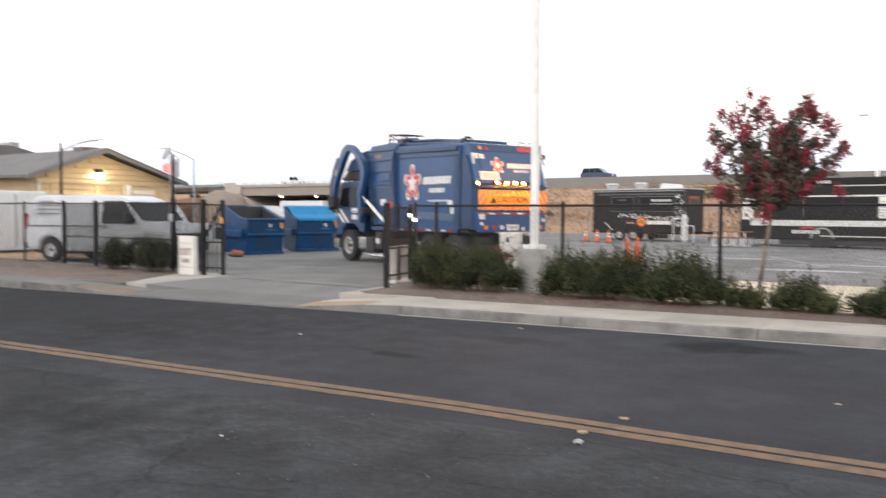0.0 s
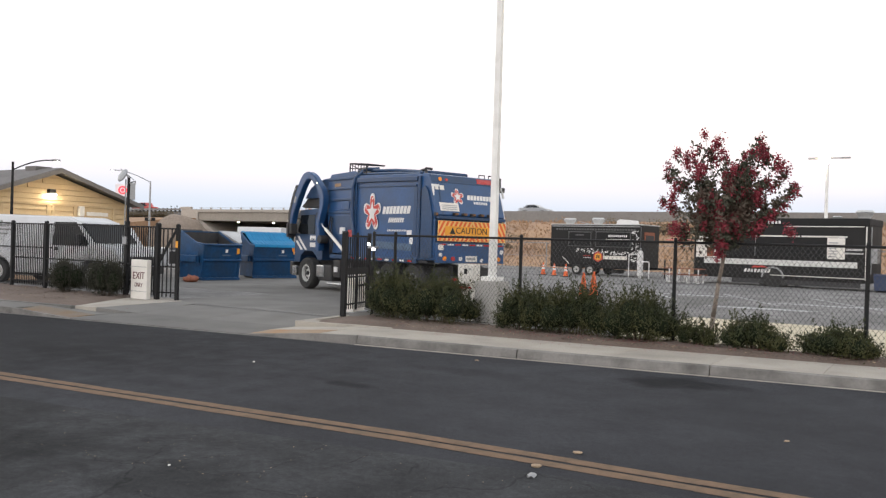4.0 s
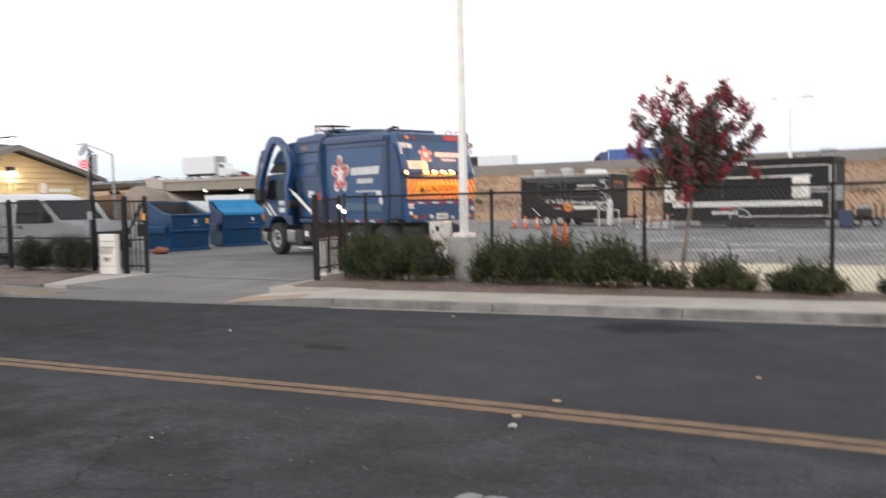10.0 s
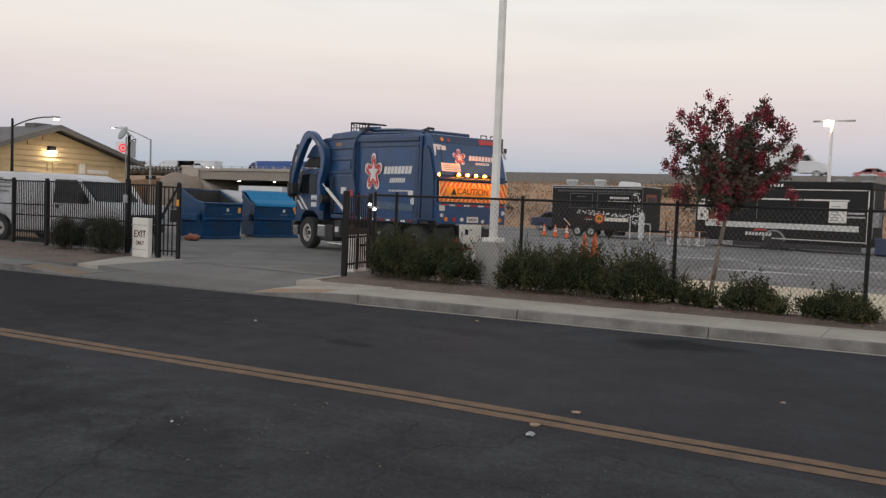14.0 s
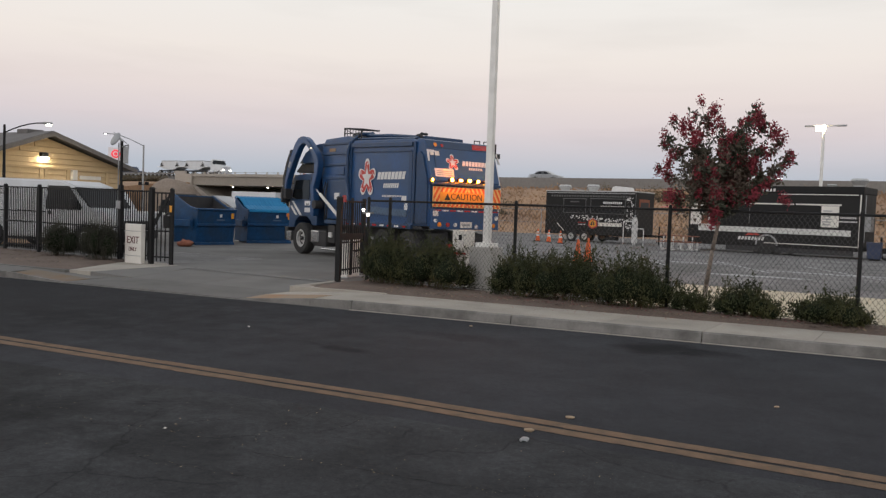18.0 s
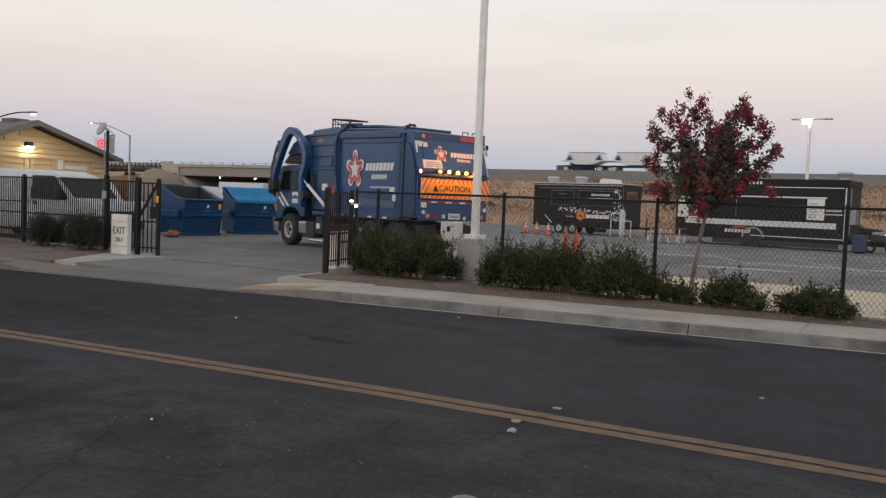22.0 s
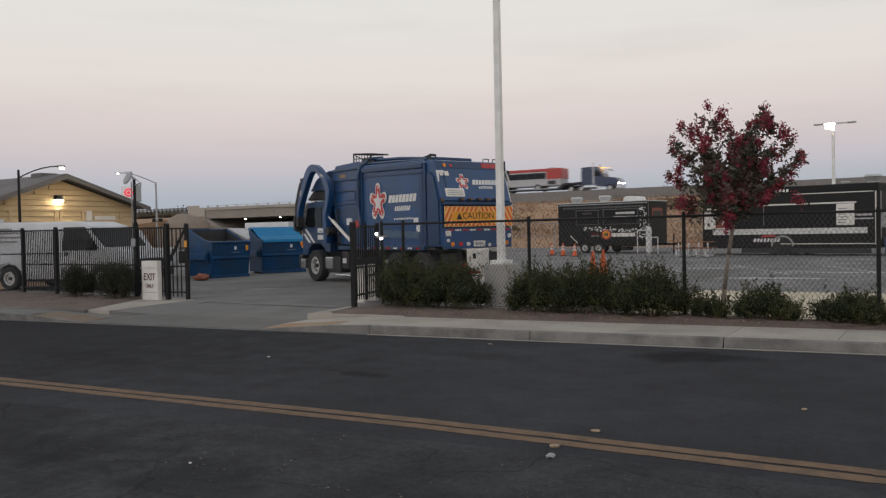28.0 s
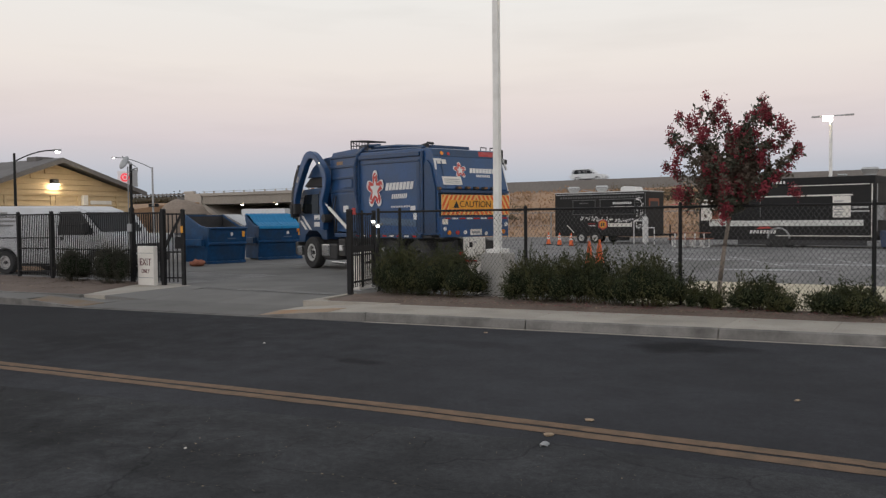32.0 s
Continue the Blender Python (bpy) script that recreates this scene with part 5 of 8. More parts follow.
def chain_fence(posts, y, z0, top, label):
    f = thing("chain_link_fence", pose(0, 0, 0), label, "fence")
    for x in posts:
        p = part("post", tube(B(), (x, y + 0.02, z0 - 0.05), (x, y + 0.02, top + 0.02), 0.032, 0.032, 12), M_BLACK, f)
        part("post_cap", tube(B(), (x, y + 0.02, top + 0.02), (x, y + 0.02, top + 0.06), 0.04, 0.015, 12), M_BLACK, p)
        for z in (z0 + 0.4, z0 + 0.9, z0 + 1.4):
            part("tension_band", ring(B(), (x, y + 0.02, z), (0, 0, 1), 0.038, 0.03, 0.02, 12), M_BLACK, p)
    a, b = posts[0], posts[-1]
    part("top_rail", tube(B(), (a, y + 0.02, top - 0.02), (b, y + 0.02, top - 0.02), 0.022, 0.022, 10), M_BLACK, f)
    part("bottom_wire", tube(B(), (a, y, z0 + 0.06), (b, y, z0 + 0.06), 0.004, 0.004, 6), M_BLACK, f)
    for p0, p1 in zip(posts, posts[1:]):
        ob = new("wire_mesh", chain_link(p0, p1, y, z0 + 0.04, top - 0.03))
        ob.parent = f
        ob["kind"] = "stuff"
    return f


chain_fence([-10.3, -9.75, -6.86, -3.95, -1.03, 1.89, 4.81, 7.73, 10.65], 13.9, 0.17, 1.89, "black chain-link fence on round posts behind the hedge")
chain_fence([-36.0, -33.2, -30.4, -27.6, -24.83, -22.64], 13.4, 0.17, 1.98, "black chain-link fence beside the parked van")
# posts and rail of the far fence at the foot of the embankment
far_fence = thing("far_fence", pose(0, 0, 0), "plain wire fence on thin posts at the foot of the embankment", "fence")
for k in range(26):
    part("post", tube(B(), (-56 + 4 * k, 61.5, 0.1), (-56 + 4 * k, 61.5, 2.2), 0.05, 0.05, 8), M_STEEL, far_fence)
part("rail", tube(B(), (-56, 61.5, 2.15), (44, 61.5, 2.15), 0.025, 0.025, 8), M_STEEL, far_fence)
part("rail", tube(B(), (-56, 61.5, 1.1), (44, 61.5, 1.1), 0.012, 0.012, 8), M_STEEL, far_fence)


def picket_panel(parent, x0, x1, z0, z1, step=0.112, y=0.0, w=0.009):
    me = mesh_of("picket", box(B(), -w, w, -w, w, z0 + 0.05, z1, 0.0), M_BLACK)
    n = max(1, int(round((x1 - x0) / step)))
    for i in range(1, n):
        piece("picket", me, parent, pose(x0 + (x1 - x0) * i / n, y, 0))
    for z in (z0 + 0.14, (z0 + z1) / 2 - 0.1, z1 - 0.04):
        part("rail", box(B(), x0, x1, y - 0.018, y + 0.018, z, z + 0.036, 0.004), M_BLACK, parent)


def square_post(parent, x, y, z0, z1, w=0.04, name="post"):
    p = part(name, box(B(), x - w, x + w, y - w, y + w, z0, z1, 0.006), M_BLACK, parent)
    part("post_cap", prism(B(), [(x - w * 1.15, z1), (x + w * 1.15, z1), (x, z1 + 0.035)], "y", y - w * 1.15, y + w * 1.15), M_BLACK, p)
    return p


iron = thing("picket_fence", pose(0, 13.4, 0), "black steel picket fence beside the van", "fence")
picket_panel(iron, -22.6, -21.09, 0.2, 1.97, step=0.084, w=0.010)
picket_panel(iron, -21.01, -17.72, 0.2, 1.97, step=0.084, w=0.010)
picket_panel(iron, -17.6, -16.5, 0.2, 1.95, step=0.084, w=0.011)
for x in (-22.64, -21.05):
    square_post(iron, x, 0, 0.1, 2.0)
square_post(iron, -16.46, 0, 0.1, 2.0, 0.05)
post = thing("gate_post", pose(-17.66, 13.42, 0.12), "tall black steel post carrying a floodlight dish", "post")
part("shaft", box(B(), -0.027, 0.027, -0.027, 0.027, 0, 3.05, 0.006), M_BLACK, post)
part("sleeve", box(B(), -0.045, 0.045, -0.045, 0.045, 0, 1.95, 0.006), M_BLACK, post)
part("flood_arm", pipe(B(), [(0, 0, 3.0), (-0.05, -0.02, 3.12), (-0.2, -0.05, 3.14)], 0.025), M_STEEL, post)
bm = B()
dish_axis = Vector((-0.83 * 0.6 * 0.866 + 0.4, -0.83 * 0.8 * 0.866 - 0.3, 0.56 * 0.866))
bmesh.ops.create_uvsphere(bm, u_segments=24, v_segments=12, radius=0.175, matrix=Matrix.Translation((-0.17, -0.06, 3.10)) @ dish_axis.to_track_quat("Z", "Y").to_matrix().to_4x4() @ Matrix.Diagonal((0.84, 1.08, 0.25, 1)))
part("dish", bm, M_GREYPAINT, post, "grey tilted dish", smooth=True)
part("conduit", tube(B(), (-0.14, 0.02, 0.0), (-0.14, 0.02, 3.0), 0.016, 0.016, 8), M_STEEL, post, "thin grey conduit")
part("cross_aerial", tube(B(), (-0.45, 0.1, 3.28), (0.25, -0.05, 2.98), 0.012, 0.012, 6), M_STEEL, post)
part("latch_box", box(B(), -0.08, 0.08, -0.09, -0.055, 1.35, 1.55, 0.01), M_STEEL, post)
part("top_bracket", pipe(B(), [(0, 0, 2.9), (0.25, 0, 2.95), (0.25, 0, 2.86)], 0.018), M_STEEL, post)
# the two leaves of the gate, swung open
leaf = thing("gate_leaf", pose(-15.98, 13.6, 0.1, 0, 0, 203), "black steel picket gate leaf, swung open", "gate", group="gate leaves")
square_post(leaf, 0, 0, 0, 1.89, 0.042, "gate_stile")
square_post(leaf, 0.50, 0, 0.1, 1.84, 0.022, "gate_stile")
picket_panel(leaf, 0.05, 0.49, 0.08, 1.82, 0.11, w=0.012)
part("brace", prism(B(), [(0.06, 1.70), (0.46, 0.95), (0.46, 1.10), (0.06, 1.80)], "y", -0.02, 0.02), M_BLACK, leaf)
part("lock_box", box(B(), 0.04, 0.2, -0.05, 0.05, 0.95, 1.25, 0.01), M_BLACK, leaf)
part("notice", box(B(), -0.02, 0.04, 0.044, 0.05, 1.34, 1.5, 0.0), M_CAUTION, leaf, "small yellow notice")
leaf2 = thing("gate_leaf", pose(-10.66, 13.40, 0.16, 0, 0, 103), "black steel picket gate leaf, swung open beside the hedge", "gate", group="gate leaves")
square_post(leaf2, 0, 0, 0, 1.74, 0.05, "gate_stile")
square_post(leaf2, 1.25, 0, 0.1, 1.72, 0.035, "gate_stile")
square_post(leaf2, 0.62, 0, 0.1, 1.72, 0.02, "gate_stile")
picket_panel(leaf2, 0.05, 1.21, 0.08, 1.70, 0.11, w=0.0095)
part("mid_band", box(B(), 0.05, 1.2, -0.02, 0.02, 0.86, 1.0, 0.004), M_BLACK, leaf2)
part("red_lamp", tube(B(), (0.1, -0.05, 1.66), (0.1, -0.05, 1.80), 0.05, 0.04, 12), M_TAILRED, leaf2, "small red lamp")
opener = thing("gate_opener", pose(-11.22, 14.29, 0.15, 0, 0, 103), "white gate operator cabinet with a black arm behind the gate leaf", "gate opener")
part("cabinet", box(B(), -0.04, 0.42, -0.13, 0.13, 0.02, 0.72, 0.02), M_SIGN, opener)
part("cabinet_lid", box(B(), -0.05, 0.43, -0.14, 0.14, 0.72, 0.77, 0.02), M_SIGN, opener)
part("side_post", box(B(), 0.47, 0.66, -0.1, 0.1, 0.0, 0.90, 0.015), M_SIGN, opener)
part("foot_plate", box(B(), -0.08, 0.70, -0.17, 0.17, 0.0, 0.02, 0.004), M_STEEL, opener)
part("opener_arm", pipe(B(), [(0.2, -0.15, 0.60), (0.5, -0.24, 0.62), (0.85, -0.3, 0.64)], 0.025), M_BLACK, opener)
lamps = thing("marker_lamp", pose(-10.3, 13.86, 0.17), "two small bright lamps clipped to the fence post", "lamp")
part("bracket", box(B(), -0.1, 0.1, -0.02, 0.10, 1.42, 1.46, 0.004), M_STEEL, lamps)
for dx, dz in ((-0.06, 1.50), (0.06, 1.40)):
    part("bulb", tube(B(), (dx, -0.06, dz), (dx, -0.02, dz), 0.028, 0.028, 12), M_HEAD, lamps, "small lit lens")

# ---- the exit sign ----
sign = thing("exit_sign", pose(-16.86, 13.24, 0.15), "white block sign with maroon EXIT ONLY lettering", "sign")
part("sign_body", box(B(), -0.295, 0.295, -0.065, 0.065, 0.0, 0.97, 0.012), M_SIGN, sign)
for z in (0.19, 0.79):
    part("groove", box(B(), -0.285, 0.285, -0.071, -0.063, z, z + 0.012), M_STEEL, sign)
words("exit_lettering", "EXIT", 0.25, M_MAROON, sign, face_y(0, -0.0685, 0.57), 0.86)
words("only_lettering", "ONLY", 0.145, M_MAROON, sign, face_y(0, -0.0685, 0.35), 0.76)

# ---- light pole on its plinth, utility box ----
pole = thing("light_pole", pose(-7.66, 14.3, 0.13), "white square steel light pole on a concrete plinth", "light pole")
part("plinth", prism(B(), [(-0.27, 0.0), (0.27, 0.0), (0.25, 0.90), (-0.25, 0.90)], "y", -0.25, 0.25, 0.02), M_PLINTH, pole)
part("base_plate", box(B(), -0.17, 0.17, -0.17, 0.17, 0.90, 0.98, 0.01), M_POLE, pole)
bm = B()
prism(bm, [(-0.064, -0.064), (0.064, -0.064), (0.064, 0.064), (-0.064, 0.064)], "z", 0.95, 8.6, 0.0)
for v in bm.verts:
    if v.co.z > 5:
        v.co.x *= 0.78
        v.co.y *= 0.78
part("shaft", bm, M_POLE, pole)
part("lamp_head", box(B(), -0.2, 0.75, -0.18, 0.18, 8.55, 8.68, 0.03), M_POLE, pole)
part("lamp_lens", box(B(), 0.15, 0.65, -0.14, 0.14, 8.52, 8.548, 0.0), M_WARM, pole, "lit lens")
part("hand_hole", box(B(), -0.04, 0.04, -0.069, -0.06, 1.3, 1.5, 0.003), M_POLE, pole)
ubox = thing("utility_box", pose(-8.48, 14.8, 0.14), "cream metal control box on a short pedestal", "utility box")
part("cabinet", box(B(), -0.19, 0.19, -0.14, 0.14, 0.76, 1.18, 0.015), M_SIGN, ubox)
part("pedestal", box(B(), -0.12, 0.12, -0.1, 0.1, 0.0, 0.76, 0.01), M_SIGN, ubox)
part("box_door", box(B(), -0.165, 0.165, -0.152, -0.138, 0.79, 1.15, 0.006), M_SIGN, ubox)
part("lock_badge", box(B(), -0.03, 0.045, -0.162, -0.15, 0.98, 1.09, 0.008), M_BLACK, ubox, "black lock")
part("box_tape", box(B(), -0.14, 0.14, -0.155, -0.141, 0.68, 0.72), M_TAILRED, ubox, "red reflective tape")
part("notch", box(B(), 0.07, 0.15, -0.16, -0.15, 1.07, 1.1), M_STEEL, ubox)


# ---- plants ----
def leaf_mesh(name, centers, size, rng, material, up=0.4, aspect=0.45, jitter=0.35):
    """Small folded leaves round the given points, all in one mesh."""
    n = len(centers)
    c = np.asarray(centers)
    d = rng.normal(size=(n, 3))
    d[:, 2] += up
    d /= np.linalg.norm(d, axis=1, keepdims=True)
    s = np.cross(d, rng.normal(size=(n, 3)))
    s /= np.linalg.norm(s, axis=1, keepdims=True) + 1e-9
    nn = np.cross(d, s)
    L = size * (1 + jitter * rng.uniform(-1, 1, size=(n, 1)))
    a, b = c, c + d * L
    m0, m1 = c + d * L * 0.5 + s * L * aspect * 0.5 + nn * L * 0.08, c + d * L * 0.5 - s * L * aspect * 0.5 + nn * L * 0.08
    v = np.stack([a, m0, b, m1], 1).reshape(-1, 3)
    k = np.arange(n)[:, None] * 4
    f = np.concatenate([k + np.array([[0, 1, 2]]), k + np.array([[0, 2, 3]])], 1).reshape(-1, 3)
    me = bpy.data.meshes.new(name)
    me.from_pydata(v.tolist(), [], f.tolist())
    me.materials.append(material)
    return me


def shrub(label, x, y, z, w, d, h, seed, n, material, group, leafsize=0.048, spiky=1.0, category="shrub", clipped=False):
    """A dense shrub: stems, several leafy lumps of uneven height, and upright shoots that break the outline."""
    rng = np.random.default_rng(seed)
    ob = thing("shrub", pose(x, y, z), label, category, group)
    k = max(4, int(round(7 * w)))
    lumps = []
    for i in range(k):
        fx = -0.36 + 0.72 * (i + rng.uniform(-0.2, 0.2)) / max(1, k - 1)
        fy = rng.uniform(-0.24, 0.24)
        top = h * (0.95 - 0.75 * (2 * fx) ** 2 * (0.5 + 0.5 * rng.uniform()) - rng.uniform(0, 0.24))
        if clipped:
            top = h * (0.97 - 0.16 * (2.4 * fx) ** 4 - rng.uniform(0, 0.05))
        lumps.append((fx * w, fy * d, max(0.3 * h, top), w * rng.uniform(0.17, 0.25), d * rng.uniform(0.26, 0.36)))
    stem = B()
    for lx, ly, top, rx, ry in lumps:
        for _ in range(2):
            tube(stem, (lx * 0.4, ly * 0.4, -0.02), (lx + rng.normal() * 0.05, ly + rng.normal() * 0.05, top * 0.85), 0.012, 0.004, 5)
    part("stem", stem, M_TWIG, ob)
    # solid lumps whose dark colour stands for shade between the leaves
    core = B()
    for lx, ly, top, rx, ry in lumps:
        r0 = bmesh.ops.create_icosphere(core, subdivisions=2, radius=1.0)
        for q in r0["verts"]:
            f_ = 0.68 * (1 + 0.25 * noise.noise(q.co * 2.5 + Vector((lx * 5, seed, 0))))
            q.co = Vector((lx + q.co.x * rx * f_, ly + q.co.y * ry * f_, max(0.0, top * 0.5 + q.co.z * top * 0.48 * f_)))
    part("inner_foliage", core, M_HEDGECORE, ob, "solid core coloured dark for the shade inside the shrub", smooth=True)
    pts = []
    for lx, ly, top, rx, ry in lumps:
        m = n // k
        u = rng.normal(size=(m, 3))
        u /= np.linalg.norm(u, axis=1, keepdims=True)
        r = rng.uniform(0, 1, size=m) ** 0.35 * (1 + 0.18 * np.sin(4 * np.arctan2(u[:, 1], u[:, 0]) + 5 * u[:, 2] + lx * 9))
        c = top * 0.52
        p = np.stack([lx + u[:, 0] * r * rx, ly + u[:, 1] * r * ry, c + u[:, 2] * r * (top - c)], 1) + rng.normal(size=(m, 3)) * 0.022
        low = p[:, 2] < 0.02
        p[low, 2] = rng.uniform(0.02, 0.2, size=low.sum())
        pts.append(p)
        for _ in range(int((10 + 7 * rng.uniform()) * spiky)):
            q, rr = rng.uniform(0, 2 * math.pi), math.sqrt(rng.uniform(0, 1))
            b0 = np.array([lx + rx * rr * math.cos(q), ly + ry * rr * math.sin(q), c + (top - c) * math.sqrt(max(0.05, 1 - 0.9 * rr * rr)) - 0.05])
            lean = np.array([math.cos(q) * rr * 0.5, math.sin(q) * rr * 0.5, 1.0]) + rng.normal(size=3) * 0.2
            ln = rng.uniform(0.07, 0.36) * (0.5 + 0.5 * h)
            t = rng.uniform(0, 1, size=(20, 1))
            pts.append(b0 + lean * t * ln + rng.normal(size=(20, 3)) * (0.018 * (1.15 - t)))
    f = new("foliage", leaf_mesh("foliage", np.concatenate(pts), leafsize, rng, material, up=1.3, aspect=0.34))
    f.parent = ob
    return ob


G1 = "hedge shrubs along the fence"
HED = "dense dark green shrub with spiky shoots in the planting bed"
shrub(HED, -9.55, 13.62, 0.17, 1.3, 1.05, 1.08, 1, 12500, M_HEDGE, G1)
shrub(HED, -8.45, 13.66, 0.17, 1.45, 1.05, 1.08, 2, 12500, M_HEDGE, G1)
shrub(HED, -6.52, 13.6, 0.17, 1.1, 1.0, 1.0, 3, 9500, M_HEDGE, G1)
shrub(HED, -5.62, 13.58, 0.17, 1.35, 1.0, 1.04, 4, 11000, M_HEDGE, G1)
shrub(HED, -4.42, 13.58, 0.17, 1.3, 1.0, 0.98, 5, 10500, M_HEDGE, G1)
LOW = "low rounded green shrub in the planting bed"
shrub(LOW, -2.58, 13.7, 0.17, 0.98, 0.75, 0.60, 6, 4600, M_HEDGE, G1, 0.055, 0.5)
shrub("sparse straggly young shrub beside the tree trunk", -3.46, 13.62, 0.17, 0.60, 0.45, 0.46, 16, 2000, M_HEDGE, G1)
shrub(LOW, -1.37, 13.65, 0.17, 1.12, 0.85, 0.56, 7, 6500, M_HEDGE, G1, 0.052, 0.2)
shrub("small round shrub on a short stem", -0.05, 13.9, 0.17, 0.6, 0.6, 0.46, 8, 2600, M_HEDGE, G1, 0.046, 0.5)
shrub(LOW, 1.2, 13.8, 0.17, 1.1, 0.8, 0.58, 9, 5600, M_HEDGE, G1, 0.050, 0.3)
shrub(LOW, 2.2, 13.85, 0.17, 0.9, 0.7, 0.54, 10, 4200, M_HEDGE, G1, 0.046, 0.6)
shrub(LOW, 4.2, 14.0, 0.17, 1.2, 0.8, 0.6, 11, 1800, M_HEDGE, G1, 0.046, 0.6)
shrub(LOW, 6.2, 14.2, 0.17, 1.2, 0.8, 0.6, 12, 1500, M_HEDGE, G1, 0.046, 0.6)
G2 = "clipped shrubs by the exit sign"
shrub("clipped grey-green rounded shrub", -19.52, 12.95, 0.17, 0.95, 1.0, 0.92, 21, 13000, M_HEDGEDRY, G2, 0.040, 0.06, clipped=True)
shrub("clipped grey-green rounded shrub", -17.70, 12.92, 0.17, 0.82, 0.85, 1.0, 22, 15000, M_HEDGEDRY, G2, 0.040, 0.06, clipped=True)
# bark chips and small stones on the beds
for nm, cnt, mt, lab, sz in (("mulch", 2600, M_SOIL, "scattered brown bark chips on the bed", 0.028), ("pebbles", 500, M_STONE, "scattered small pale stones on the bed", 0.02)):
    rng = np.random.default_rng(91 + cnt)
    v, f = [], []
    for i in range(cnt):
        x = rng.uniform(-9.2, 8.0) if i % 4 else rng.uniform(-25, -17.2)
        y0, y1 = kerb_y(x) + 1.4, 14.0 if x > -15 else 13.6
        y = rng.uniform(y0, y1)
        s = sz * rng.uniform(0.5, 1.5)
        q = rng.uniform(0, 6.28)
        z = 0.195 + rng.uniform(0, 0.01)
        k = len(v)
        for a, (r1, zz) in enumerate(((1, 0), (0.6, 0), (1, 0), (0.6, 0))):
            v.append((x + s * r1 * math.cos(q + a * 1.571), y + s * r1 * math.sin(q + a * 1.571), z + rng.uniform(-0.004, 0.01)))
        v.append((x, y, z + s * 0.5))
        f.extend([(k + a, k + (a + 1) % 4, k + 4) for a in range(4)])
    me = bpy.data.meshes.new(nm)
    me.from_pydata(v, [], f)
    me.materials.append(mt)
    tagged(new(nm, me), lab, "ground litter", kind="stuff")


# fallen petals and leaves along the bed and on the pavement
rng = np.random.default_rng(29)
v, f = [], []
for i in range(900):
    x = rng.normal(-4.6, 2.2)
    y = kerb_y(x) + 1.36 + 0.22 * rng.normal() + (0.35 if i % 2 else 0.0)
    z = 0.158 if y < kerb_y(x) + 1.36 else 0.225
    if y < kerb_y(x) + 0.1:
        continue
    s, q = 0.013 * rng.uniform(0.5, 1.5), rng.uniform(0, 6.28)
    k = len(v)
    v.extend([(x + s * m_ * math.cos(q + a * 1.571), y + s * m_ * math.sin(q + a * 1.571), z + rng.uniform(0, 0.006)) for a, m_ in enumerate((1, 0.6, 1, 0.6))])
    f.append((k, k + 1, k + 2, k + 3))
me = bpy.data.meshes.new("petals")
me.from_pydata(v, [], f)
me.materials.append(M_BLOOM)
tagged(new("petals", me), "fallen crimson petals along the planting bed", "ground litter", kind="stuff")


# pale grit on the old asphalt and along the gutter
rng = np.random.default_rng(17)
v, f = [], []
for i in range(420):
    if i % 4:
        x = rng.uniform(-9.5, 1.5)
        y = seam_y(x) - abs(rng.normal()) * 1.4
    else:
        x = rng.uniform(-9.0, 3.0)
        y = kerb_y(x) - 0.06 - abs(rng.normal()) * 0.12
    s = 0.0024 * (0.6 + rng.exponential(0.6))
    k = len(v)
    q = rng.uniform(0, 6.28)
    v.extend([(x + s * math.cos(q + a * 2.1), y + s * math.sin(q + a * 2.1) * 0.8, -0.002) for a in range(3)] + [(x, y, s * 0.8)])
    f.extend([(k, k + 1, k + 3), (k + 1, k + 2, k + 3), (k + 2, k, k + 3)])
me = bpy.data.meshes.new("grit")
me.from_pydata(v, [], f)
me.materials.append(M_STONE)
tagged(new("grit", me), "fine pale grit scattered on the old asphalt", "ground litter", kind="stuff")


# pale chipped edges along the long cracks
rng = np.random.default_rng(23)
v, f = [], []
for line in CRACKS:
    for (xa, ya), (xb, yb) in zip(line, line[1:]):
        for _ in range(int(math.hypot(xb - xa, yb - ya) * 16)):
            t = rng.uniform(0, 1)
            x, y = xa + (xb - xa) * t + rng.normal() * 0.012, ya + (yb - ya) * t + rng.normal() * 0.02
            s = 0.0026 * (0.5 + rng.exponential(0.8))
            q = rng.uniform(0, 6.28)
            k = len(v)
            v.extend([(x + s * 1.6 * math.cos(q + a * 2.1), y + s * math.sin(q + a * 2.1), 0.0004) for a in range(3)] + [(x, y, 0.0004 + s * 0.3)])
            f.extend([(k, k + 1, k + 3), (k + 1, k + 2, k + 3), (k + 2, k, k + 3)])
me = bpy.data.meshes.new("chippings")
me.from_pydata(v, [], f)
me.materials.append(M_STONE)
tagged(new("chippings", me), "pale chippings along the cracks of the asphalt", "ground litter", kind="stuff")


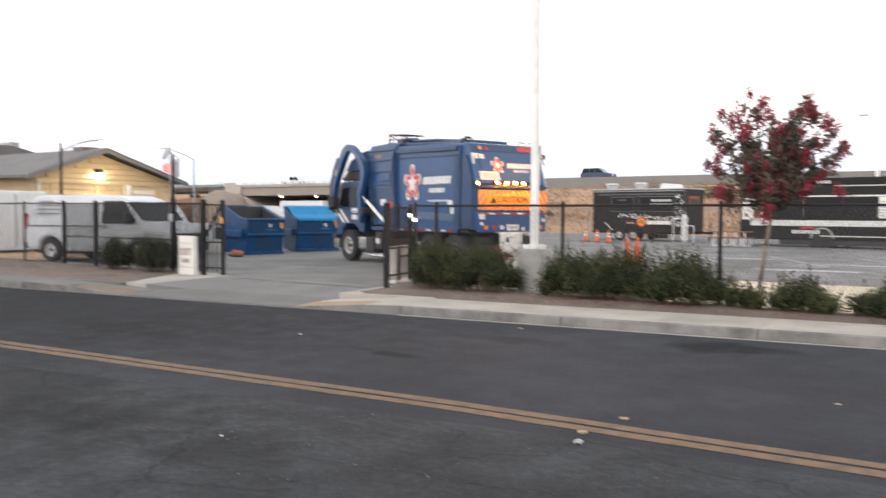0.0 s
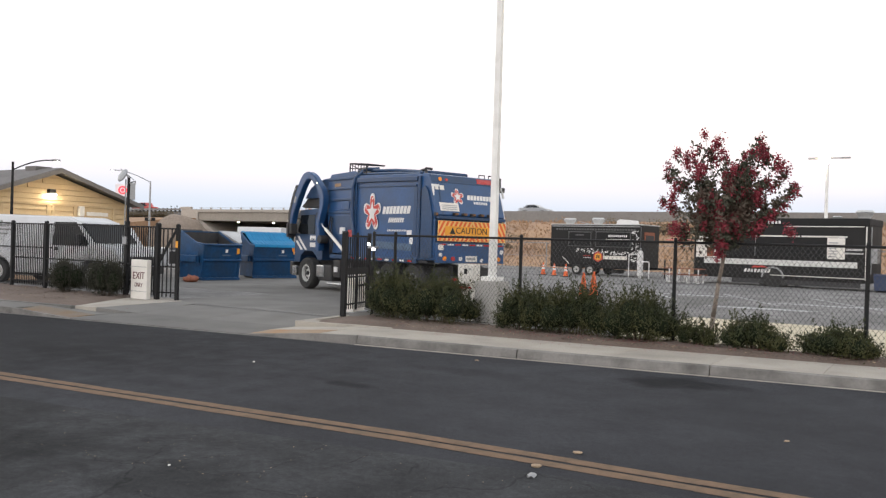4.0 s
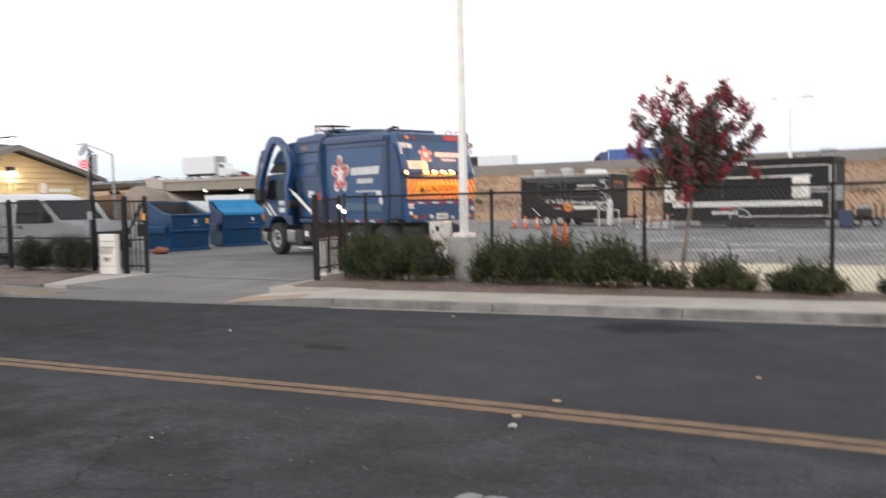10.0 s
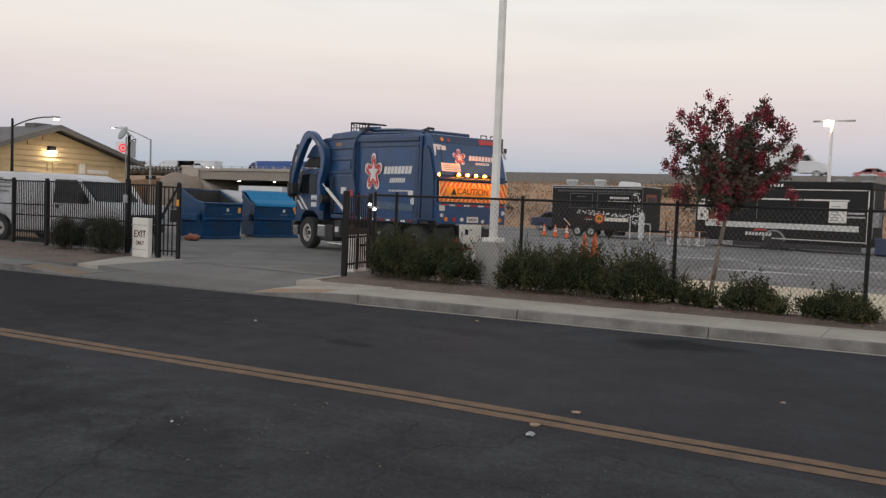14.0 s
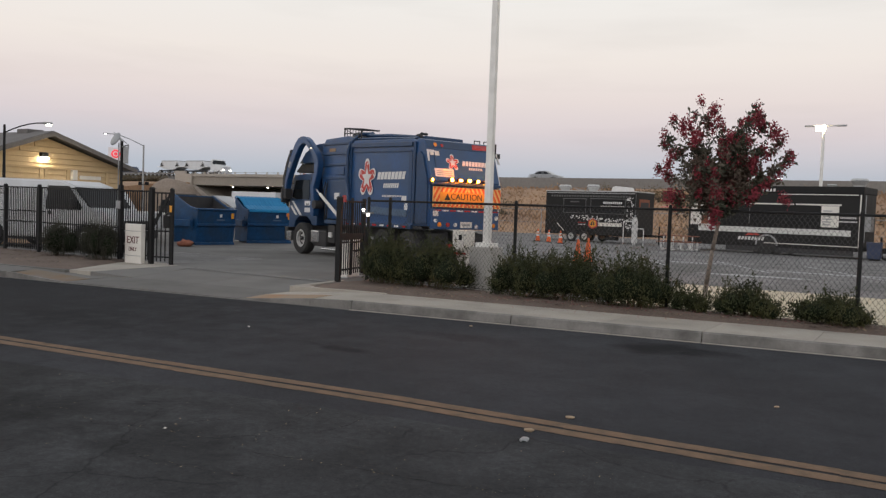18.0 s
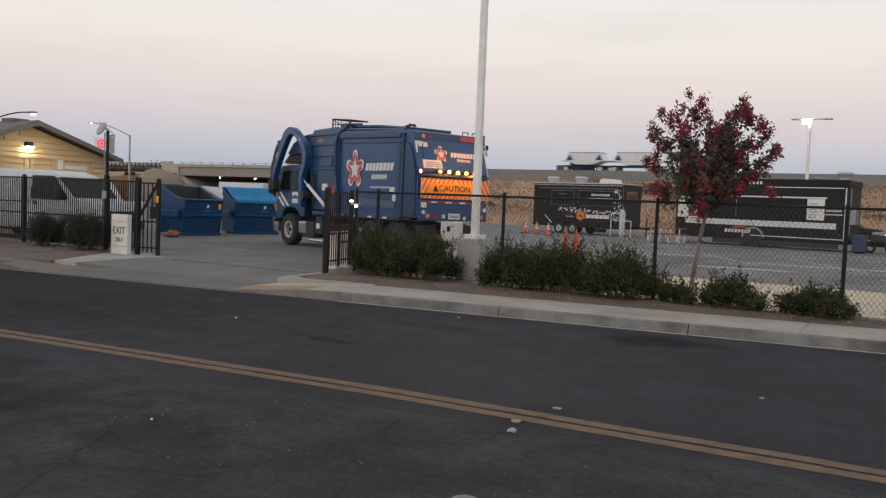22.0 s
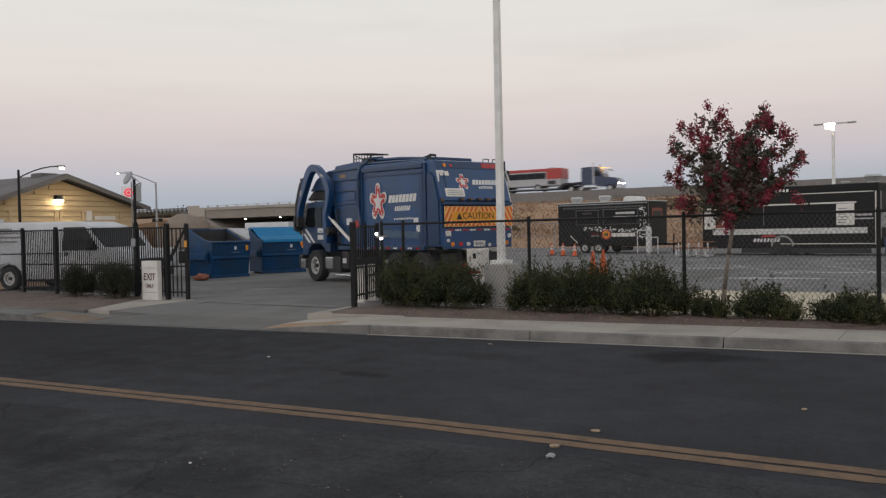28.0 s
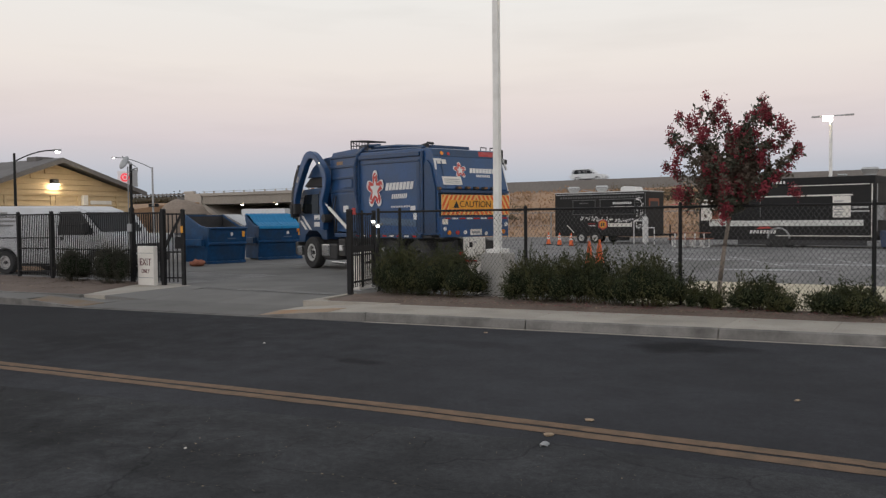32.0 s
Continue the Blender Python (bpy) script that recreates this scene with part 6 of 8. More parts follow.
# the flowering tree
def flowering_tree(x, y, z, scale, seed, label, nleaf, nbloom, tips, heads, turn=0):
    """A slim trunk, a fan of thin stems to the given tips (across, up from the fork), leaves along them and blossom heads."""
    rng = np.random.default_rng(seed)
    ob = thing("flowering_tree", pose(x, y, z, 0, 0, turn) @ Matrix.Scale(scale, 4), label, "tree")
    bm = B()
    P = [np.array(p) for p in ((0, 0, -0.03), (0.05, 0.01, 0.5), (0.13, 0.0, 1.12), (0.23, 0.01, 1.76))]
    for a, b, r0, r1 in zip(P, P[1:], (0.048, 0.041, 0.036), (0.041, 0.036, 0.03)):
        tube(bm, a, b, r0, r1, 10)
    part("trunk", bm, M_BARK, ob, smooth=True)
    fork = np.array([0.23, 0.01, 1.72])
    ends = []
    for ex, ez in tips:
        ends.append((fork + np.array([0.92 * ex - 0.10, rng.uniform(-0.35, 0.35) * (0.5 + 0.5 * abs(ex)), 0.94 * ez - 0.21]), 1.0))
    for i in range(46):
        q = rng.uniform(0, 2 * math.pi)
        r = rng.uniform(0.25, 0.85)
        ends.append((fork + np.array([r * math.cos(q) * 0.95, r * math.sin(q) * 0.85, rng.uniform(0.42, 1.65) * (1.06 - 0.45 * r)]), 0.7))
    lb = B()
    stems = []
    for e, k in ends:
        d = e - fork
        mid = fork + d * 0.45 + np.array([-0.10 * d[0], -0.1 * d[1], 0.10]) + rng.normal(size=3) * 0.04
        tube(lb, fork + rng.normal(size=3) * 0.012, mid, 0.015, 0.009, 6)
        tube(lb, mid, e, 0.009, 0.003, 5)
        stems.append((mid, e, k))
    part("limb", lb, M_BARK, ob)

    def on_stem(mid, e, s):
        return fork + (mid - fork) * s * 2 if s < 0.5 else mid + (e - mid) * (s * 2 - 1)

    lp, bp = [], []
    per = nleaf // len(stems)
    for mid, e, k in stems:
        twigs = [(rng.uniform(0.28, 0.98), rng.normal(size=3) * 0.135) for _ in range(11)]
        for i in range(int(per * (0.75 + 0.5 * rng.uniform()))):
            s0, off = twigs[rng.integers(11)]
            t = rng.uniform(0, 1)
            wide = 1.15 - 0.75 * s0
            lp.append(on_stem(mid, e, min(1.0, s0 + 0.06 * t)) + off * t * wide * 1.5 + rng.normal(size=3) * 0.026)
    crown_ob = new("crown", leaf_mesh("crown", lp, 0.078, rng, M_LEAF, up=0.15, aspect=0.52))
    crown_ob.parent = ob
    spots = [(e, 0.8 * rng.uniform(0.5, 1.3)) for _, e, k in stems if k == 1.0 or rng.uniform() < 0.35]
    spots += [(on_stem(mid, e, 0.82) + rng.normal(size=3) * 0.05, 0.7) for mid, e, k in stems[::2]]
    spots += [(fork + np.array([ex - 0.02, rng.uniform(-0.45, -0.2), ez - 0.10]), w) for ex, ez, w in heads]
    total = sum(w for _, w in spots)
    for e, w in spots:
        axis = rng.normal(size=3) * 0.35 + np.array([0, 0, 1.0])
        axis /= np.linalg.norm(axis)
        ln = 0.09 * (0.7 + 0.5 * w)
        for _ in range(int(nbloom * w / total)):
            bp.append(e + axis * rng.uniform(-1.0, 0.9) * ln + rng.normal(size=3) * 0.036 * (0.7 + 0.4 * w))
    bl = new("blossom", leaf_mesh("blossom", bp, 0.034, rng, M_BLOOM, up=0.2, aspect=0.9))
    bl.parent = ob
    bl["label"] = "crimson blossom clusters"
    return ob


TIPS = [(-0.38, 2.41), (-0.52, 2.15), (-0.16, 2.25), (0.05, 1.98), (-0.86, 2.04), (-1.13, 1.82), (-0.97, 1.61), (-0.60, 1.98), (0.64, 2.29), (0.54, 1.98), (0.84, 1.88), (1.02, 1.82), (1.18, 1.61), (1.31, 1.34), (1.13, 1.02), (1.23, 1.18), (-1.27, 1.13), (-1.07, 1.02), (-0.97, 0.59), (-0.84, 0.40), (0.97, 0.86), (0.75, 0.59), (0.30, 1.75), (-0.30, 1.72), (0.45, 1.6), (-0.75, 1.45), (0.85, 1.45), (0.66, 2.1), (-0.45, 1.5)]
HEADS = [(-0.05, 0.05, 1.6), (0.02, 0.20, 1.0), (0.24, 0.50, 1.5), (0.52, 0.42, 1.3), (1.12, 0.42, 1.0), (-0.75, 0.42, 1.2), (-0.38, 1.45, 1.3), (-0.10, 1.95, 1.3), (0.64, 1.75, 1.5), (-0.86, 1.02, 1.2), (-0.12, 0.75, 1.2), (0.60, 1.0, 1.2), (-0.6, 1.7, 1.2), (0.95, 1.5, 1.1), (0.1, 1.3, 1.2)]
flowering_tree(-3.36, 14.0, 0.17, 0.935, 7, "young crape myrtle with crimson blossom and slim leaning trunk", 16500, 13500, TIPS, HEADS)
flowering_tree(-29.5, 12.2, 0.15, 1.1, 9, "young crape myrtle with crimson blossom beside the van", 4000, 3600, TIPS, HEADS, 130)
flowering_tree(7.4, 14.1, 0.17, 1.0, 11, "young crape myrtle with crimson blossom near the fence", 3000, 3000, TIPS, HEADS, 70)

# ---- road litter ----
for k, (x, y, s, mt, lab) in enumerate(((-2.58, 6.42, 0.042, M_STONE, "pale broken stone lying on the asphalt"), (-2.68, 5.82, 0.045, M_STONE, "pale broken stone lying on the asphalt"), (-2.59, 5.55, 0.05, M_STEEL, "grey flattened piece of debris on the asphalt"),
                                      (-4.89, 4.14, 0.016, M_SIGN, "small white scrap on the asphalt"), (-8.15, 8.31, 0.022, M_SIGN, "small white scrap on the asphalt"), (-5.92, 10.65, 0.03, M_STONE, "small pale scrap on the asphalt"), (-1.21, 8.05, 0.03, M_STONE, "small pale scrap on the asphalt"))):
    bm = B()
    bmesh.ops.create_icosphere(bm, subdivisions=2, radius=1.0)
    for v in bm.verts:
        v.co = Vector((v.co.x * s, v.co.y * s * 0.7, v.co.z * s * 0.32)) * (1 + 0.35 * noise.noise(v.co * 2 + Vector((k * 3, 0, 0))))
    solo("stone" if k < 3 else "litter_scrap", bm, mt, lab, "debris", pose(x, y, s * 0.2, 0, 0, 40 * k))


# ---- van ----
def van(m, label):
    v = thing("cargo_van", m, label, "van")
    # x forward from the rear axle, y to the left (the near side lies at y = -1)
    side = [(-0.93, 0.42), (-0.95, 0.9), (-0.86, 1.75), (-0.70, 2.02), (-0.3, 2.10), (2.4, 2.07), (2.85, 1.92), (3.42, 1.28), (4.10, 1.12), (4.25, 0.95), (4.28, 0.45)]
    rear_arch = [(0.46, 0.34), (0.40, 0.60), (0.22, 0.76), (0.0, 0.81), (-0.22, 0.76), (-0.40, 0.60), (-0.46, 0.36)]
    front_arch = [(3.76, 0.34), (3.70, 0.60), (3.52, 0.76), (3.30, 0.81), (3.08, 0.76), (2.90, 0.60), (2.84, 0.34)]
    outline = side + front_arch + rear_arch
    bm = B()
    prism(bm, outline, "y", -0.98, 0.98)
    for q in bm.verts:
        if q.co.z > 1.3:
            q.co.y *= 1 - 0.13 * (q.co.z - 1.3) / 0.8
    bmesh.ops.bevel(bm, geom=[e for e in bm.edges if e.is_manifold and e.calc_face_angle(0) > 0.9], offset=0.05, segments=3, affect="EDGES")
    bd = part("body", bm, M_VANWHITE, v)

    def on_side(pts, name, mt, lift=0.0, lab="", parent=None):
        for s in (-1, 1):
            bm = B()
            lo = []
            for x, z in pts:
                yy = 0.985 * (1 - 0.13 * max(0, z - 1.3) / 0.8) + 0.006 + lift
                lo.append(bm.verts.new((x, s * yy, z)))
            bm.faces.new(lo)
            part(name, bm, mt, parent or bd, lab)
    on_side([(1.98, 1.20), (1.98, 1.90), (2.72, 1.90), (3.24, 1.28), (3.2, 1.20)], "door_window", M_GLASS, 0.004, "dark front door window")
    on_side([(-0.86, 1.10), (2.0, 1.10), (2.0, 1.135), (-0.86, 1.135)], "side_trim", M_CHASSIS, 0.004, "black rubbing strip")
    for x in (0.52, 1.95):
        on_side([(x, 0.45), (x + 0.012, 0.45), (x + 0.012, 1.9), (x, 1.9)], "door_seam", M_CHASSIS, 0.003)
    on_side([(1.72, 1.05), (1.86, 1.05), (1.86, 1.15), (1.72, 1.15)], "door_handle", M_CHASSIS, 0.01)
    on_side([(2.05, 1.05), (2.19, 1.05), (2.19, 1.15), (2.05, 1.15)], "door_handle", M_CHASSIS, 0.01)
    for k, (z, a, b) in enumerate(((1.88, -0.45, 0.1), (1.76, -0.5, 0.5), (1.63, -0.5, 0.5), (1.50, -0.5, 0.35))):
        bars(bd, pose((a + b) / 2, -0.985 * (1 - 0.13 * max(0, z - 1.3) / 0.8) - 0.008, z, 90, 0, 0), b - a, 0.055, M_BARRIER, 6 + 2 * k, gap=0.22)
    bm = B()
    prism(bm, [(2.90, 1.84), (2.93, 1.86), (3.44, 1.30), (3.40, 1.28)], "y", -0.92, 0.92)
    for q in bm.verts:
        q.co.x += 0.012
        q.co.z += 0.012
    part("windscreen", bm, M_GLASS, bd, "dark windscreen")
    part("grille", box(B(), 4.24, 4.30, -0.6, 0.6, 0.66, 0.92, 0.02), M_CHASSIS, bd)
    part("front_bumper", box(B(), 4.2, 4.40, -0.96, 0.96, 0.38, 0.62, 0.04), M_CHASSIS, v)
    part("rear_bumper", box(B(), -1.08, -0.9, -0.95, 0.95, 0.40, 0.58, 0.03), M_CHASSIS, v)
    for s in (-1, 1):
        part("headlamp", box(B(), 4.22, 4.31, s * 0.62, s * 0.9, 0.70, 0.92, 0.02), M_DECALW, bd)
        part("mirror", box(B(), 2.95, 3.07, s * 1.02, s * 1.22, 1.28, 1.55, 0.03), M_CHASSIS, bd)
        part("tail_lamp", box(B(), -0.97, -0.93, s * 0.82, s * 0.95, 1.0, 1.5, 0.01), M_TAILRED, bd)
        for x in (0, 3.3):
            wheel(v, x, s * 0.86, 0.36, 0.36, 0.24, 0.22, hub_out=s)
    part("underbody", box(B(), -0.8, 4.1, -0.8, 0.8, 0.26, 0.5, 0.02), M_CHASSIS, v)
    return v


HV = math.degrees(math.atan2(0.82, 3.17))
vd = Vector((3.17, 0.82, 0)).normalized()
van_at = Vector((-24.84, 14.29, 0.15)) + Vector((-vd.y, vd.x, 0)) * 0.9
van(pose(*van_at, 0, 0, HV) @ Matrix.Diagonal((1.045, 1, 1, 1)), "white cargo van with black trim parked behind the fence")


# ---- dumpsters ----
def dumpster(m, label, lid, L_):
    """Front edge along y from 0 to L_ at x = 0, x grows to the back; the rim rises to the back."""
    d = thing("dumpster", m, label, "dumpster", "blue dumpsters")
    D_, ZF, ZB = 1.42, 1.30, 1.80
    sec = [(0.06, 0.06), (-0.04, 0.72), (-0.10, ZF), (0.42, ZF + 0.08), (D_, ZB), (D_, 0.06)]
    bm = B()
    prism(bm, sec, "y", 0.0, 0.035)
    prism(bm, sec, "y", L_ - 0.035, L_)
    for (xa, za), (xb, zb) in (((0.06, 0.06), (-0.04, 0.72)), ((-0.04, 0.72), (-0.10, ZF)), ((D_, ZB), (D_, 0.06)), ((D_, 0.06), (0.06, 0.06))):
        dx, dz = xb - xa, zb - za
        ln = math.hypot(dx, dz)
        nx, nz = dz / ln * 0.035, -dx / ln * 0.035
        prism(bm, [(xa, za), (xb, zb), (xb + nx, zb + nz), (xa + nx, za + nz)], "y", 0.035, L_ - 0.035)
    tub = part("tub", bm, M_DUMP, d)
    part("rim_rail", pipe(B(), [(-0.11, 0, ZF), (-0.11, L_, ZF)], 0.045, 10), M_DUMP, tub)
    for y in (0.0, L_):
        part("rim_rail", pipe(B(), [(-0.10, y, ZF), (0.42, y, ZF + 0.08), (D_, y, ZB)], 0.035, 8), M_DUMP, tub)
    part("mid_ridge", prism(B(), [(-0.03, 0.66), (-0.11, 0.71), (-0.11, 0.76), (-0.045, 0.80)], "y", 0.0, L_, 0.006), M_DUMP, tub)
    part("foot_rail", box(B(), -0.02, 0.08, 0.0, L_, 0.0, 0.10, 0.012), M_DUMP, tub)
    for y in (0.04, L_ - 0.12):
        part("corner_post", prism(B(), [(0.05, 0.08), (-0.06, 0.72), (-0.125, ZF - 0.04), (-0.09, ZF - 0.04), (-0.03, 0.72), (0.08, 0.08)], "y", y, y + 0.08, 0.004), M_DUMP, tub)
    for y0, y1 in ((-0.16, 0.0), (L_, L_ + 0.16)):
        part("fork_sleeve", box(B(), 0.15, 1.35, y0, y1, 0.66, 0.90, 0.02), M_DUMP, tub)
        part("sleeve_plate", prism(B(), [(0.1, 0.5), (0.1, 1.05), (0.35, 0.9), (0.35, 0.66)], "y", y0 * 0.4 + y1 * 0.6, y0 * 0.5 + y1 * 0.5), M_DUMP, tub)
    for y in (0.15, L_ - 0.3):
        part("skid", box(B(), 0.1, D_ - 0.1, y, y + 0.15, 0.0, 0.07, 0.01), M_CHASSIS, tub)
    part("sticker", prism(B(), [(-0.108, 0.98), (-0.118, 1.18), (-0.112, 1.18), (-0.102, 0.98)], "y", 0.10, 0.22), M_CAUTION, tub, "small yellow sticker")
    part("sticker", prism(B(), [(-0.106, 1.02), (-0.116, 1.14), (-0.110, 1.14), (-0.100, 1.02)], "y", 0.62, 0.72), M_DECALW, tub, "small white sticker")
    part("sticker_bar", prism(B(), [(-0.100, 0.90), (-0.104, 0.95), (-0.098, 0.95), (-0.094, 0.90)], "y", 0.5, 0.85), M_SKIRT, tub)
    if lid:
        top = [(-0.17, ZF - 0.02), (-0.15, ZF + 0.05), (0.40, ZF + 0.20), (1.0, ZB + 0.02), (D_ + 0.04, ZB + 0.06)]
        outline = top + [(x, z - 0.035) for x, z in top[::-1]]
        for half in (0, 1):
            lo, hi = half * L_ / 2 + 0.01, (half + 1) * L_ / 2 - 0.01
            lid_ob = part("lid", prism(B(), outline, "y", lo, hi), M_TEAL, d, "teal ribbed plastic lid, closed")
            n = 6
            rib = mesh_of("lid_rib", prism(B(), [(x, z + 0.018) for x, z in top] + [(x, z - 0.004) for x, z in top[::-1]], "y", 0, 0.4 * (hi - lo) / n), M_TEAL)
            for i in range(n):
                piece("lid_rib", rib, lid_ob, pose(0, lo + (hi - lo) * (i + 0.3) / n, 0))
    else:
        part("lid", quad(B(), [(D_ - 0.03, -0.02, ZB + 0.04), (D_ - 0.06, -0.88, ZB + 0.02), (0.20, -0.22, ZF + 0.14), (0.12, -0.03, ZF + 0.09)], 0.03), M_GREYPAINT, d, "pale grey plastic lid flap hanging over the side")
        part("lid_back", prism(B(), [(D_, ZB), (D_ + 0.06, ZB + 0.05), (D_ + 0.16, 0.7), (D_ + 0.12, 0.7)], "y", 0.7, L_ - 0.05), M_CHASSIS, d, "dark lid hanging at the back")
        # thin black plates added to darken the hollow of the open tub
        part("grimy_lining", box(B(), D_ - 0.05, D_ - 0.037, 0.04, L_ - 0.04, 0.1, ZB - 0.05), M_CHASSIS, tub, "added black plate that darkens the inside")
        for y in (0.037, L_ - 0.045):
            part("grimy_lining", prism(B(), [(0.08, 0.12), (-0.03, ZF - 0.06), (0.42, ZF + 0.03), (D_ - 0.06, ZB - 0.06), (D_ - 0.06, 0.12)], "y", y, y + 0.008), M_CHASSIS, tub, "added black plate that darkens the inside")
        bm = B()
        bmesh.ops.create_icosphere(bm, subdivisions=3, radius=1.0)
        for q in bm.verts:
            q.co = Vector((0.78 + q.co.x * 0.66, L_ / 2 + q.co.y * (L_ / 2 - 0.1), 1.0 + max(-0.4, q.co.z) * 0.22)) + Vector((0, 0, 0.12 * noise.noise(q.co * 4)))
        part("refuse", bm, M_CHASSIS, d, "dark bagged refuse")
        for k in range(5):
            part("refuse_scrap", box(B(), 0.25 + 0.14 * k, 0.37 + 0.14 * k, 0.3 + 0.27 * k % 1.2, 0.42 + 0.27 * k % 1.2, 1.12, 1.22 + 0.03 * (k % 3), 0.02), M_SIGN if k % 2 else M_TIMBER, d, "scrap of refuse")
    return d


def dump_pose(right, left):
    """The front edge from its two ends on the ground."""
    v = Vector(left) - Vector(right)
    return pose(right[0], right[1], 0.155, 0, 0, math.degrees(math.atan2(v.y, v.x)) - 90)


D1, D2 = ((-22.73, 22.28), (-22.97, 20.65)), ((-22.76, 25.50), (-23.54, 23.78))
dumpster(dump_pose(*D1), "open blue steel dumpster with a pale flap, scuffed", False, (Vector(D1[0]) - Vector(D1[1])).length)
dumpster(dump_pose(*D2), "blue steel dumpster with a closed teal plastic lid", True, (Vector(D2[0]) - Vector(D2[1])).length)


# ---- food trailers in the yard ----
def small_wheel(parent, x, y, z, r, s):
    return wheel(parent, x, y, z, r, 0.2, r * 0.62, hub_out=s)


def vent_cap(parent, x, y, z, r, h):
    """A round roof exhaust: a narrow neck, a wide bowl and a flat cap."""
    c = part("roof_vent", tube(B(), (x, y, z), (x, y, z + h * 0.35), r * 0.7, r * 0.75, 16), M_GALV, parent, "round metal roof vent")
    part("vent_bowl", tube(B(), (x, y, z + h * 0.35), (x, y, z + h * 0.75), r * 0.8, r * 1.1, 18), M_GALV, c)
    part("vent_cap", tube(B(), (x, y, z + h * 0.78), (x, y, z + h), r * 1.15, r * 0.9, 18), M_GALV, c)
    part("vent_band", tube(B(), (x, y, z + h * 0.74), (x, y, z + h * 0.79), r * 1.0, r * 1.0, 18), M_CHASSIS, c)
    return c


# local: x along the side from its end nearest the truck, y = 0 the serving side, y to the back, z up
t1 = thing("food_trailer", pose(-21.58, 48.0, 0.15, 0, 0, -8) @ Matrix.Diagonal((1.06, 1, 1, 1)), "black food trailer with pale lettering and steel roof vents", "food trailer", "food trailers")
b1 = part("body", box(B(), 0, 5.9, 0, 2.4, 0.42, 3.08, 0.06), M_BLACKPAINT, t1)
part("roof_edge", box(B(), -0.02, 5.92, -0.03, 2.43, 3.08, 3.14, 0.02), M_GALV, b1)
part("awning_rail", box(B(), 0.1, 5.8, -0.06, 0.0, 2.96, 3.02, 0.01), M_STEEL, b1)
for a, b, z0, z1 in ((1.25, 2.75, 1.75, 2.6), (3.05, 5.25, 1.75, 2.62)):
    for p in ((a, b, z0, z0 + 0.03), (a, a + 0.03, z0, z1), (b - 0.03, b, z0, z1)):
        part("hatch_trim", box(B(), p[0], p[1], -0.038, -0.028, p[2], p[3], 0.0), M_DULL, b1)
part("corner_trim", box(B(), 5.84, 5.88, -0.01, 0.0, 0.5, 3.0), M_DULL, b1)
part("service_hatch", box(B(), 1.25, 2.75, -0.03, 0.01, 1.75, 2.6, 0.01), M_BLACK, b1, "closed serving hatch")
part("service_hatch", box(B(), 3.05, 5.25, -0.03, 0.01, 1.75, 2.62, 0.01), M_BLACK, b1, "closed serving hatch")
for a, b, z in ((1.2, 2.8, 2.62), (3.0, 5.3, 2.64)):
    part("hatch_trim", box(B(), a, b, -0.04, 0.0, z, z + 0.04, 0.0), M_DULL, b1)
bars(b1, face_y(2.0, -0.034, 2.45), 0.6, 0.08, M_DULL, 6)
bars(b1, face_y(4.45, -0.034, 2.42), 1.2, 0.13, M_DECALW, 10)
bars(b1, face_y(4.45, -0.034, 2.2), 1.5, 0.06, M_SIGN, 14)
bars(b1, face_y(2.95, -0.002, 2.80), 5.2, 0.11, M_DULL, 30, gap=0.35)
rngt = random.Random(12)
for k in range(120):
    x = 1.7 + 3.7 * rngt.random()
    z = 1.35 + 0.28 * rngt.random() - 0.05 * (x - 1.7)
    part("mural_mark", box(B(), x, x + rngt.uniform(0.03, 0.10), -0.004, 0.0, z, z + rngt.uniform(0.02, 0.09)), M_DECALW, b1)
for k in range(70):
    x = 5.25 + 0.45 * rngt.random()
    z = 0.8 + 1.9 * rngt.random()
    part("mural_mark", box(B(), x, x + rngt.uniform(0.02, 0.08), -0.004, 0.0, z, z + rngt.uniform(0.03, 0.12)), M_DECALW, b1)
badge = part("mural_badge", prism(B(), [(3.22 + 0.33 * math.cos(q * math.pi / 3 + 0.5), 1.14 + 0.33 * math.sin(q * math.pi / 3 + 0.5)) for q in range(6)], "y", -0.008, -0.001), M_DECALR, b1, "red hexagonal badge")
part("badge_core", prism(B(), [(3.22 + 0.24 * math.cos(q * math.pi / 3 + 0.5), 1.14 + 0.24 * math.sin(q * math.pi / 3 + 0.5)) for q in range(6)], "y", -0.014, -0.009), M_CAUTION, badge, "yellow centre")
bars(badge, face_y(3.22, -0.016, 1.14), 0.26, 0.2, M_INK, 2)
bars(b1, face_y(2.5, -0.004, 1.18), 0.5, 0.05, M_TAILRED, 5)
bars(b1, face_y(2.5, -0.004, 1.06), 0.5, 0.05, M_DECALW, 5)
part("menu_strip", box(B(), 3.55, 5.05, -0.005, 0.0, 1.0, 1.22), M_SIGN, b1, "grey decorated strip")
part("end_window", box(B(), 5.90, 5.93, 0.35, 1.7, 2.12, 2.68, 0.01), M_TIMBER, b1, "brown framed window")
part("end_window_pane", box(B(), 5.93, 5.94, 0.5, 1.55, 2.2, 2.5, 0.0), M_CHASSIS, b1)
for x in (1.87, 2.75):
    small_wheel(t1, x, -0.02, 0.32, 0.32, -1)
    small_wheel(t1, x, 2.28, 0.32, 0.32, 1)
part("wheel_fender", box(B(), 1.42, 3.20, -0.05, 0.1, 0.66, 0.74, 0.02), M_BLACK, t1)
part("tow_bar", prism(B(), [(0.88, 1.06), (0.91, 1.10), (1.36, 0.66), (1.33, 0.62)], "y", -0.09, -0.05), M_SIGN, t1, "pale bar propped at an angle")
part("spare_tyre", ring(B(), (4.25, 0.5, 0.28), (0, 0, 1), 0.38, 0.2, 0.22, 20), M_RUBBER, t1)
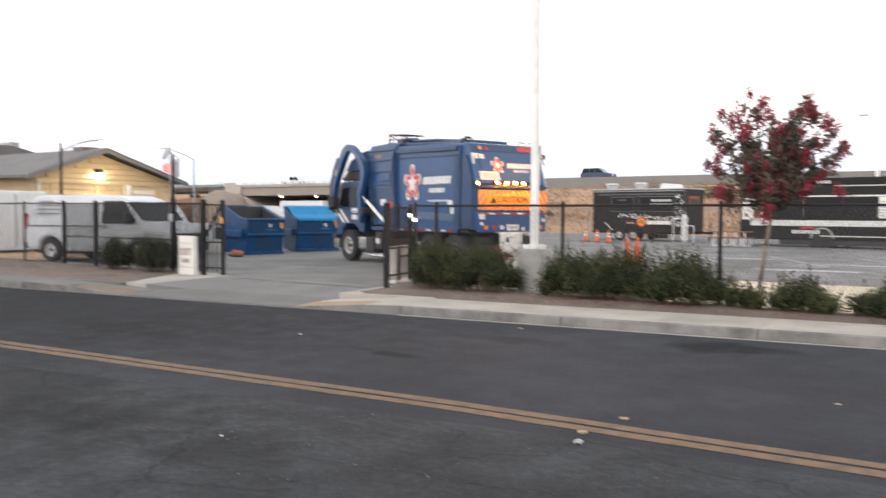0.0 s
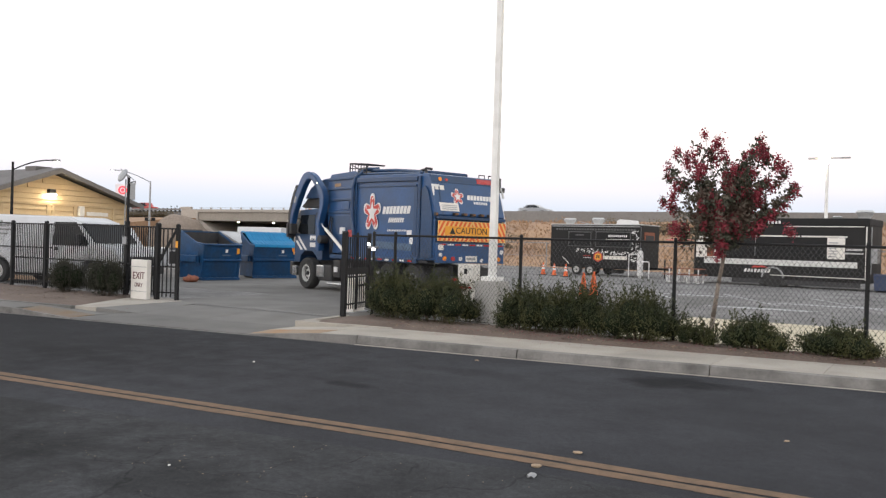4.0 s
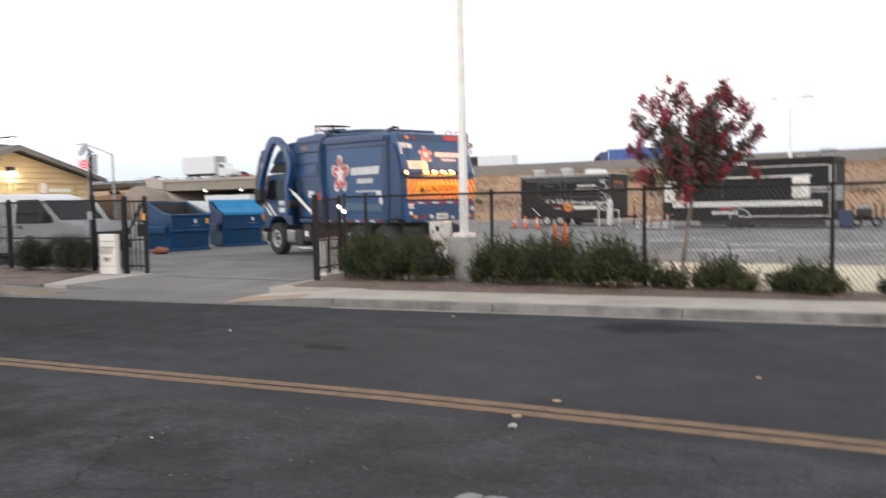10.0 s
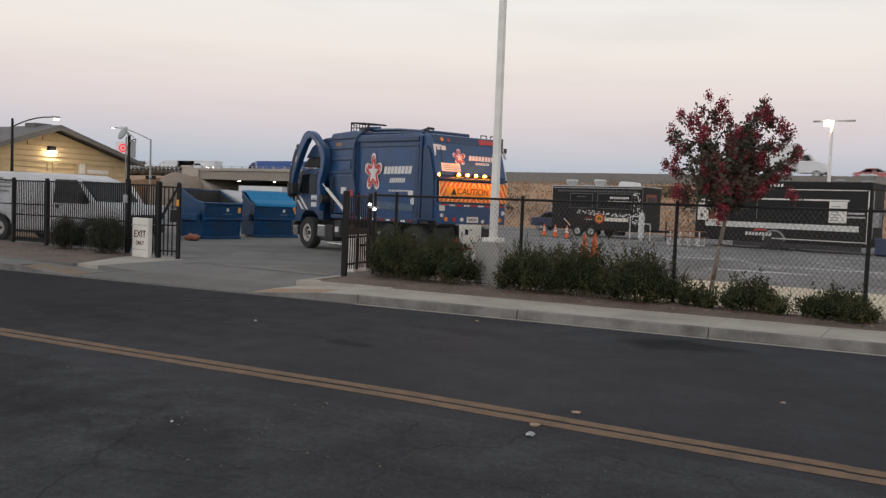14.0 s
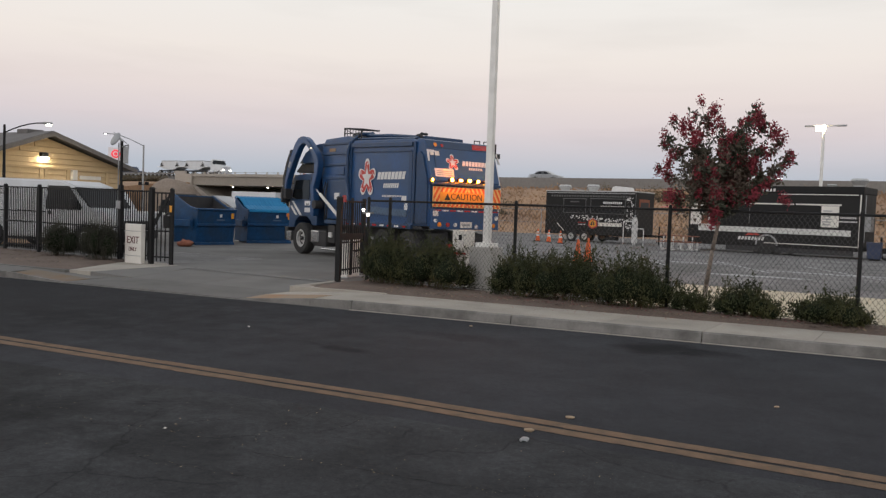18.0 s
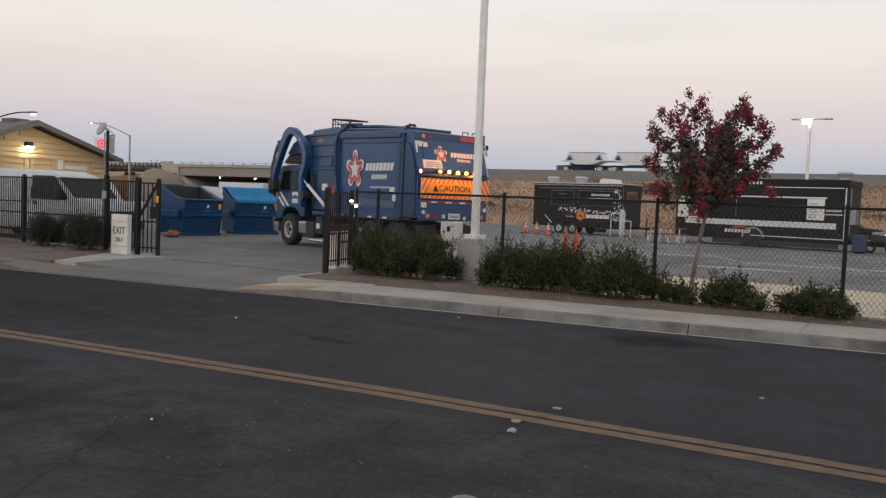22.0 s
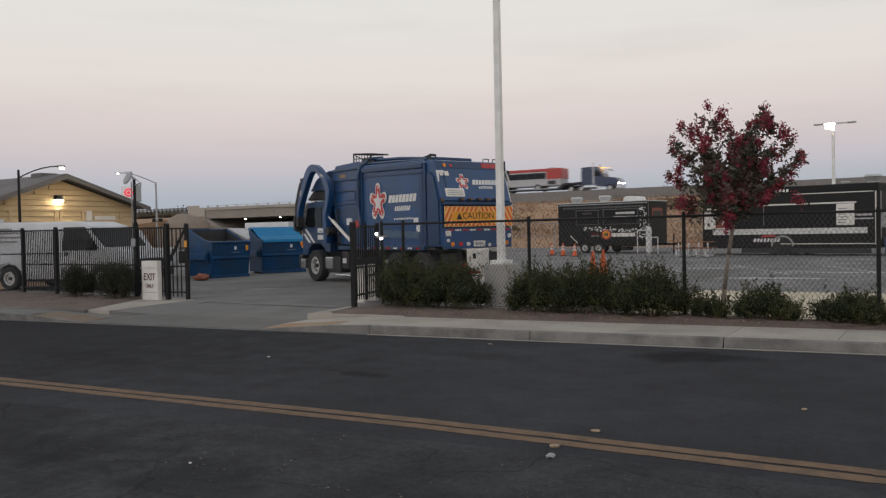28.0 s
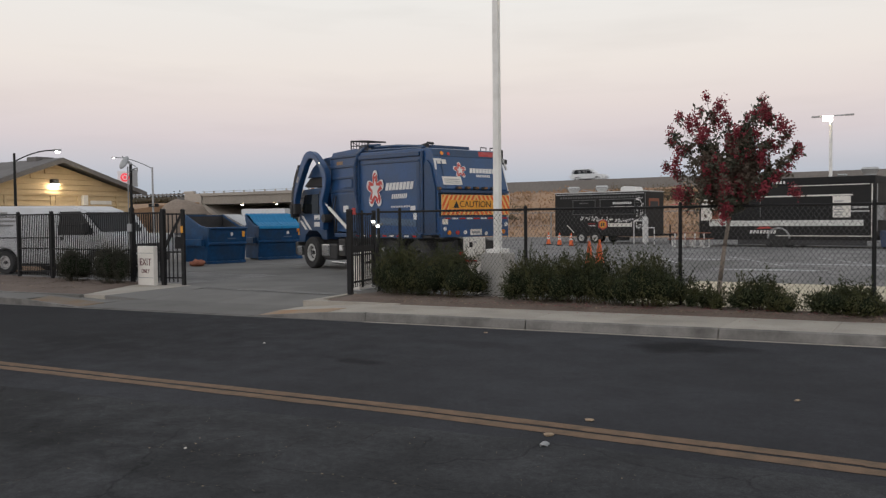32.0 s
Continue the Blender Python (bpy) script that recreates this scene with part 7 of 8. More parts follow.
vent_cap(b1, 0.75, 1.0, 3.05, 0.34, 0.48)
vent_cap(b1, 2.65, 1.0, 3.05, 0.34, 0.50)
for vx in (0.75, 2.65):
    for q in (-0.5, 0.5):
        part("vent_strut", pipe(B(), [(vx + q, 1.0, 3.06), (vx + q * 0.75, 1.0, 3.34)], 0.02), M_STEEL, b1)
part("roof_air_conditioner", prism(B(), [(3.95, 3.06), (5.0, 3.06), (4.9, 3.4), (4.2, 3.46), (4.0, 3.38)], "y", 0.7, 1.7, 0.05), M_DECALW, b1, "white roof air conditioner")
part("roof_ladder", pipe(B(), [(1.5, 0.8, 3.3), (2.2, 0.9, 3.14)], 0.03), M_STEEL, b1)
part("drawbar", box(B(), 5.9, 7.2, 1.1, 1.3, 0.45, 0.58, 0.02), M_BLACK, t1)
part("jack", tube(B(), (6.8, 1.2, 0.0), (6.8, 1.2, 1.1), 0.04, 0.04, 10), M_BLACK, t1)
part("stair_rail", pipe(B(), [(5.6, -0.9, 0.0), (5.6, -0.9, 1.35), (6.2, -0.9, 1.35), (6.2, -0.9, 0.0)], 0.03), M_DECALW, t1, "white tube railing")
part("stair_rail", pipe(B(), [(6.3, -0.9, 0.0), (6.3, -0.9, 0.95), (6.8, -0.9, 0.95), (6.8, -0.9, 0.0)], 0.03), M_DECALW, t1, "white tube railing")
tank = thing("gas_cylinder", pose(-15.35, 46.9, 0.15), "tall white gas cylinder standing by the trailer", "gas cylinder")
part("shell", tube(B(), (0, 0, 0.1), (0, 0, 1.45), 0.17, 0.17, 18), M_DECALW, tank)
part("dome", tube(B(), (0, 0, 1.45), (0, 0, 1.6), 0.17, 0.08, 18), M_DECALW, tank)
part("valve", tube(B(), (0, 0, 1.6), (0, 0, 1.74), 0.05, 0.05, 10), M_STEEL, tank)
part("foot_ring", tube(B(), (0, 0, 0), (0, 0, 0.1), 0.15, 0.15, 18), M_STEEL, tank)

t2 = thing("food_trailer", pose(-11.5, 44.0, 0.15, 0, 0, -9) @ Matrix.Diagonal((1.03, 1, 1, 1)), "long black food trailer with a checker-plate strip and red awning", "food trailer", "food trailers")
b2 = part("body", box(B(), 0, 8.2, 0, 2.5, 0.35, 3.30, 0.07), M_BLACKPAINT, t2)
part("roof_fascia", box(B(), -0.02, 8.22, -0.03, 2.53, 3.05, 3.40, 0.04), M_BLACK, b2)
part("checker_strip", box(B(), 0.55, 7.75, -0.02, 0.0, 1.05, 1.33, 0.004), M_CHECKER, b2, "pale checker-plate strip")
part("service_hatch", box(B(), 1.35, 7.1, -0.03, 0.01, 1.45, 2.5, 0.012), M_BLACK, b2, "closed serving hatches")
for a, b in ((1.4, 3.0), (3.15, 5.2), (5.3, 7.3)):
    part("hatch_trim", box(B(), a, b, -0.05, 0.0, 2.48, 2.55, 0.0), M_SIGN, b2)
part("hatch_edge", box(B(), 3.12, 3.14, -0.035, 0.0, 1.5, 2.5), M_STEEL, b2)
part("upper_trim", box(B(), 4.6, 8.0, -0.035, 0.0, 2.98, 3.02), M_SIGN, b2)
part("corner_trim", box(B(), 8.08, 8.13, -0.035, 0.0, 0.5, 3.0), M_SIGN, b2)
part("lower_trim", box(B(), 3.9, 8.1, -0.03, 0.0, 0.55, 0.59), M_SIGN, b2)
menu = part("menu_board", box(B(), 6.45, 7.22, -0.045, -0.032, 1.45, 2.46, 0.004), M_SIGN, b2, "cream menu board")
for k in range(6):
    part("menu_line", box(B(), 6.52, 6.52 + 0.3 + 0.05 * (k % 3), -0.049, -0.046, 1.55 + 0.13 * k, 1.60 + 0.13 * k), M_STEEL, menu)
menu = part("menu_board", box(B(), 0.12, 1.2, -0.02, -0.002, 1.35, 2.45, 0.004), M_SIGN, b2, "cream menu board")
part("menu_picture", box(B(), 0.7, 1.05, -0.026, -0.021, 1.4, 1.9), M_TIMBER, menu)
bars(b2, face_y(7.6, -0.004, 1.92), 0.7, 0.09, M_DECALW, 9)
bars(b2, face_y(7.6, -0.004, 1.74), 0.8, 0.07, M_DECALW, 11)
bars(b2, face_y(3.6, -0.036, 3.2), 1.5, 0.14, M_DECALW, 9, gap=0.4)
# the plain emblem over the wheel
em = part("emblem", prism(B(), [(2.95, 0.90), (3.12, 1.03), (3.3, 0.99), (3.48, 1.04), (3.75, 0.93), (3.4, 0.93)], "y", -0.012, -0.004), M_DECALR, b2, "red and white plain emblem")
bars(em, face_y(3.25, -0.008, 0.76), 1.3, 0.17, M_DECALW, 8, gap=0.3, slant=0.15)
part("wheel_arch", prism(B(), [(4.0 + 0.55 * math.cos(q * math.pi / 8), 0.45 + 0.55 * math.sin(q * math.pi / 8)) for q in range(9)] + [(4.0 + 0.47 * math.cos(q * math.pi / 8), 0.45 + 0.47 * math.sin(q * math.pi / 8)) for q in range(8, -1, -1)], "y", -0.03, 0.05), M_STEEL, b2)
part("arch_recess", tube(B(), (4.0, -0.008, 0.45), (4.0, 0.1, 0.45), 0.47, 0.47, 20), M_INK, b2)
for x in (3.6, 4.45):
    small_wheel(t2, x, 0.16, 0.38, 0.38, -1)
    small_wheel(t2, x, 2.34, 0.38, 0.38, 1)
part("skirt", box(B(), 2.0, 7.9, 0.02, 0.06, 0.12, 0.4, 0.01), M_CHASSIS, t2)
vent_cap(b2, 7.75, 1.1, 3.36, 0.36, 0.46)
vent_cap(b2, 6.5, 1.3, 3.36, 0.2, 0.2)
part("end_ladder", pipe(B(), [(8.24, 0.3, 0.8), (8.24, 0.3, 3.0)], 0.03), M_STEEL, b2)
part("end_box", box(B(), 8.2, 8.5, 0.3, 0.9, 1.3, 2.0, 0.03), M_STEEL, b2, "grey meter box on the end wall")
part("drawbar", box(B(), 8.2, 9.6, 1.1, 1.35, 0.42, 0.56, 0.02), M_BLACK, t2)
part("awning", quad(B(), [(-1.3, -0.6, 2.22), (0.1, -0.6, 2.24), (0.1, 0.1, 2.29), (-1.3, 0.1, 2.27)], 0.03), M_DECALR, t2, "small red awning")

t3 = thing("food_truck", pose(-0.25, 44.0, 0.15), "black and grey food truck with a yellow splash emblem", "food truck")
b3 = part("body", box(B(), 0, 6.6, 0, 2.4, 1.5, 3.2, 0.06), M_BLACKPAINT, t3)
part("lower_body", box(B(), 0.02, 6.6, -0.01, 2.41, 0.5, 1.5, 0.04), M_GREYPAINT, t3, "light grey lower panel")
burst = []
rngb = random.Random(3)
for i in range(36):
    q = 2 * math.pi * i / 36
    r = (1.0 if i % 2 else 0.62) * rngb.uniform(0.85, 1.1)
    burst.append((1.75 + 1.45 * r * math.cos(q), 2.32 + 0.78 * r * math.sin(q)))
part("splash_emblem", prism(B(), burst, "y", -0.012, -0.003), M_CAUTION, b3, "yellow splash emblem")
bars(b3, face_y(1.6, -0.014, 2.55), 1.6, 0.36, M_DECALW, 6, gap=0.15)
bars(b3, face_y(1.9, -0.014, 2.1), 1.4, 0.36, M_DECALW, 5, gap=0.15)
part("service_hatch", box(B(), 3.9, 5.6, -0.03, 0.0, 1.9, 2.8, 0.01), M_CHASSIS, b3)
bars(b3, face_y(4.7, -0.034, 2.5), 1.2, 0.25, M_STEEL, 5)
part("cab", prism(B(), [(6.6, 0.5), (6.6, 3.0), (7.2, 2.8), (7.7, 1.7), (8.3, 1.5), (8.35, 0.5)], "y", 0.1, 2.3, 0.04), M_BLACKPAINT, t3)
for x in (2.45, 7.4):
    wheel(t3, x, 0.16, 0.45, 0.45, 0.26, 0.26, hub_out=-1)
    wheel(t3, x, 2.24, 0.45, 0.45, 0.26, 0.26, hub_out=1)
part("wheel_well", tube(B(), (2.45, -0.016, 0.52), (2.45, 0.2, 0.52), 0.56, 0.56, 22), M_INK, t3)
vent_cap(b3, 2.1, 1.0, 3.18, 0.36, 0.45)
vent_cap(b3, 4.2, 1.0, 3.18, 0.42, 0.38)
part("bumper", box(B(), -0.12, 0.0, 0.1, 2.3, 0.45, 0.65, 0.02), M_CHASSIS, t3)


# ---- small things in the yard ----
def cone(x, y, z, rz, s=1.0, tilt=0, bands=True):
    c = thing("traffic_cone", pose(x, y, z, tilt, 0, rz) @ Matrix.Scale(s, 4), "orange traffic cone with white bands on the asphalt", "traffic cone", "traffic cones")
    part("base", box(B(), -0.19, 0.19, -0.19, 0.19, 0, 0.04, 0.012), M_INK, c)
    part("cone_body", tube(B(), (0, 0, 0.035), (0, 0, 0.72), 0.135, 0.03, 18), M_ORANGE, c)
    for a, b in ((0.33, 0.44), (0.50, 0.58)) if bands else ():
        r = lambda z: 0.135 - (z - 0.035) / 0.685 * 0.105 + 0.003
        part("white_band", tube(B(), (0, 0, a), (0, 0, b), r(a), r(b), 18), M_DECALW, c)
    return c


for k, (x, y) in enumerate(((-20.25, 44.1), (-19.15, 43.2), (-18.05, 42.3))):
    cone(x, y, 0.15, 20 * k, 1.0)
cone(-10.2, 25.4, 0.15, 10, 1.1, bands=False)
cone(-10.08, 26.0, 0.15, 35, 1.15, bands=False)

table = thing("picnic_table", pose(-11.3, 41.8, 0.15), "picnic table with red-brown top and white tube frame", "picnic table")
for k in range(4):
    part("top_plank", box(B(), -1.0, 0.9, -0.36 + 0.18 * k, -0.20 + 0.18 * k, 0.72, 0.76, 0.006), M_TIMBER, table)
for y in (-0.75, 0.6):
    part("bench_plank", box(B(), -1.0, 0.9, y, y + 0.22, 0.42, 0.46, 0.006), M_TIMBER, table)
for x in (-0.75, -0.25, 0.25, 0.7):
    part("leg_frame", pipe(B(), [(x, -0.75, 0.42), (x, -0.7, 0.03), (x, 0.7, 0.03), (x, 0.75, 0.42)], 0.045), M_DECALW, table)
    part("leg_post", pipe(B(), [(x, -0.3, 0.03), (x, -0.3, 0.72)], 0.036), M_DECALW, table)
binb = thing("bin", pose(-2.58, 42.6, 0.15) @ Matrix.Scale(0.78, 4), "blue plastic wheeled bin by the trailer", "bin")
part("tub", prism(B(), [(-0.36, 0.08), (0.36, 0.08), (0.42, 1.0), (-0.42, 1.0)], "y", -0.35, 0.35, 0.03), M_NAVY, binb)
part("lid", box(B(), -0.44, 0.44, -0.38, 0.38, 1.0, 1.07, 0.02), M_NAVY, binb)
part("wheel", tube(B(), (-0.3, 0.36, 0.1), (0.3, 0.36, 0.1), 0.1, 0.1, 12), M_RUBBER, binb)
cart = thing("generator_cart", pose(-1.75, 44.0, 0.15), "dark steel generator cart with hoops beside the trailer", "cart")
for x in (-0.42, 0.42):
    part("wheel", ring(B(), (x, -0.3, 0.24), (0, 1, 0), 0.24, 0.13, 0.12, 20), M_RUBBER, cart)
part("tray", box(B(), -0.75, 0.75, -0.25, 0.5, 0.30, 0.40, 0.02), M_BLACK, cart)
part("engine_block", box(B(), -0.45, 0.2, -0.15, 0.4, 0.40, 0.85, 0.05), M_CHASSIS, cart)
part("fuel_tank", box(B(), -0.4, 0.15, -0.1, 0.35, 0.86, 1.0, 0.04), M_STEEL, cart)
for x in (-0.65, 0.35, 0.65):
    part("hoop", pipe(B(), [(x, -0.2, 0.4), (x, -0.2, 1.05), (x, 0.45, 1.05), (x, 0.45, 0.4)], 0.03), M_BLACK, cart)
part("push_bar", pipe(B(), [(0.65, -0.2, 1.0), (1.05, -0.2, 1.15), (1.05, 0.45, 1.15), (0.65, 0.45, 1.0)], 0.025), M_STEEL, cart)
rub = thing("rubble_bag", pose(-22.45, 19.7, 0.15) @ Matrix.Scale(0.62, 4), "reddish-brown sack of rubble lying by the dumpster", "sack")
bm = B()
bmesh.ops.create_icosphere(bm, subdivisions=3, radius=1.0)
for q in bm.verts:
    q.co = Vector((q.co.x * 0.5, q.co.y * 0.35, 0.16 + max(-0.7, q.co.z) * 0.22)) * (1 + 0.3 * noise.noise(q.co * 2.2))
part("sack", bm, M_TIMBER, rub, smooth=True)

# ---- the gabled building ----
house = thing("gabled_building", pose(0, 0, 0), "cream board-sided building with grey gabled roof, lit lamp", "building")
GX = -33.5
wall = part("wall", prism(B(), [(18.6, 0.0), (25.5, 0.0), (25.5, 3.12), (21.6, 4.28), (18.6, 3.22)], "x", GX - 18, GX), M_SIDING, house)
nb = 17
for i in range(nb):
    z0 = 0.35 + 0.235 * i
    z1 = z0 + 0.212
    ya = 18.6 if z1 < 3.22 else 18.6 + (z1 - 3.22) / (4.28 - 3.22) * 3.0
    yb = 25.5 if z1 < 3.12 else 25.5 - (z1 - 3.12) / (4.28 - 3.12) * 3.9
    if yb - ya > 0.3:
        part("siding_board", prism(B(), [(GX + 0.004, z0), (GX + 0.085, z0), (GX + 0.028, z1), (GX + 0.004, z1)], "y", ya, yb), M_SIDING, wall)
for y0, y1, z0, z1, nm, mt in ((19.4, 21.1, 0.3, 2.35, "roller_door", M_SIDING), (21.6, 22.4, 0.3, 2.3, "door", M_SIGN), (23.0, 24.4, 1.2, 2.3, "window", M_GLASS)):
    part(nm, box(B(), GX + 0.03, GX + 0.06, y0, y1, z0, z1, 0.006), mt, house)
    part("frame_trim", box(B(), GX + 0.03, GX + 0.075, y0 - 0.08, y1 + 0.08, z1, z1 + 0.09, 0.006), M_SIDING, house)
roof = part("roof", prism(B(), [(17.9, 3.12), (21.6, 4.42), (25.9, 3.06), (25.9, 3.18), (21.6, 4.56), (17.9, 3.24)], "x", GX - 18.5, GX + 0.55), M_ROOF, house)
part("barge_board", prism(B(), [(17.9, 3.04), (21.6, 4.34), (25.9, 2.98), (25.9, 3.16), (21.6, 4.53), (17.9, 3.22)], "x", GX + 0.551, GX + 0.60), M_ROOF, roof)
part("ridge_vent", box(B(), GX - 1.7, GX - 0.9, 21.3, 22.1, 4.40, 4.66, 0.03), M_ROOF, roof)
part("trim_band", box(B(), GX + 0.03, GX + 0.11, 18.7, 25.4, 2.92, 3.02, 0.006), M_SIDING, wall)
for y in (18.75, 19.2, 21.25, 21.5, 22.55, 24.55, 25.3):
    part("batten", box(B(), GX + 0.03, GX + 0.10, y, y + 0.12, 0.3, 2.915, 0.006), M_SIDING, wall)
part("wall_box", box(B(), GX + 0.05, GX + 0.22, 22.75, 23.0, 2.5, 2.95, 0.02), M_SIGN, house, "white wall cabinet")
part("wall_sign", box(B(), GX + 0.03, GX + 0.09, 23.2, 24.3, 2.55, 2.72, 0.01), M_SIGN, house, "white strip sign")
part("gutter_pipe", tube(B(), (GX + 0.16, 18.66, 0.2), (GX + 0.16, 18.66, 3.1), 0.04, 0.04, 8), M_SIGN, house)
lampb = part("wall_lamp", box(B(), GX + 0.05, GX + 0.28, 21.25, 21.55, 3.42, 3.62, 0.02), M_BLACK, house, "wall-mounted lamp")
part("lamp_lens", box(B(), GX + 0.10, GX + 0.34, 21.27, 21.53, 3.34, 3.415, 0.02), M_COOL, lampb, "lit lens")
wl_ = new("wall_lamp_light", bpy.data.lights.new("wall_lamp_light", "POINT"))
wl_.data.energy, wl_.data.color, wl_.data.shadow_soft_size = 62, (1.0, 0.80, 0.48), 0.15
wl_.location = (GX + 2.4, 21.3, 3.2)
back = thing("flat_roof_building", pose(0, 0, 0), "low cream flat-roofed building behind the gabled one", "building")
part("wall", box(B(), -66, -58.0, 20, 33.8, 0, 5.4, 0.02), M_SIDING, back)
part("roof_band", prism(B(), [(19.6, 5.2), (34.2, 5.2), (34.2, 5.5), (30.5, 6.35), (19.6, 6.35)], "x", -66.2, -57.8, 0.03), M_ROOF, back)
part("roof_unit", box(B(), -61, -59.5, 31.2, 31.9, 6.0, 6.75, 0.03), M_STEEL, back)
shed = thing("storage_container", pose(-32.3, 15.3, 0.15), "white steel storage container beside the building", "container")
part("shell", box(B(), -1.2, 1.2, 0, 2.4, 0.1, 2.35, 0.03), M_WHITEPAINT, shed)
for k in range(9):
    part("corrugation", box(B(), 1.2, 1.23, 0.1 + 0.26 * k, 0.22 + 0.26 * k, 0.2, 2.25, 0.005), M_WHITEPAINT, shed)
part("door_bar", box(B(), 1.2, 1.26, 1.15, 1.2, 0.2, 2.2, 0.004), M_STEEL, shed)
pick = thing("pickup", pose(-27.5, 19.6, 0.15, 0, 0, 10), "white pickup parked between van and building", "pickup")
part("body", box(B(), -2.6, 2.6, -0.95, 0.95, 0.45, 1.15, 0.08), M_WHITEPAINT, pick)
part("cabin", prism(B(), [(-0.9, 1.1), (-0.6, 1.85), (0.9, 1.85), (1.5, 1.1)], "y", -0.85, 0.85, 0.06), M_WHITEPAINT, pick)
part("cabin_glass", prism(B(), [(-0.72, 1.2), (-0.5, 1.75), (0.85, 1.75), (1.28, 1.2)], "y", -0.87, 0.87), M_GLASS, pick)
for x in (-1.7, 1.7):
    for s in (-1, 1):
        wheel(pick, x, s * 0.82, 0.38, 0.38, 0.24, 0.23, hub_out=s)


# ---- street lamps ----
def street_lamp(x, y, z0, top, reach, ang, label, lit, r=0.05, rise=0.0):
    s = thing("street_lamp", pose(x, y, z0, 0, 0, ang), label, "street lamp")
    h = top - z0
    part("shaft", tube(B(), (0, 0, 0), (0, 0, h), r * 1.3, r * 0.8, 12), M_BLACK if lit else M_STEEL, s)
    if rise:
        pts = [(reach * t, 0, h - 0.1 + rise * math.sin(t * 1.57)) for t in (0, 0.2, 0.4, 0.6, 0.8, 1.0)]
    else:
        pts = [(reach * t, 0, h - 0.225 * reach * (1 - t) ** 2 + 0.12 * reach * math.sin(t * 1.5)) for t in (0, 0.2, 0.4, 0.6, 0.8, 1.0)]
    part("arm", pipe(B(), pts, r * 0.45), M_BLACK if lit else M_STEEL, s)
    e = pts[-1]
    head = part("lamp_head", box(B(), e[0] - 0.05, e[0] + (0.24 if lit else 0.45), -0.08, 0.08, e[2] - 0.04, e[2] + 0.04, 0.02), M_STEEL, s)
    if lit:
        part("lamp_lens", box(B(), e[0] + 0.04, e[0] + 0.20, -0.07, 0.07, e[2] - 0.10, e[2] - 0.042, 0.02), M_COOL, head, "lit lens")
    return s


street_lamp(-28.6, 16.85, 0.15, 4.22, 1.30, 62, "dark curved-arm yard lamp, lit", True)
corner_lamp = street_lamp(-70.0, 55.8, 0.0, 7.35, 3.7, 212, "grey curved-arm street lamp with dark signal heads", False, r=0.1, rise=1.15)
for sx in (-0.32, 0.32):
    part("signal_head", box(B(), sx - 0.2, sx + 0.2, -0.3, -0.1, 3.28, 3.62, 0.04), M_BLACK, corner_lamp, "dark signal head")
part("signal_bracket", box(B(), -0.4, 0.4, -0.2, 0.16, 3.30, 3.36, 0.01), M_BLACK, corner_lamp)
part("lamp_lens", box(B(), 3.82, 4.0, -0.07, 0.07, 8.30, 8.355, 0.02), M_COOL, corner_lamp, "lit lens")
street_lamp(-205.0, 140.0, 0.0, 13.0, 4.0, 200, "distant grey street lamp beyond the buildings", False, r=0.12)
yl = thing("yard_light", pose(-7.05, 60.0, 0.1), "tall white pole with lit twin yard lights", "yard light")
part("shaft", tube(B(), (0, 0, 0), (0, 0, 8.2), 0.13, 0.09, 12), M_POLE, yl)
part("crossbar", box(B(), -1.1, 1.3, -0.04, 0.04, 8.16, 8.24, 0.01), M_STEEL, yl)
for x in (-0.9, 1.1):
    part("lamp_head", box(B(), x - 0.28, x + 0.28, -0.12, 0.12, 8.15, 8.25, 0.02), M_STEEL, yl)
part("lamp_glow", box(B(), -0.48, 0.10, -0.22, -0.05, 7.85, 8.22, 0.05), M_WARM, yl, "lit flood lamp")

# ---- far signs, trees and masts ----
pylon = thing("pylon_sign", pose(-101.4, 76.0, 0.0, 0, 0, 52), "white roadside pylon sign with a red disc", "sign")
part("post", box(B(), -0.2, 0.2, -0.15, 0.15, 0, 7.4, 0.02), M_STEEL, pylon)
part("panel", box(B(), -0.95, 1.0, -0.2, 0.2, 7.3, 9.1, 0.05), M_WHITESIGN, pylon)
part("side_panel", box(B(), 1.0, 1.75, -0.1, 0.2, 6.9, 9.3, 0.05), M_STEEL, pylon, "grey side panel")
part("disc_panel", tube(B(), (0.05, -0.24, 8.2), (0.05, -0.2, 8.2), 0.60, 0.60, 28), M_REDSIGN, pylon, "red lit disc")
part("disc_ring", ring(B(), (0.05, -0.26, 8.2), (0, 1, 0), 0.36, 0.24, 0.03, 28), M_WHITESIGN, pylon, "pale ring")


def far_tree(x, y, z, h, w, seed, label="distant dark green tree beyond the freeway"):
    rng = np.random.default_rng(seed)
    t = thing("tree", pose(x, y, z), label, "tree", "distant trees")
    part("trunk", tube(B(), (0, 0, 0), (0, 0, h * 0.55), 0.03 * h, 0.012 * h, 8), M_BARK, t)
    lb = B()
    ctr = []
    for i in range(9):
        q = rng.uniform(0, 6.28)
        e = (w * 0.38 * math.cos(q), w * 0.38 * math.sin(q), h * rng.uniform(0.45, 0.9))
        tube(lb, (0, 0, h * 0.35), e, 0.012 * h, 0.004 * h, 5)
        ctr.append(e)
    part("limb", lb, M_BARK, t)
    pts = np.array([np.array(ctr[rng.integers(9)]) + rng.normal(size=3) * (w * 0.16, w * 0.16, h * 0.10) for _ in range(1500)])
    c = new("crown", leaf_mesh("crown", pts, 0.055 * h, rng, M_FARTREE, up=0.2, aspect=0.7))
    c.parent = t
    return t


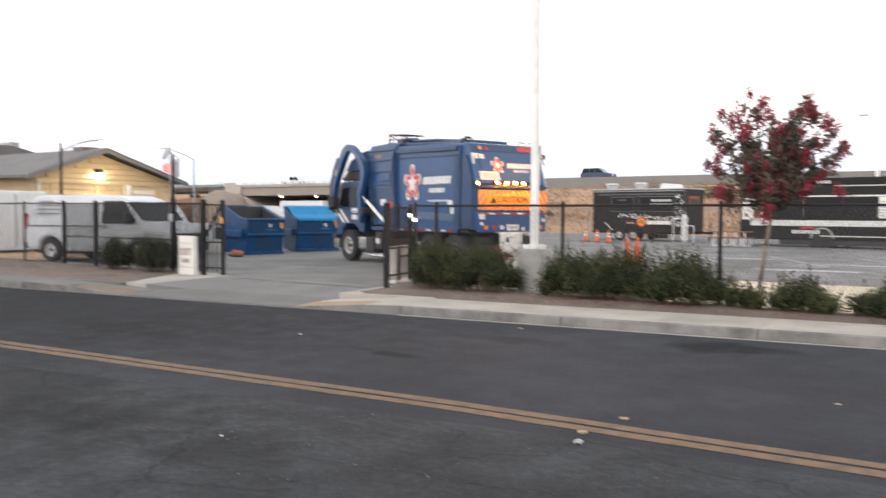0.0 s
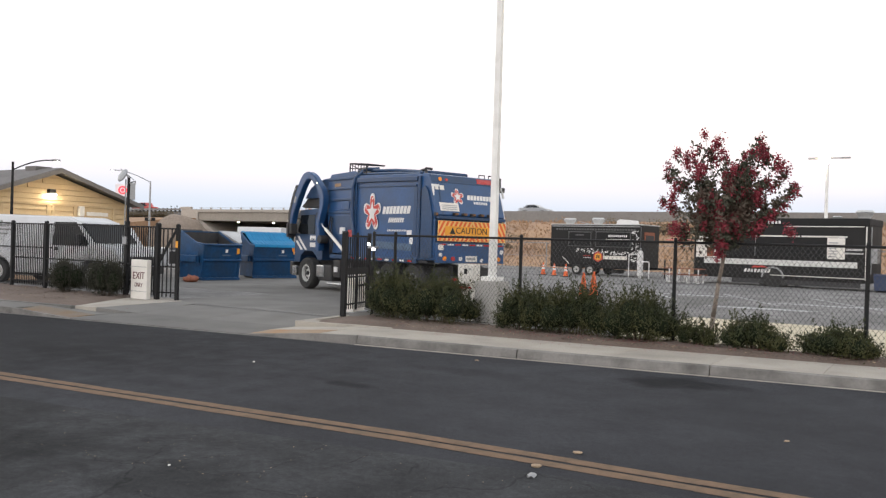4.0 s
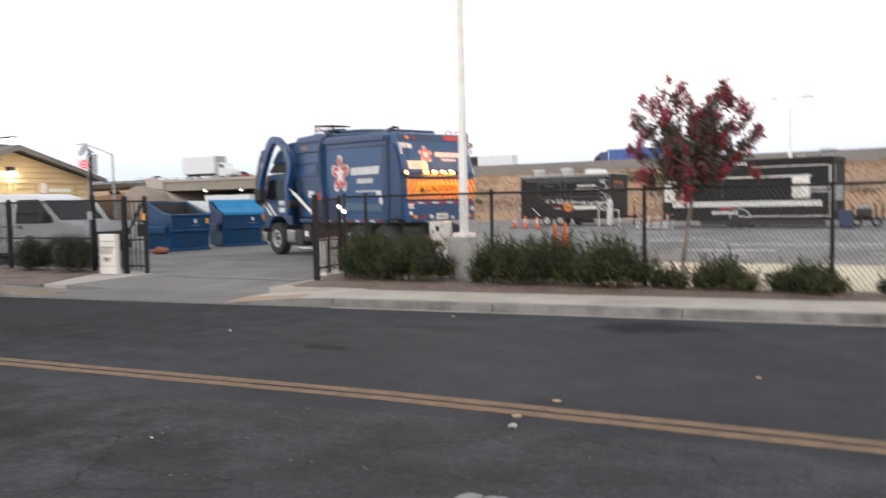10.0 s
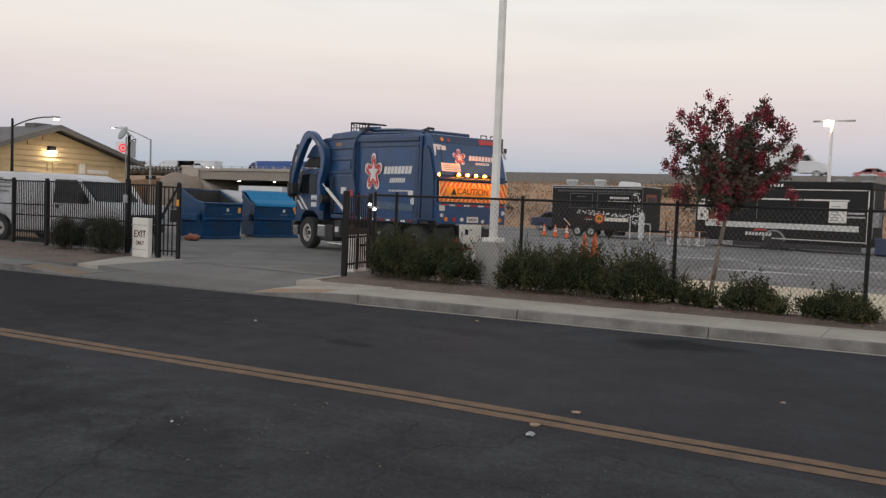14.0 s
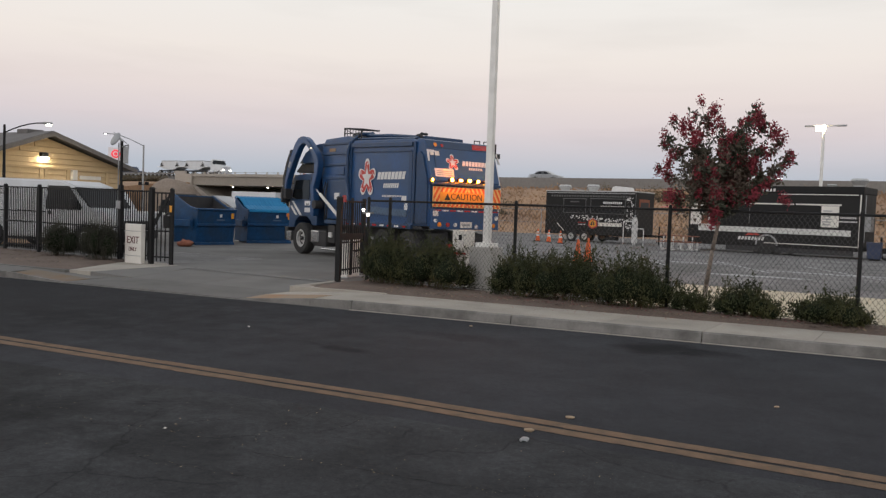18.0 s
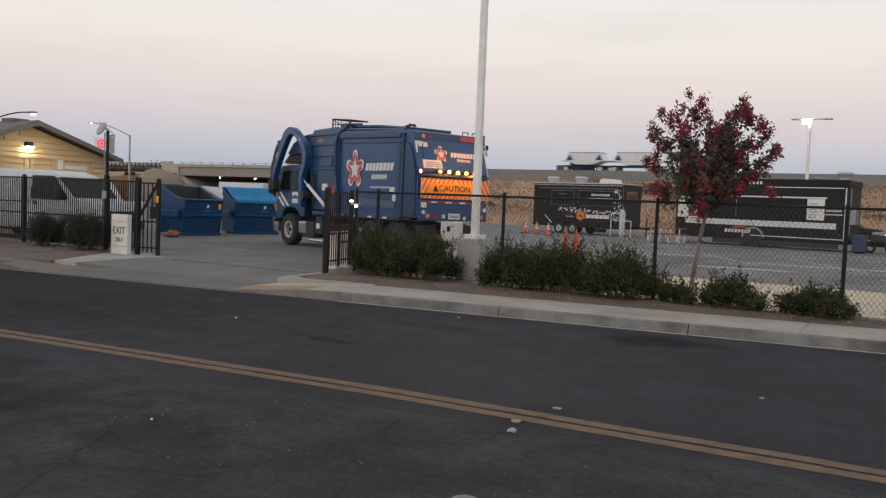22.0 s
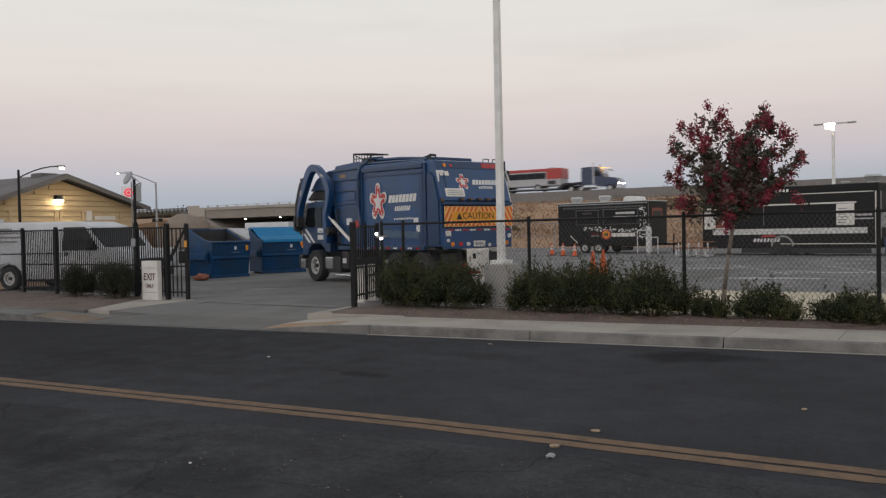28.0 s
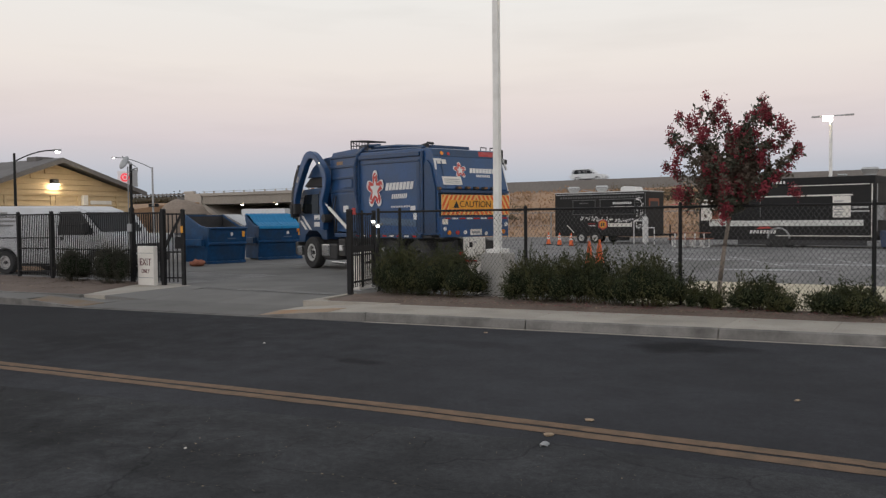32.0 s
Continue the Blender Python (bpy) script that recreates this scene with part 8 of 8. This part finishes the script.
for k in range(11):
    far_tree(-345 + 13.0 * k + (k * 37 % 7), 190 + (k * 53 % 31), 0, 9.3 + (k * 29 % 5) * 0.45 + 0.011 * (k * 53 % 31) * 4, 9 + (k % 4), 40 + k)
mast = thing("radio_mast", pose(-118, 150, 0), "thin lattice mast far beyond the bridge", "mast")
for s in (-0.3, 0.3):
    part("leg", tube(B(), (s, 0, 0), (s * 0.2, 0, 15.5), 0.06, 0.04, 6), M_STEEL, mast)
part("antenna", tube(B(), (0, 0, 15.4), (0, 0, 17), 0.03, 0.02, 6), M_STEEL, mast)
# dry scrub on the embankment
rng = np.random.default_rng(77)
cl = []
for i in range(70):
    x, y = rng.uniform(-52, 60), rng.uniform(64, 95)
    z = np.interp(y, [62, 66, 72, 78, 84, 90, 96, 99.6], [0.14, 0.6, 1.5, 2.6, 3.6, 4.45, 5.05, 5.15])
    for _ in range(70):
        cl.append(np.array((x, y, z)) + rng.normal(size=3) * (0.7, 0.5, 0.25) + (0, 0, 0.15))
M_SCRUB = paint("dry_scrub", (0.33, 0.215, 0.128), 0.9, vary=0.3, fine=3, coarse=0.3, bump=0, stain=(0.24, 0.165, 0.105), stain_amount=0.7)
tagged(new("scrub", leaf_mesh("scrub", cl, 0.42, rng, M_SCRUB, up=0.6, aspect=0.3)), "clumps of dry brown scrub on the embankment", "scrub", kind="stuff")
tuft = []
for i in range(16000):
    x, y = rng.uniform(-60, 70), rng.uniform(62, 99)
    z = np.interp(y, [62, 66, 72, 78, 84, 90, 96, 99.6], [0.14, 0.6, 1.5, 2.6, 3.6, 4.45, 5.05, 5.15])
    tuft.append((x, y, z - 0.1))
tagged(new("dry_grass", leaf_mesh("dry_grass", tuft, 0.38, rng, M_DRY, up=2.0, aspect=0.4)), "tufts of dry golden grass on the embankment", "grass", kind="stuff")

bm = B()
strip(bm, [-34.0, -31.0, -28.0, -25.5], lambda x: 14.0, lambda x: 17.2, 0.156)
solo("dry_lawn", bm, M_DRY, "patch of dry straw-coloured grass beside the van", "grass", kind="structure")

cl = []
for i in range(22):
    x, y = rng.uniform(-40, 20), rng.uniform(64, 84)
    z = np.interp(y, [62, 66, 72, 78, 84, 90, 96, 99.6], [0.14, 0.6, 1.5, 2.6, 3.6, 4.45, 5.05, 5.15])
    s = rng.uniform(0.5, 1.3)
    for _ in range(160):
        cl.append(np.array((x, y, z)) + rng.normal(size=3) * (0.9 * s, 0.6 * s, 0.32 * s) + (0, 0, 0.3 * s))
for bx, by in ((-25.4, 85), (-23.6, 84), (-22.7, 82), (-27.0, 88), (14.0, 91), (-33.0, 90), (-30.0, 87)):
    bz = np.interp(by, [62, 66, 72, 78, 84, 90, 96, 99.6], [0.14, 0.6, 1.5, 2.6, 3.6, 4.45, 5.05, 5.15])
    for _ in range(170):
        cl.append(np.array((bx, by, bz)) + rng.normal(size=3) * (1.0, 0.6, 0.38) + (0, 0, 0.35))
for bx in np.arange(-146.0, -117.5, 1.3):
    for _ in range(150):
        cl.append(np.array((bx, 98.9, 5.72)) + rng.normal(size=3) * (0.8, 0.4, 0.28))
M_BRUSH = paint("olive_brush", (0.105, 0.085, 0.05), 0.85, vary=0.3, fine=3, coarse=0.4, bump=0, stain=(0.16, 0.12, 0.07), stain_amount=0.6)
tagged(new("brush", leaf_mesh("brush", cl, 0.26, rng, M_BRUSH, up=0.6, aspect=0.4)), "dull olive-brown brush on the embankment", "scrub", kind="stuff")


# ---- passing traffic: x forward, z up from the road ----
def axle(v, x, r, half, dual=0.24):
    for s in (-1, 1):
        w = new("wheel")
        w.parent, w.location = v, (x, s * half, r)
        part("tyre", ring(B(), (0, 0, 0), (0, 1, 0), r, r * 0.58, dual, 18), M_RUBBER, w)
        part("rim", tube(B(), (0, -dual * 0.35, 0), (0, dual * 0.35, 0), r * 0.58, r * 0.58, 14), M_RIM, w)


def car(name, m, label, paint_, kind="sedan", lit=False):
    v = thing(name, m, label, "car" if kind == "sedan" else "sport utility vehicle" if kind == "suv" else "pickup")
    if kind == "sedan":
        low = [(-2.25, 0.35), (-2.3, 0.8), (-2.1, 0.98), (1.0, 0.98), (2.1, 0.8), (2.3, 0.62), (2.28, 0.3)]
        top = [(-1.7, 0.95), (-1.0, 1.42), (0.2, 1.45), (1.15, 0.96)]
    elif kind == "suv":
        low = [(-2.3, 0.4), (-2.35, 1.0), (-2.3, 1.08), (1.1, 1.08), (2.2, 0.98), (2.35, 0.7), (2.3, 0.35)]
        top = [(-2.25, 1.05), (-2.0, 1.72), (0.35, 1.74), (1.2, 1.06)]
    else:
        low = [(-2.8, 0.5), (-2.85, 1.15), (-0.9, 1.15), (1.6, 1.12), (2.7, 1.02), (2.85, 0.7), (2.8, 0.45)]
        top = [(-0.95, 1.12), (-0.8, 1.82), (0.9, 1.84), (1.65, 1.1)]
    bd = part("body", prism(B(), low, "y", -0.9, 0.9, 0.05), paint_, v)
    bm = B()
    prism(bm, top, "y", -0.78, 0.78, 0.04)
    part("cabin", bm, paint_, v)
    cx = sum(p[0] for p in top) / 4
    glassp = [(cx + (x - cx) * 0.9, z + (0.05 if z < 1.2 else -0.08)) for x, z in top]
    part("side_glass", prism(B(), glassp, "y", -0.795, 0.795), M_GLASS, v, "dark side windows")
    for fx in ((0.05,) if kind == "pickup" else (-0.35, 0.42) if kind == "suv" else (0.08,)):
        part("door_pillar", prism(B(), [(cx + fx - 0.05, glassp[0][1]), (cx + fx + 0.05, glassp[0][1]), (cx + fx + 0.03, glassp[1][1]), (cx + fx - 0.07, glassp[1][1])], "y", -0.80, 0.80), paint_, v)
    part("door_seam", box(B(), cx + 0.06, cx + 0.08, -0.906, 0.906, 0.5, low[2][1] - 0.04), M_CHASSIS, bd)
    part("sill", box(B(), -1.0, 1.0, -0.905, 0.905, low[0][1] - 0.03, low[0][1] + 0.06, 0.01), M_CHASSIS, bd)
    r = 0.33 if kind == "sedan" else 0.38
    for x in ((-1.35, 1.4) if kind != "pickup" else (-1.75, 1.85)):
        axle(v, x, r, 0.8, 0.22)
    for s in (-1, 1):
        part("headlamp", box(B(), low[-2][0] - 0.12, low[-2][0] + 0.02, s * 0.55, s * 0.82, 0.6, 0.74, 0.02), M_HEAD if lit else M_DECALW, bd)
        part("tail_lamp", box(B(), low[1][0] - 0.02, low[1][0] + 0.06, s * 0.6, s * 0.85, 0.72, 0.86, 0.01), M_TAILRED, bd)
    return v


def tractor(v, paint_, x0, sleeper=True, k=1.0, top=3.7, stack=1.8):
    """A bonneted tractor unit whose rear end is at x0."""
    cabp = [(x0 + k * 1.9, 0.9), (x0 + k * 1.9, top), (x0 + k * 3.2, top + 0.05), (x0 + k * 4.3, min(2.9, top - 0.3)), (x0 + k * 4.75, 2.0), (x0 + k * 6.3, 1.75), (x0 + k * 6.55, 1.3), (x0 + k * 6.55, 0.7), (x0 + k * 4.4, 0.7)]
    if not sleeper:
        cabp = [(x0 + k * 2.6, 0.9), (x0 + k * 2.6, 2.85), (x0 + k * 3.9, 2.9), (x0 + k * 4.5, 2.0), (x0 + k * 6.2, 1.75), (x0 + k * 6.45, 1.3), (x0 + k * 6.45, 0.7), (x0 + k * 4.4, 0.7)]
    cb = part("cab", prism(B(), cabp, "y", -1.15, 1.15, 0.08), paint_, v)
    part("side_glass", prism(B(), [(x0 + k * 3.35, 2.05), (x0 + k * 3.35, 2.7), (x0 + k * 4.15, 2.7), (x0 + k * 4.5, 2.05)], "y", -1.17, 1.17), M_GLASS, cb, "dark cab window")
    part("front_bumper", box(B(), x0 + k * 6.35, x0 + k * 6.75, -1.15, 1.15, 0.35, 0.85, 0.06), M_CHROME, v)
    part("grille", box(B(), x0 + k * 6.5, x0 + k * 6.6, -0.55, 0.55, 0.85, 1.6, 0.03), M_CHROME, v)
    part("frame_rail", box(B(), x0, x0 + k * 6.2, -0.45, 0.45, 0.75, 1.0, 0.02), M_CHASSIS, v)
    part("fuel_tank", tube(B(), (x0 + k * 2.2, -0.95, 0.72), (x0 + k * 3.9, -0.95, 0.72), 0.32, 0.32, 14), M_CHROME, v)
    for s in (-1, 1) if stack else ():
        part("exhaust_stack", tube(B(), (x0 + k * stack, s * 1.22, 1.0), (x0 + k * stack, s * 1.22, top + 0.5), 0.1, 0.1, 10), M_CHROME, v)
    for s in (-1, 1):
        part("headlamp", box(B(), x0 + k * 6.45, x0 + k * 6.6, s * 0.7, s * 1.05, 0.95, 1.15, 0.03), M_HEAD, v, "lit headlamp")
    for x in (x0 + k * 0.55, x0 + k * 1.85, x0 + k * 5.5):
        axle(v, x, 0.5, 0.98, 0.34)


def semi(m, label, paint_, trailer_paint, length=15.2, trim=None):
    v = thing("semi_truck", m, label, "semi truck", "freeway trucks")
    box_ = part("trailer_box", box(B(), 0, length, -1.28, 1.28, 1.15, 4.05, 0.05), trailer_paint, v)
    part("trailer_rail", box(B(), 0, length, -1.29, 1.29, 1.08, 1.18, 0.01), M_STEEL, v)
    part("trailer_frame", box(B(), 0.2, length - 0.5, -0.5, 0.5, 0.85, 1.1, 0.02), M_CHASSIS, v)
    for x in (1.6, 2.85):
        axle(v, x, 0.5, 0.98, 0.4)
    part("landing_leg", box(B(), length - 3.6, length - 3.4, -0.8, 0.8, 0.25, 1.1, 0.01), M_CHASSIS, v)
    part("skirt", box(B(), 4.2, length - 4.0, -1.24, -1.2, 0.55, 1.1, 0.01), trailer_paint, v)
    for k in range(9):
        part("panel_seam", box(B(), 1.6 * k + 1.0, 1.6 * k + 1.03, -1.29, -1.275, 1.25, 3.95), M_STEEL, box_)
    if trim:
        part("trailer_mark", box(B(), 2.0, 7.0, -1.3, -1.285, 2.0, 3.2), trim, box_, "plain white mark")
    tractor(v, paint_, length - 2.2)
    return v


def box_truck(m, label):
    v = thing("box_truck", m, label, "truck", "freeway trucks")
    bx = part("cargo_box", box(B(), 0, 7.6, -1.25, 1.25, 1.1, 4.0, 0.05), M_WHITEPAINT, v)
    part("front_cap", box(B(), 7.55, 7.85, -1.25, 1.25, 1.6, 4.05, 0.08), M_GREYPAINT, bx)
    part("frame_rail", box(B(), 0, 8.2, -0.45, 0.45, 0.8, 1.08, 0.02), M_CHASSIS, v)
    axle(v, 1.4, 0.48, 0.98, 0.4)
    axle(v, 6.7, 0.48, 0.98, 0.4)
    cabp = [(8.0, 0.8), (8.0, 2.85), (9.2, 2.85), (9.75, 2.0), (10.9, 1.75), (11.1, 1.2), (11.1, 0.6), (8.0, 0.6)]
    part("cab", prism(B(), cabp, "y", -1.1, 1.1, 0.08), M_WHITEPAINT, v)
    part("side_glass", prism(B(), [(8.5, 2.0), (8.5, 2.65), (9.2, 2.65), (9.6, 2.0)], "y", -1.12, 1.12), M_GLASS, v)
    part("front_bumper", box(B(), 10.9, 11.25, -1.1, 1.1, 0.4, 0.8, 0.05), M_CHASSIS, v)
    axle(v, 10.1, 0.48, 0.95, 0.3)
    return v


def hopper_truck(m, label):
    v = thing("hopper_truck", m, label, "semi truck", "freeway trucks")
    for x in (0.0, 6.6):
        hp = part("hopper", prism(B(), [(x + 1.15, 2.62), (x + 5.35, 2.62), (x + 5.9, 1.6), (x + 4.4, 1.05), (x + 2.1, 1.05), (x + 0.6, 1.6)], "y", -1.2, 1.2, 0.04), M_WHITEPAINT, v, "white hopper body")
        part("hopper_rim", box(B(), x + 1.1, x + 5.4, -1.24, 1.24, 2.55, 2.68, 0.02), M_STEEL, hp)
        part("side_rail", box(B(), x + 0.1, x + 6.5, -1.25, 1.25, 1.5, 1.62, 0.02), M_DECALW, hp)
        part("gusset", prism(B(), [(x + 0.75, 1.62), (x + 1.75, 1.62), (x + 1.15, 2.42)], "y", -1.23, -1.21), M_CHASSIS, hp)
        part("gusset", prism(B(), [(x + 4.75, 1.62), (x + 5.75, 1.62), (x + 5.35, 2.42)], "y", -1.23, -1.21), M_CHASSIS, hp)
        part("frame_rail", box(B(), x + 0.2, x + 6.6, -0.45, 0.45, 0.75, 0.98, 0.02), M_CHASSIS, v)
        for xx in (x + 0.7, x + 5.4):
            axle(v, xx, 0.5, 0.98, 0.36)
    tractor(v, M_WHITEPAINT, 11.9, sleeper=False, k=0.72, stack=0)
    return v


def bus_loader(m, label):
    v = thing("low_loader", m, label, "semi truck", "freeway trucks")
    part("deck", prism(B(), [(-2.6, 0.6), (-2.6, 0.8), (8.7, 0.8), (9.5, 1.35), (11.9, 1.4), (11.9, 1.2), (9.7, 1.1), (8.9, 0.55)], "y", -1.25, 1.25, 0.02), M_CHASSIS, v)
    part("deck_edge", box(B(), -2.6, 8.6, -1.27, -1.25, 0.66, 0.78), M_GREYPAINT, v, "pale deck edge")
    for x in (-1.7, -0.5, 0.7):
        axle(v, x, 0.4, 0.98, 0.36)
    bus = part("bus_body", box(B(), -1.3, 9.2, -1.22, 1.22, 1.08, 3.45, 0.16), M_SILVER, v, "pale grey city bus with a red roof band")
    part("bus_roof_band", box(B(), -1.32, 9.22, -1.24, 1.24, 2.98, 3.48, 0.15), M_REDPAINT, bus, "red band")
    part("bus_front_band", box(B(), 7.0, 9.23, -1.245, 1.245, 2.0, 3.2, 0.1), M_REDPAINT, bus, "red band")
    part("bus_windows", box(B(), -1.1, 6.9, -1.25, 1.25, 2.1, 2.9, 0.02), M_GLASS, bus, "dark window band")
    for x in (0.2, 1.5, 2.8, 4.1, 5.4):
        part("window_post", box(B(), x - 0.03, x + 0.03, -1.256, -1.25, 2.1, 2.9), M_CHASSIS, bus)
    part("roof_unit", box(B(), 7.0, 8.0, -0.7, 0.7, 3.44, 3.62, 0.05), M_SILVER, bus)
    part("skirt_vent", box(B(), 7.2, 8.4, -1.235, -1.2, 1.3, 1.8, 0.01), M_CHASSIS, bus)
    for x in (0.9, 5.7):
        axle(v, x, 0.5, 1.06, 0.36)
        for w in v.children[-2:]:
            w.location.z += 0.42
    tractor(v, M_NAVY, 9.95, k=1.1, top=3.3, stack=3.5)
    part("sun_visor", prism(B(), [(15.2, 3.02), (15.3, 3.12), (15.75, 2.88), (15.65, 2.80)], "y", -1.1, 1.1, 0.01), M_CHROME, v)
    part("marker_lamp", box(B(), 14.6, 15.2, -1.0, 1.0, 3.12, 3.19, 0.01), M_AMBERLAMP, v, "lit amber marker lamps")
    part("sleeper_gap", box(B(), 13.72, 13.80, -1.165, 1.165, 0.9, 3.36), M_CHASSIS, v)
    part("side_mirror", box(B(), 15.3, 15.55, -1.5, -1.35, 2.3, 2.8, 0.03), M_CHROME, v)
    part("side_step", box(B(), 13.0, 15.0, -1.2, -1.0, 0.5, 0.7, 0.02), M_CHROME, v)
    return v


DECK = 6.45
NEAR, MID, FAR = 103.2, 106.8, 142.0
TRAFFIC = []


def drive(ob, t0, x0, v, y, z=DECK, gain=0.0):
    """Driving along the road: at x0 at t0 seconds, v metres a second, then gaining speed for 1.3 s."""
    TRAFFIC.append((ob, t0, x0, v, y, z, gain))


O = pose(0, 0, 0)
drive(car("dark_car", O, "dark grey sedan passing on the freeway", M_NAVY, "suv"), 0.6, -32.8, 24.0, MID)
drive(semi(O, "red semi truck with a long white trailer on the freeway", M_REDPAINT, M_WHITEPAINT, 15.6), 1.8, -47.6, 24.2, NEAR)
drive(car("utility_pickup", O, "white utility pickup with a rack on the freeway", M_WHITEPAINT, "pickup"), 2.4, -43.4, 26.0, MID)
drive(car("grey_car", O, "grey sedan passing on the freeway", M_GREYPAINT), 5.5, -13.0, 25.0, MID)
drive(car("red_car", O, "red pickup passing on the freeway", M_REDPAINT, "pickup"), 7.1, -50.1, 27.5, MID)
drive(box_truck(O, "white box truck with a bonneted cab on the freeway"), 13.0, -45.0, 21.6, NEAR)
drive(car("white_car", O, "white sedan passing on the freeway", M_WHITEPAINT), 13.0, -30.5, 23.0, MID)
drive(car("white_car", O, "white sedan following on the freeway", M_WHITEPAINT), 13.0, -51.7, 23.0, MID)
drive(car("red_car", O, "small red car passing on the freeway", M_REDPAINT), 12.2, -49.0, 23.0, MID)
drive(car("white_pickup", O, "white pickup passing on the freeway", M_WHITEPAINT, "pickup"), 17.3, -46.5, 27.0, MID)
drive(car("silver_car", O, "silver sedan passing on the freeway", M_GREYPAINT), 18.1, -45.5, 26.0, MID)
drive(car("white_suv", O, "white sport utility vehicle on the freeway", M_WHITEPAINT, "suv"), 19.0, -52.4, 25.1, MID)
drive(hopper_truck(O, "white semi truck pulling two white hopper trailers"), 20.3, -80.1, 19.1, NEAR, gain=4.0)
drive(semi(O, "dark green semi truck with a long white trailer", M_GREENPAINT, M_WHITEPAINT, 14.2), 23.7, -53.6, 20.5, NEAR, gain=4.3)
drive(bus_loader(O, "navy semi truck hauling a red and grey city bus"), 26.0, -99.6, 19.4, NEAR, gain=3.6)
drive(car("white_van", O, "white van passing on the freeway", M_WHITEPAINT, "suv"), 32.0, -41.4, 25.9, NEAR)
drive(semi(pose(0, 0, 0), "white semi truck with a white trailer, far lanes", M_WHITEPAINT, M_WHITEPAINT, 15.6), 9.5, -53.5, -22.8, FAR)
drive(semi(pose(0, 0, 0), "blue semi truck with a blue trailer, far lanes", M_NAVY, M_BLUEPAINT, 15.6, M_DECALW), 10.5, -42.6, -23.2, FAR)
drive(semi(O, "white semi truck with a plain white trailer, far lanes", M_WHITEPAINT, M_WHITEPAINT, 13.6), 13.0, -132.7, -20.2, FAR)
drive(car("white_car", O, "white car with lit headlamps on the freeway", M_WHITEPAINT, "sedan", True), 14.0, -119.5, 25.0, MID)
drive(car("dark_pickup", O, "dark pickup with lit headlamps on the freeway", M_NAVY, "pickup", True), 19.0, -113.6, 24.0, MID)
drive(car("blue_car", O, "dark blue car in the far lanes", M_NAVY), 14.0, -131.0, -22.0, FAR)
for t0, x0, v, mt, nm, lab, k in ((1.4, -27.6, 17.0, M_WHITEPAINT, "white_car", "white sedan driving along the back of the yard", "sedan"), (7.9, -28.1, 15.5, M_NAVY, "dark_car", "dark sedan driving along the back of the yard", "suv"),
                                (11.8, -27.5, 15.5, M_BLACKPAINT, "black_car", "black sedan driving along the back of the yard", "sedan"), (13.8, -28.1, 17.0, M_NAVY, "dark_car", "dark car driving along the back of the yard", "sedan"),
                                (20.5, -27.4, 15.3, M_BLACKPAINT, "black_car", "black car driving along the back of the yard", "suv"), (22.9, -28.4, 15.5, M_BLACKPAINT, "black_car", "black sport utility vehicle driving along the back of the yard", "suv"),
                                (29.3, -28.5, 14.9, M_BLACKPAINT, "black_car", "black car with lights driving behind the trailers", "suv")):
    drive(car(nm, O, lab, mt, k, True), t0, x0, v, 57.0, 0.15)
under = new("bridge_lamp")
for lx in (-103.0, -95.0):
    part("lamp_lens", box(B(), lx - 0.14, lx + 0.14, 100.3, 100.5, 4.47, 4.58, 0.02), M_COOL, under, "lit lens")
tagged(under, "small lit lamp under the bridge girder", "lamp")
boxcar = thing("parked_trailer", pose(-89, 92, 0.0, 0, 0, 8), "white box trailer parked beside the bridge", "trailer")
part("trailer_box", box(B(), -4, 4, -1.2, 1.2, 1.0, 3.6, 0.05), M_WHITEPAINT, boxcar)
for x in (-2.6, -1.6):
    axle(boxcar, x, 0.45, 0.95, 0.3)
part("prop_leg", box(B(), 2.9, 3.1, -0.6, 0.6, 0.0, 1.0, 0.01), M_CHASSIS, boxcar)

# the flasher starts lit and changes over at these seconds
SWITCH = [0.3, 0.7, 1.1, 1.5, 1.9, 2.3, 2.9, 3.4, 3.7, 4.1, 4.5, 4.9, 5.3, 5.6, 6.1, 6.35, 6.85, 7.28,
          7.6, 8.1, 8.35, 8.85, 9.35, 9.85, 10.1, 10.35, 10.8, 11.35, 11.6, 12.1, 12.6, 13.1, 13.35, 13.6, 14.25, 14.7,
          15.1, 15.5, 15.9, 16.3, 16.57, 16.9, 17.3, 17.75, 18.1, 18.6, 18.85, 19.6, 19.77, 20.1, 20.6, 20.85, 21.35, 21.85,
          22.35, 22.6, 23.1, 23.35, 23.85, 24.35, 24.75, 25.7, 26.1, 26.5, 26.9, 27.3, 27.75, 28.35, 28.6, 29.85, 30.35, 30.6,
          31.1, 31.35, 31.85]


def motions():
    for ob, t0, x0, v, y, z, gain in TRAFFIC:
        times = [0, 0.1, 0.2] + list(range(1, 32)) + [31.8, 31.9, 32.0]
        more = {t: gain * (0.5 * min(max(t - t0, 0), 1.3) ** 2 + 1.3 * max(t - t0 - 1.3, 0)) for t in times}
        walk(ob, [(t, pose(x0 + v * (t - t0) + more[t], y, z, 0, 0, 0 if v > 0 else 180)) for t in times])
    for drum in FLASH:
        x, y, z = drum.location
        ang, rows = 0, [(0.0, 0)]
        for t in SWITCH:
            rows += [(t - 0.067, ang), (t - 0.033, ang + 60), (t, ang + 120), (t + 0.033, ang + 180)]
            ang += 180
        rows.append((32.0, ang))
        walk(drum, [(t, pose(x, y, z, 0, 0, a)) for t, a in rows])


motions()
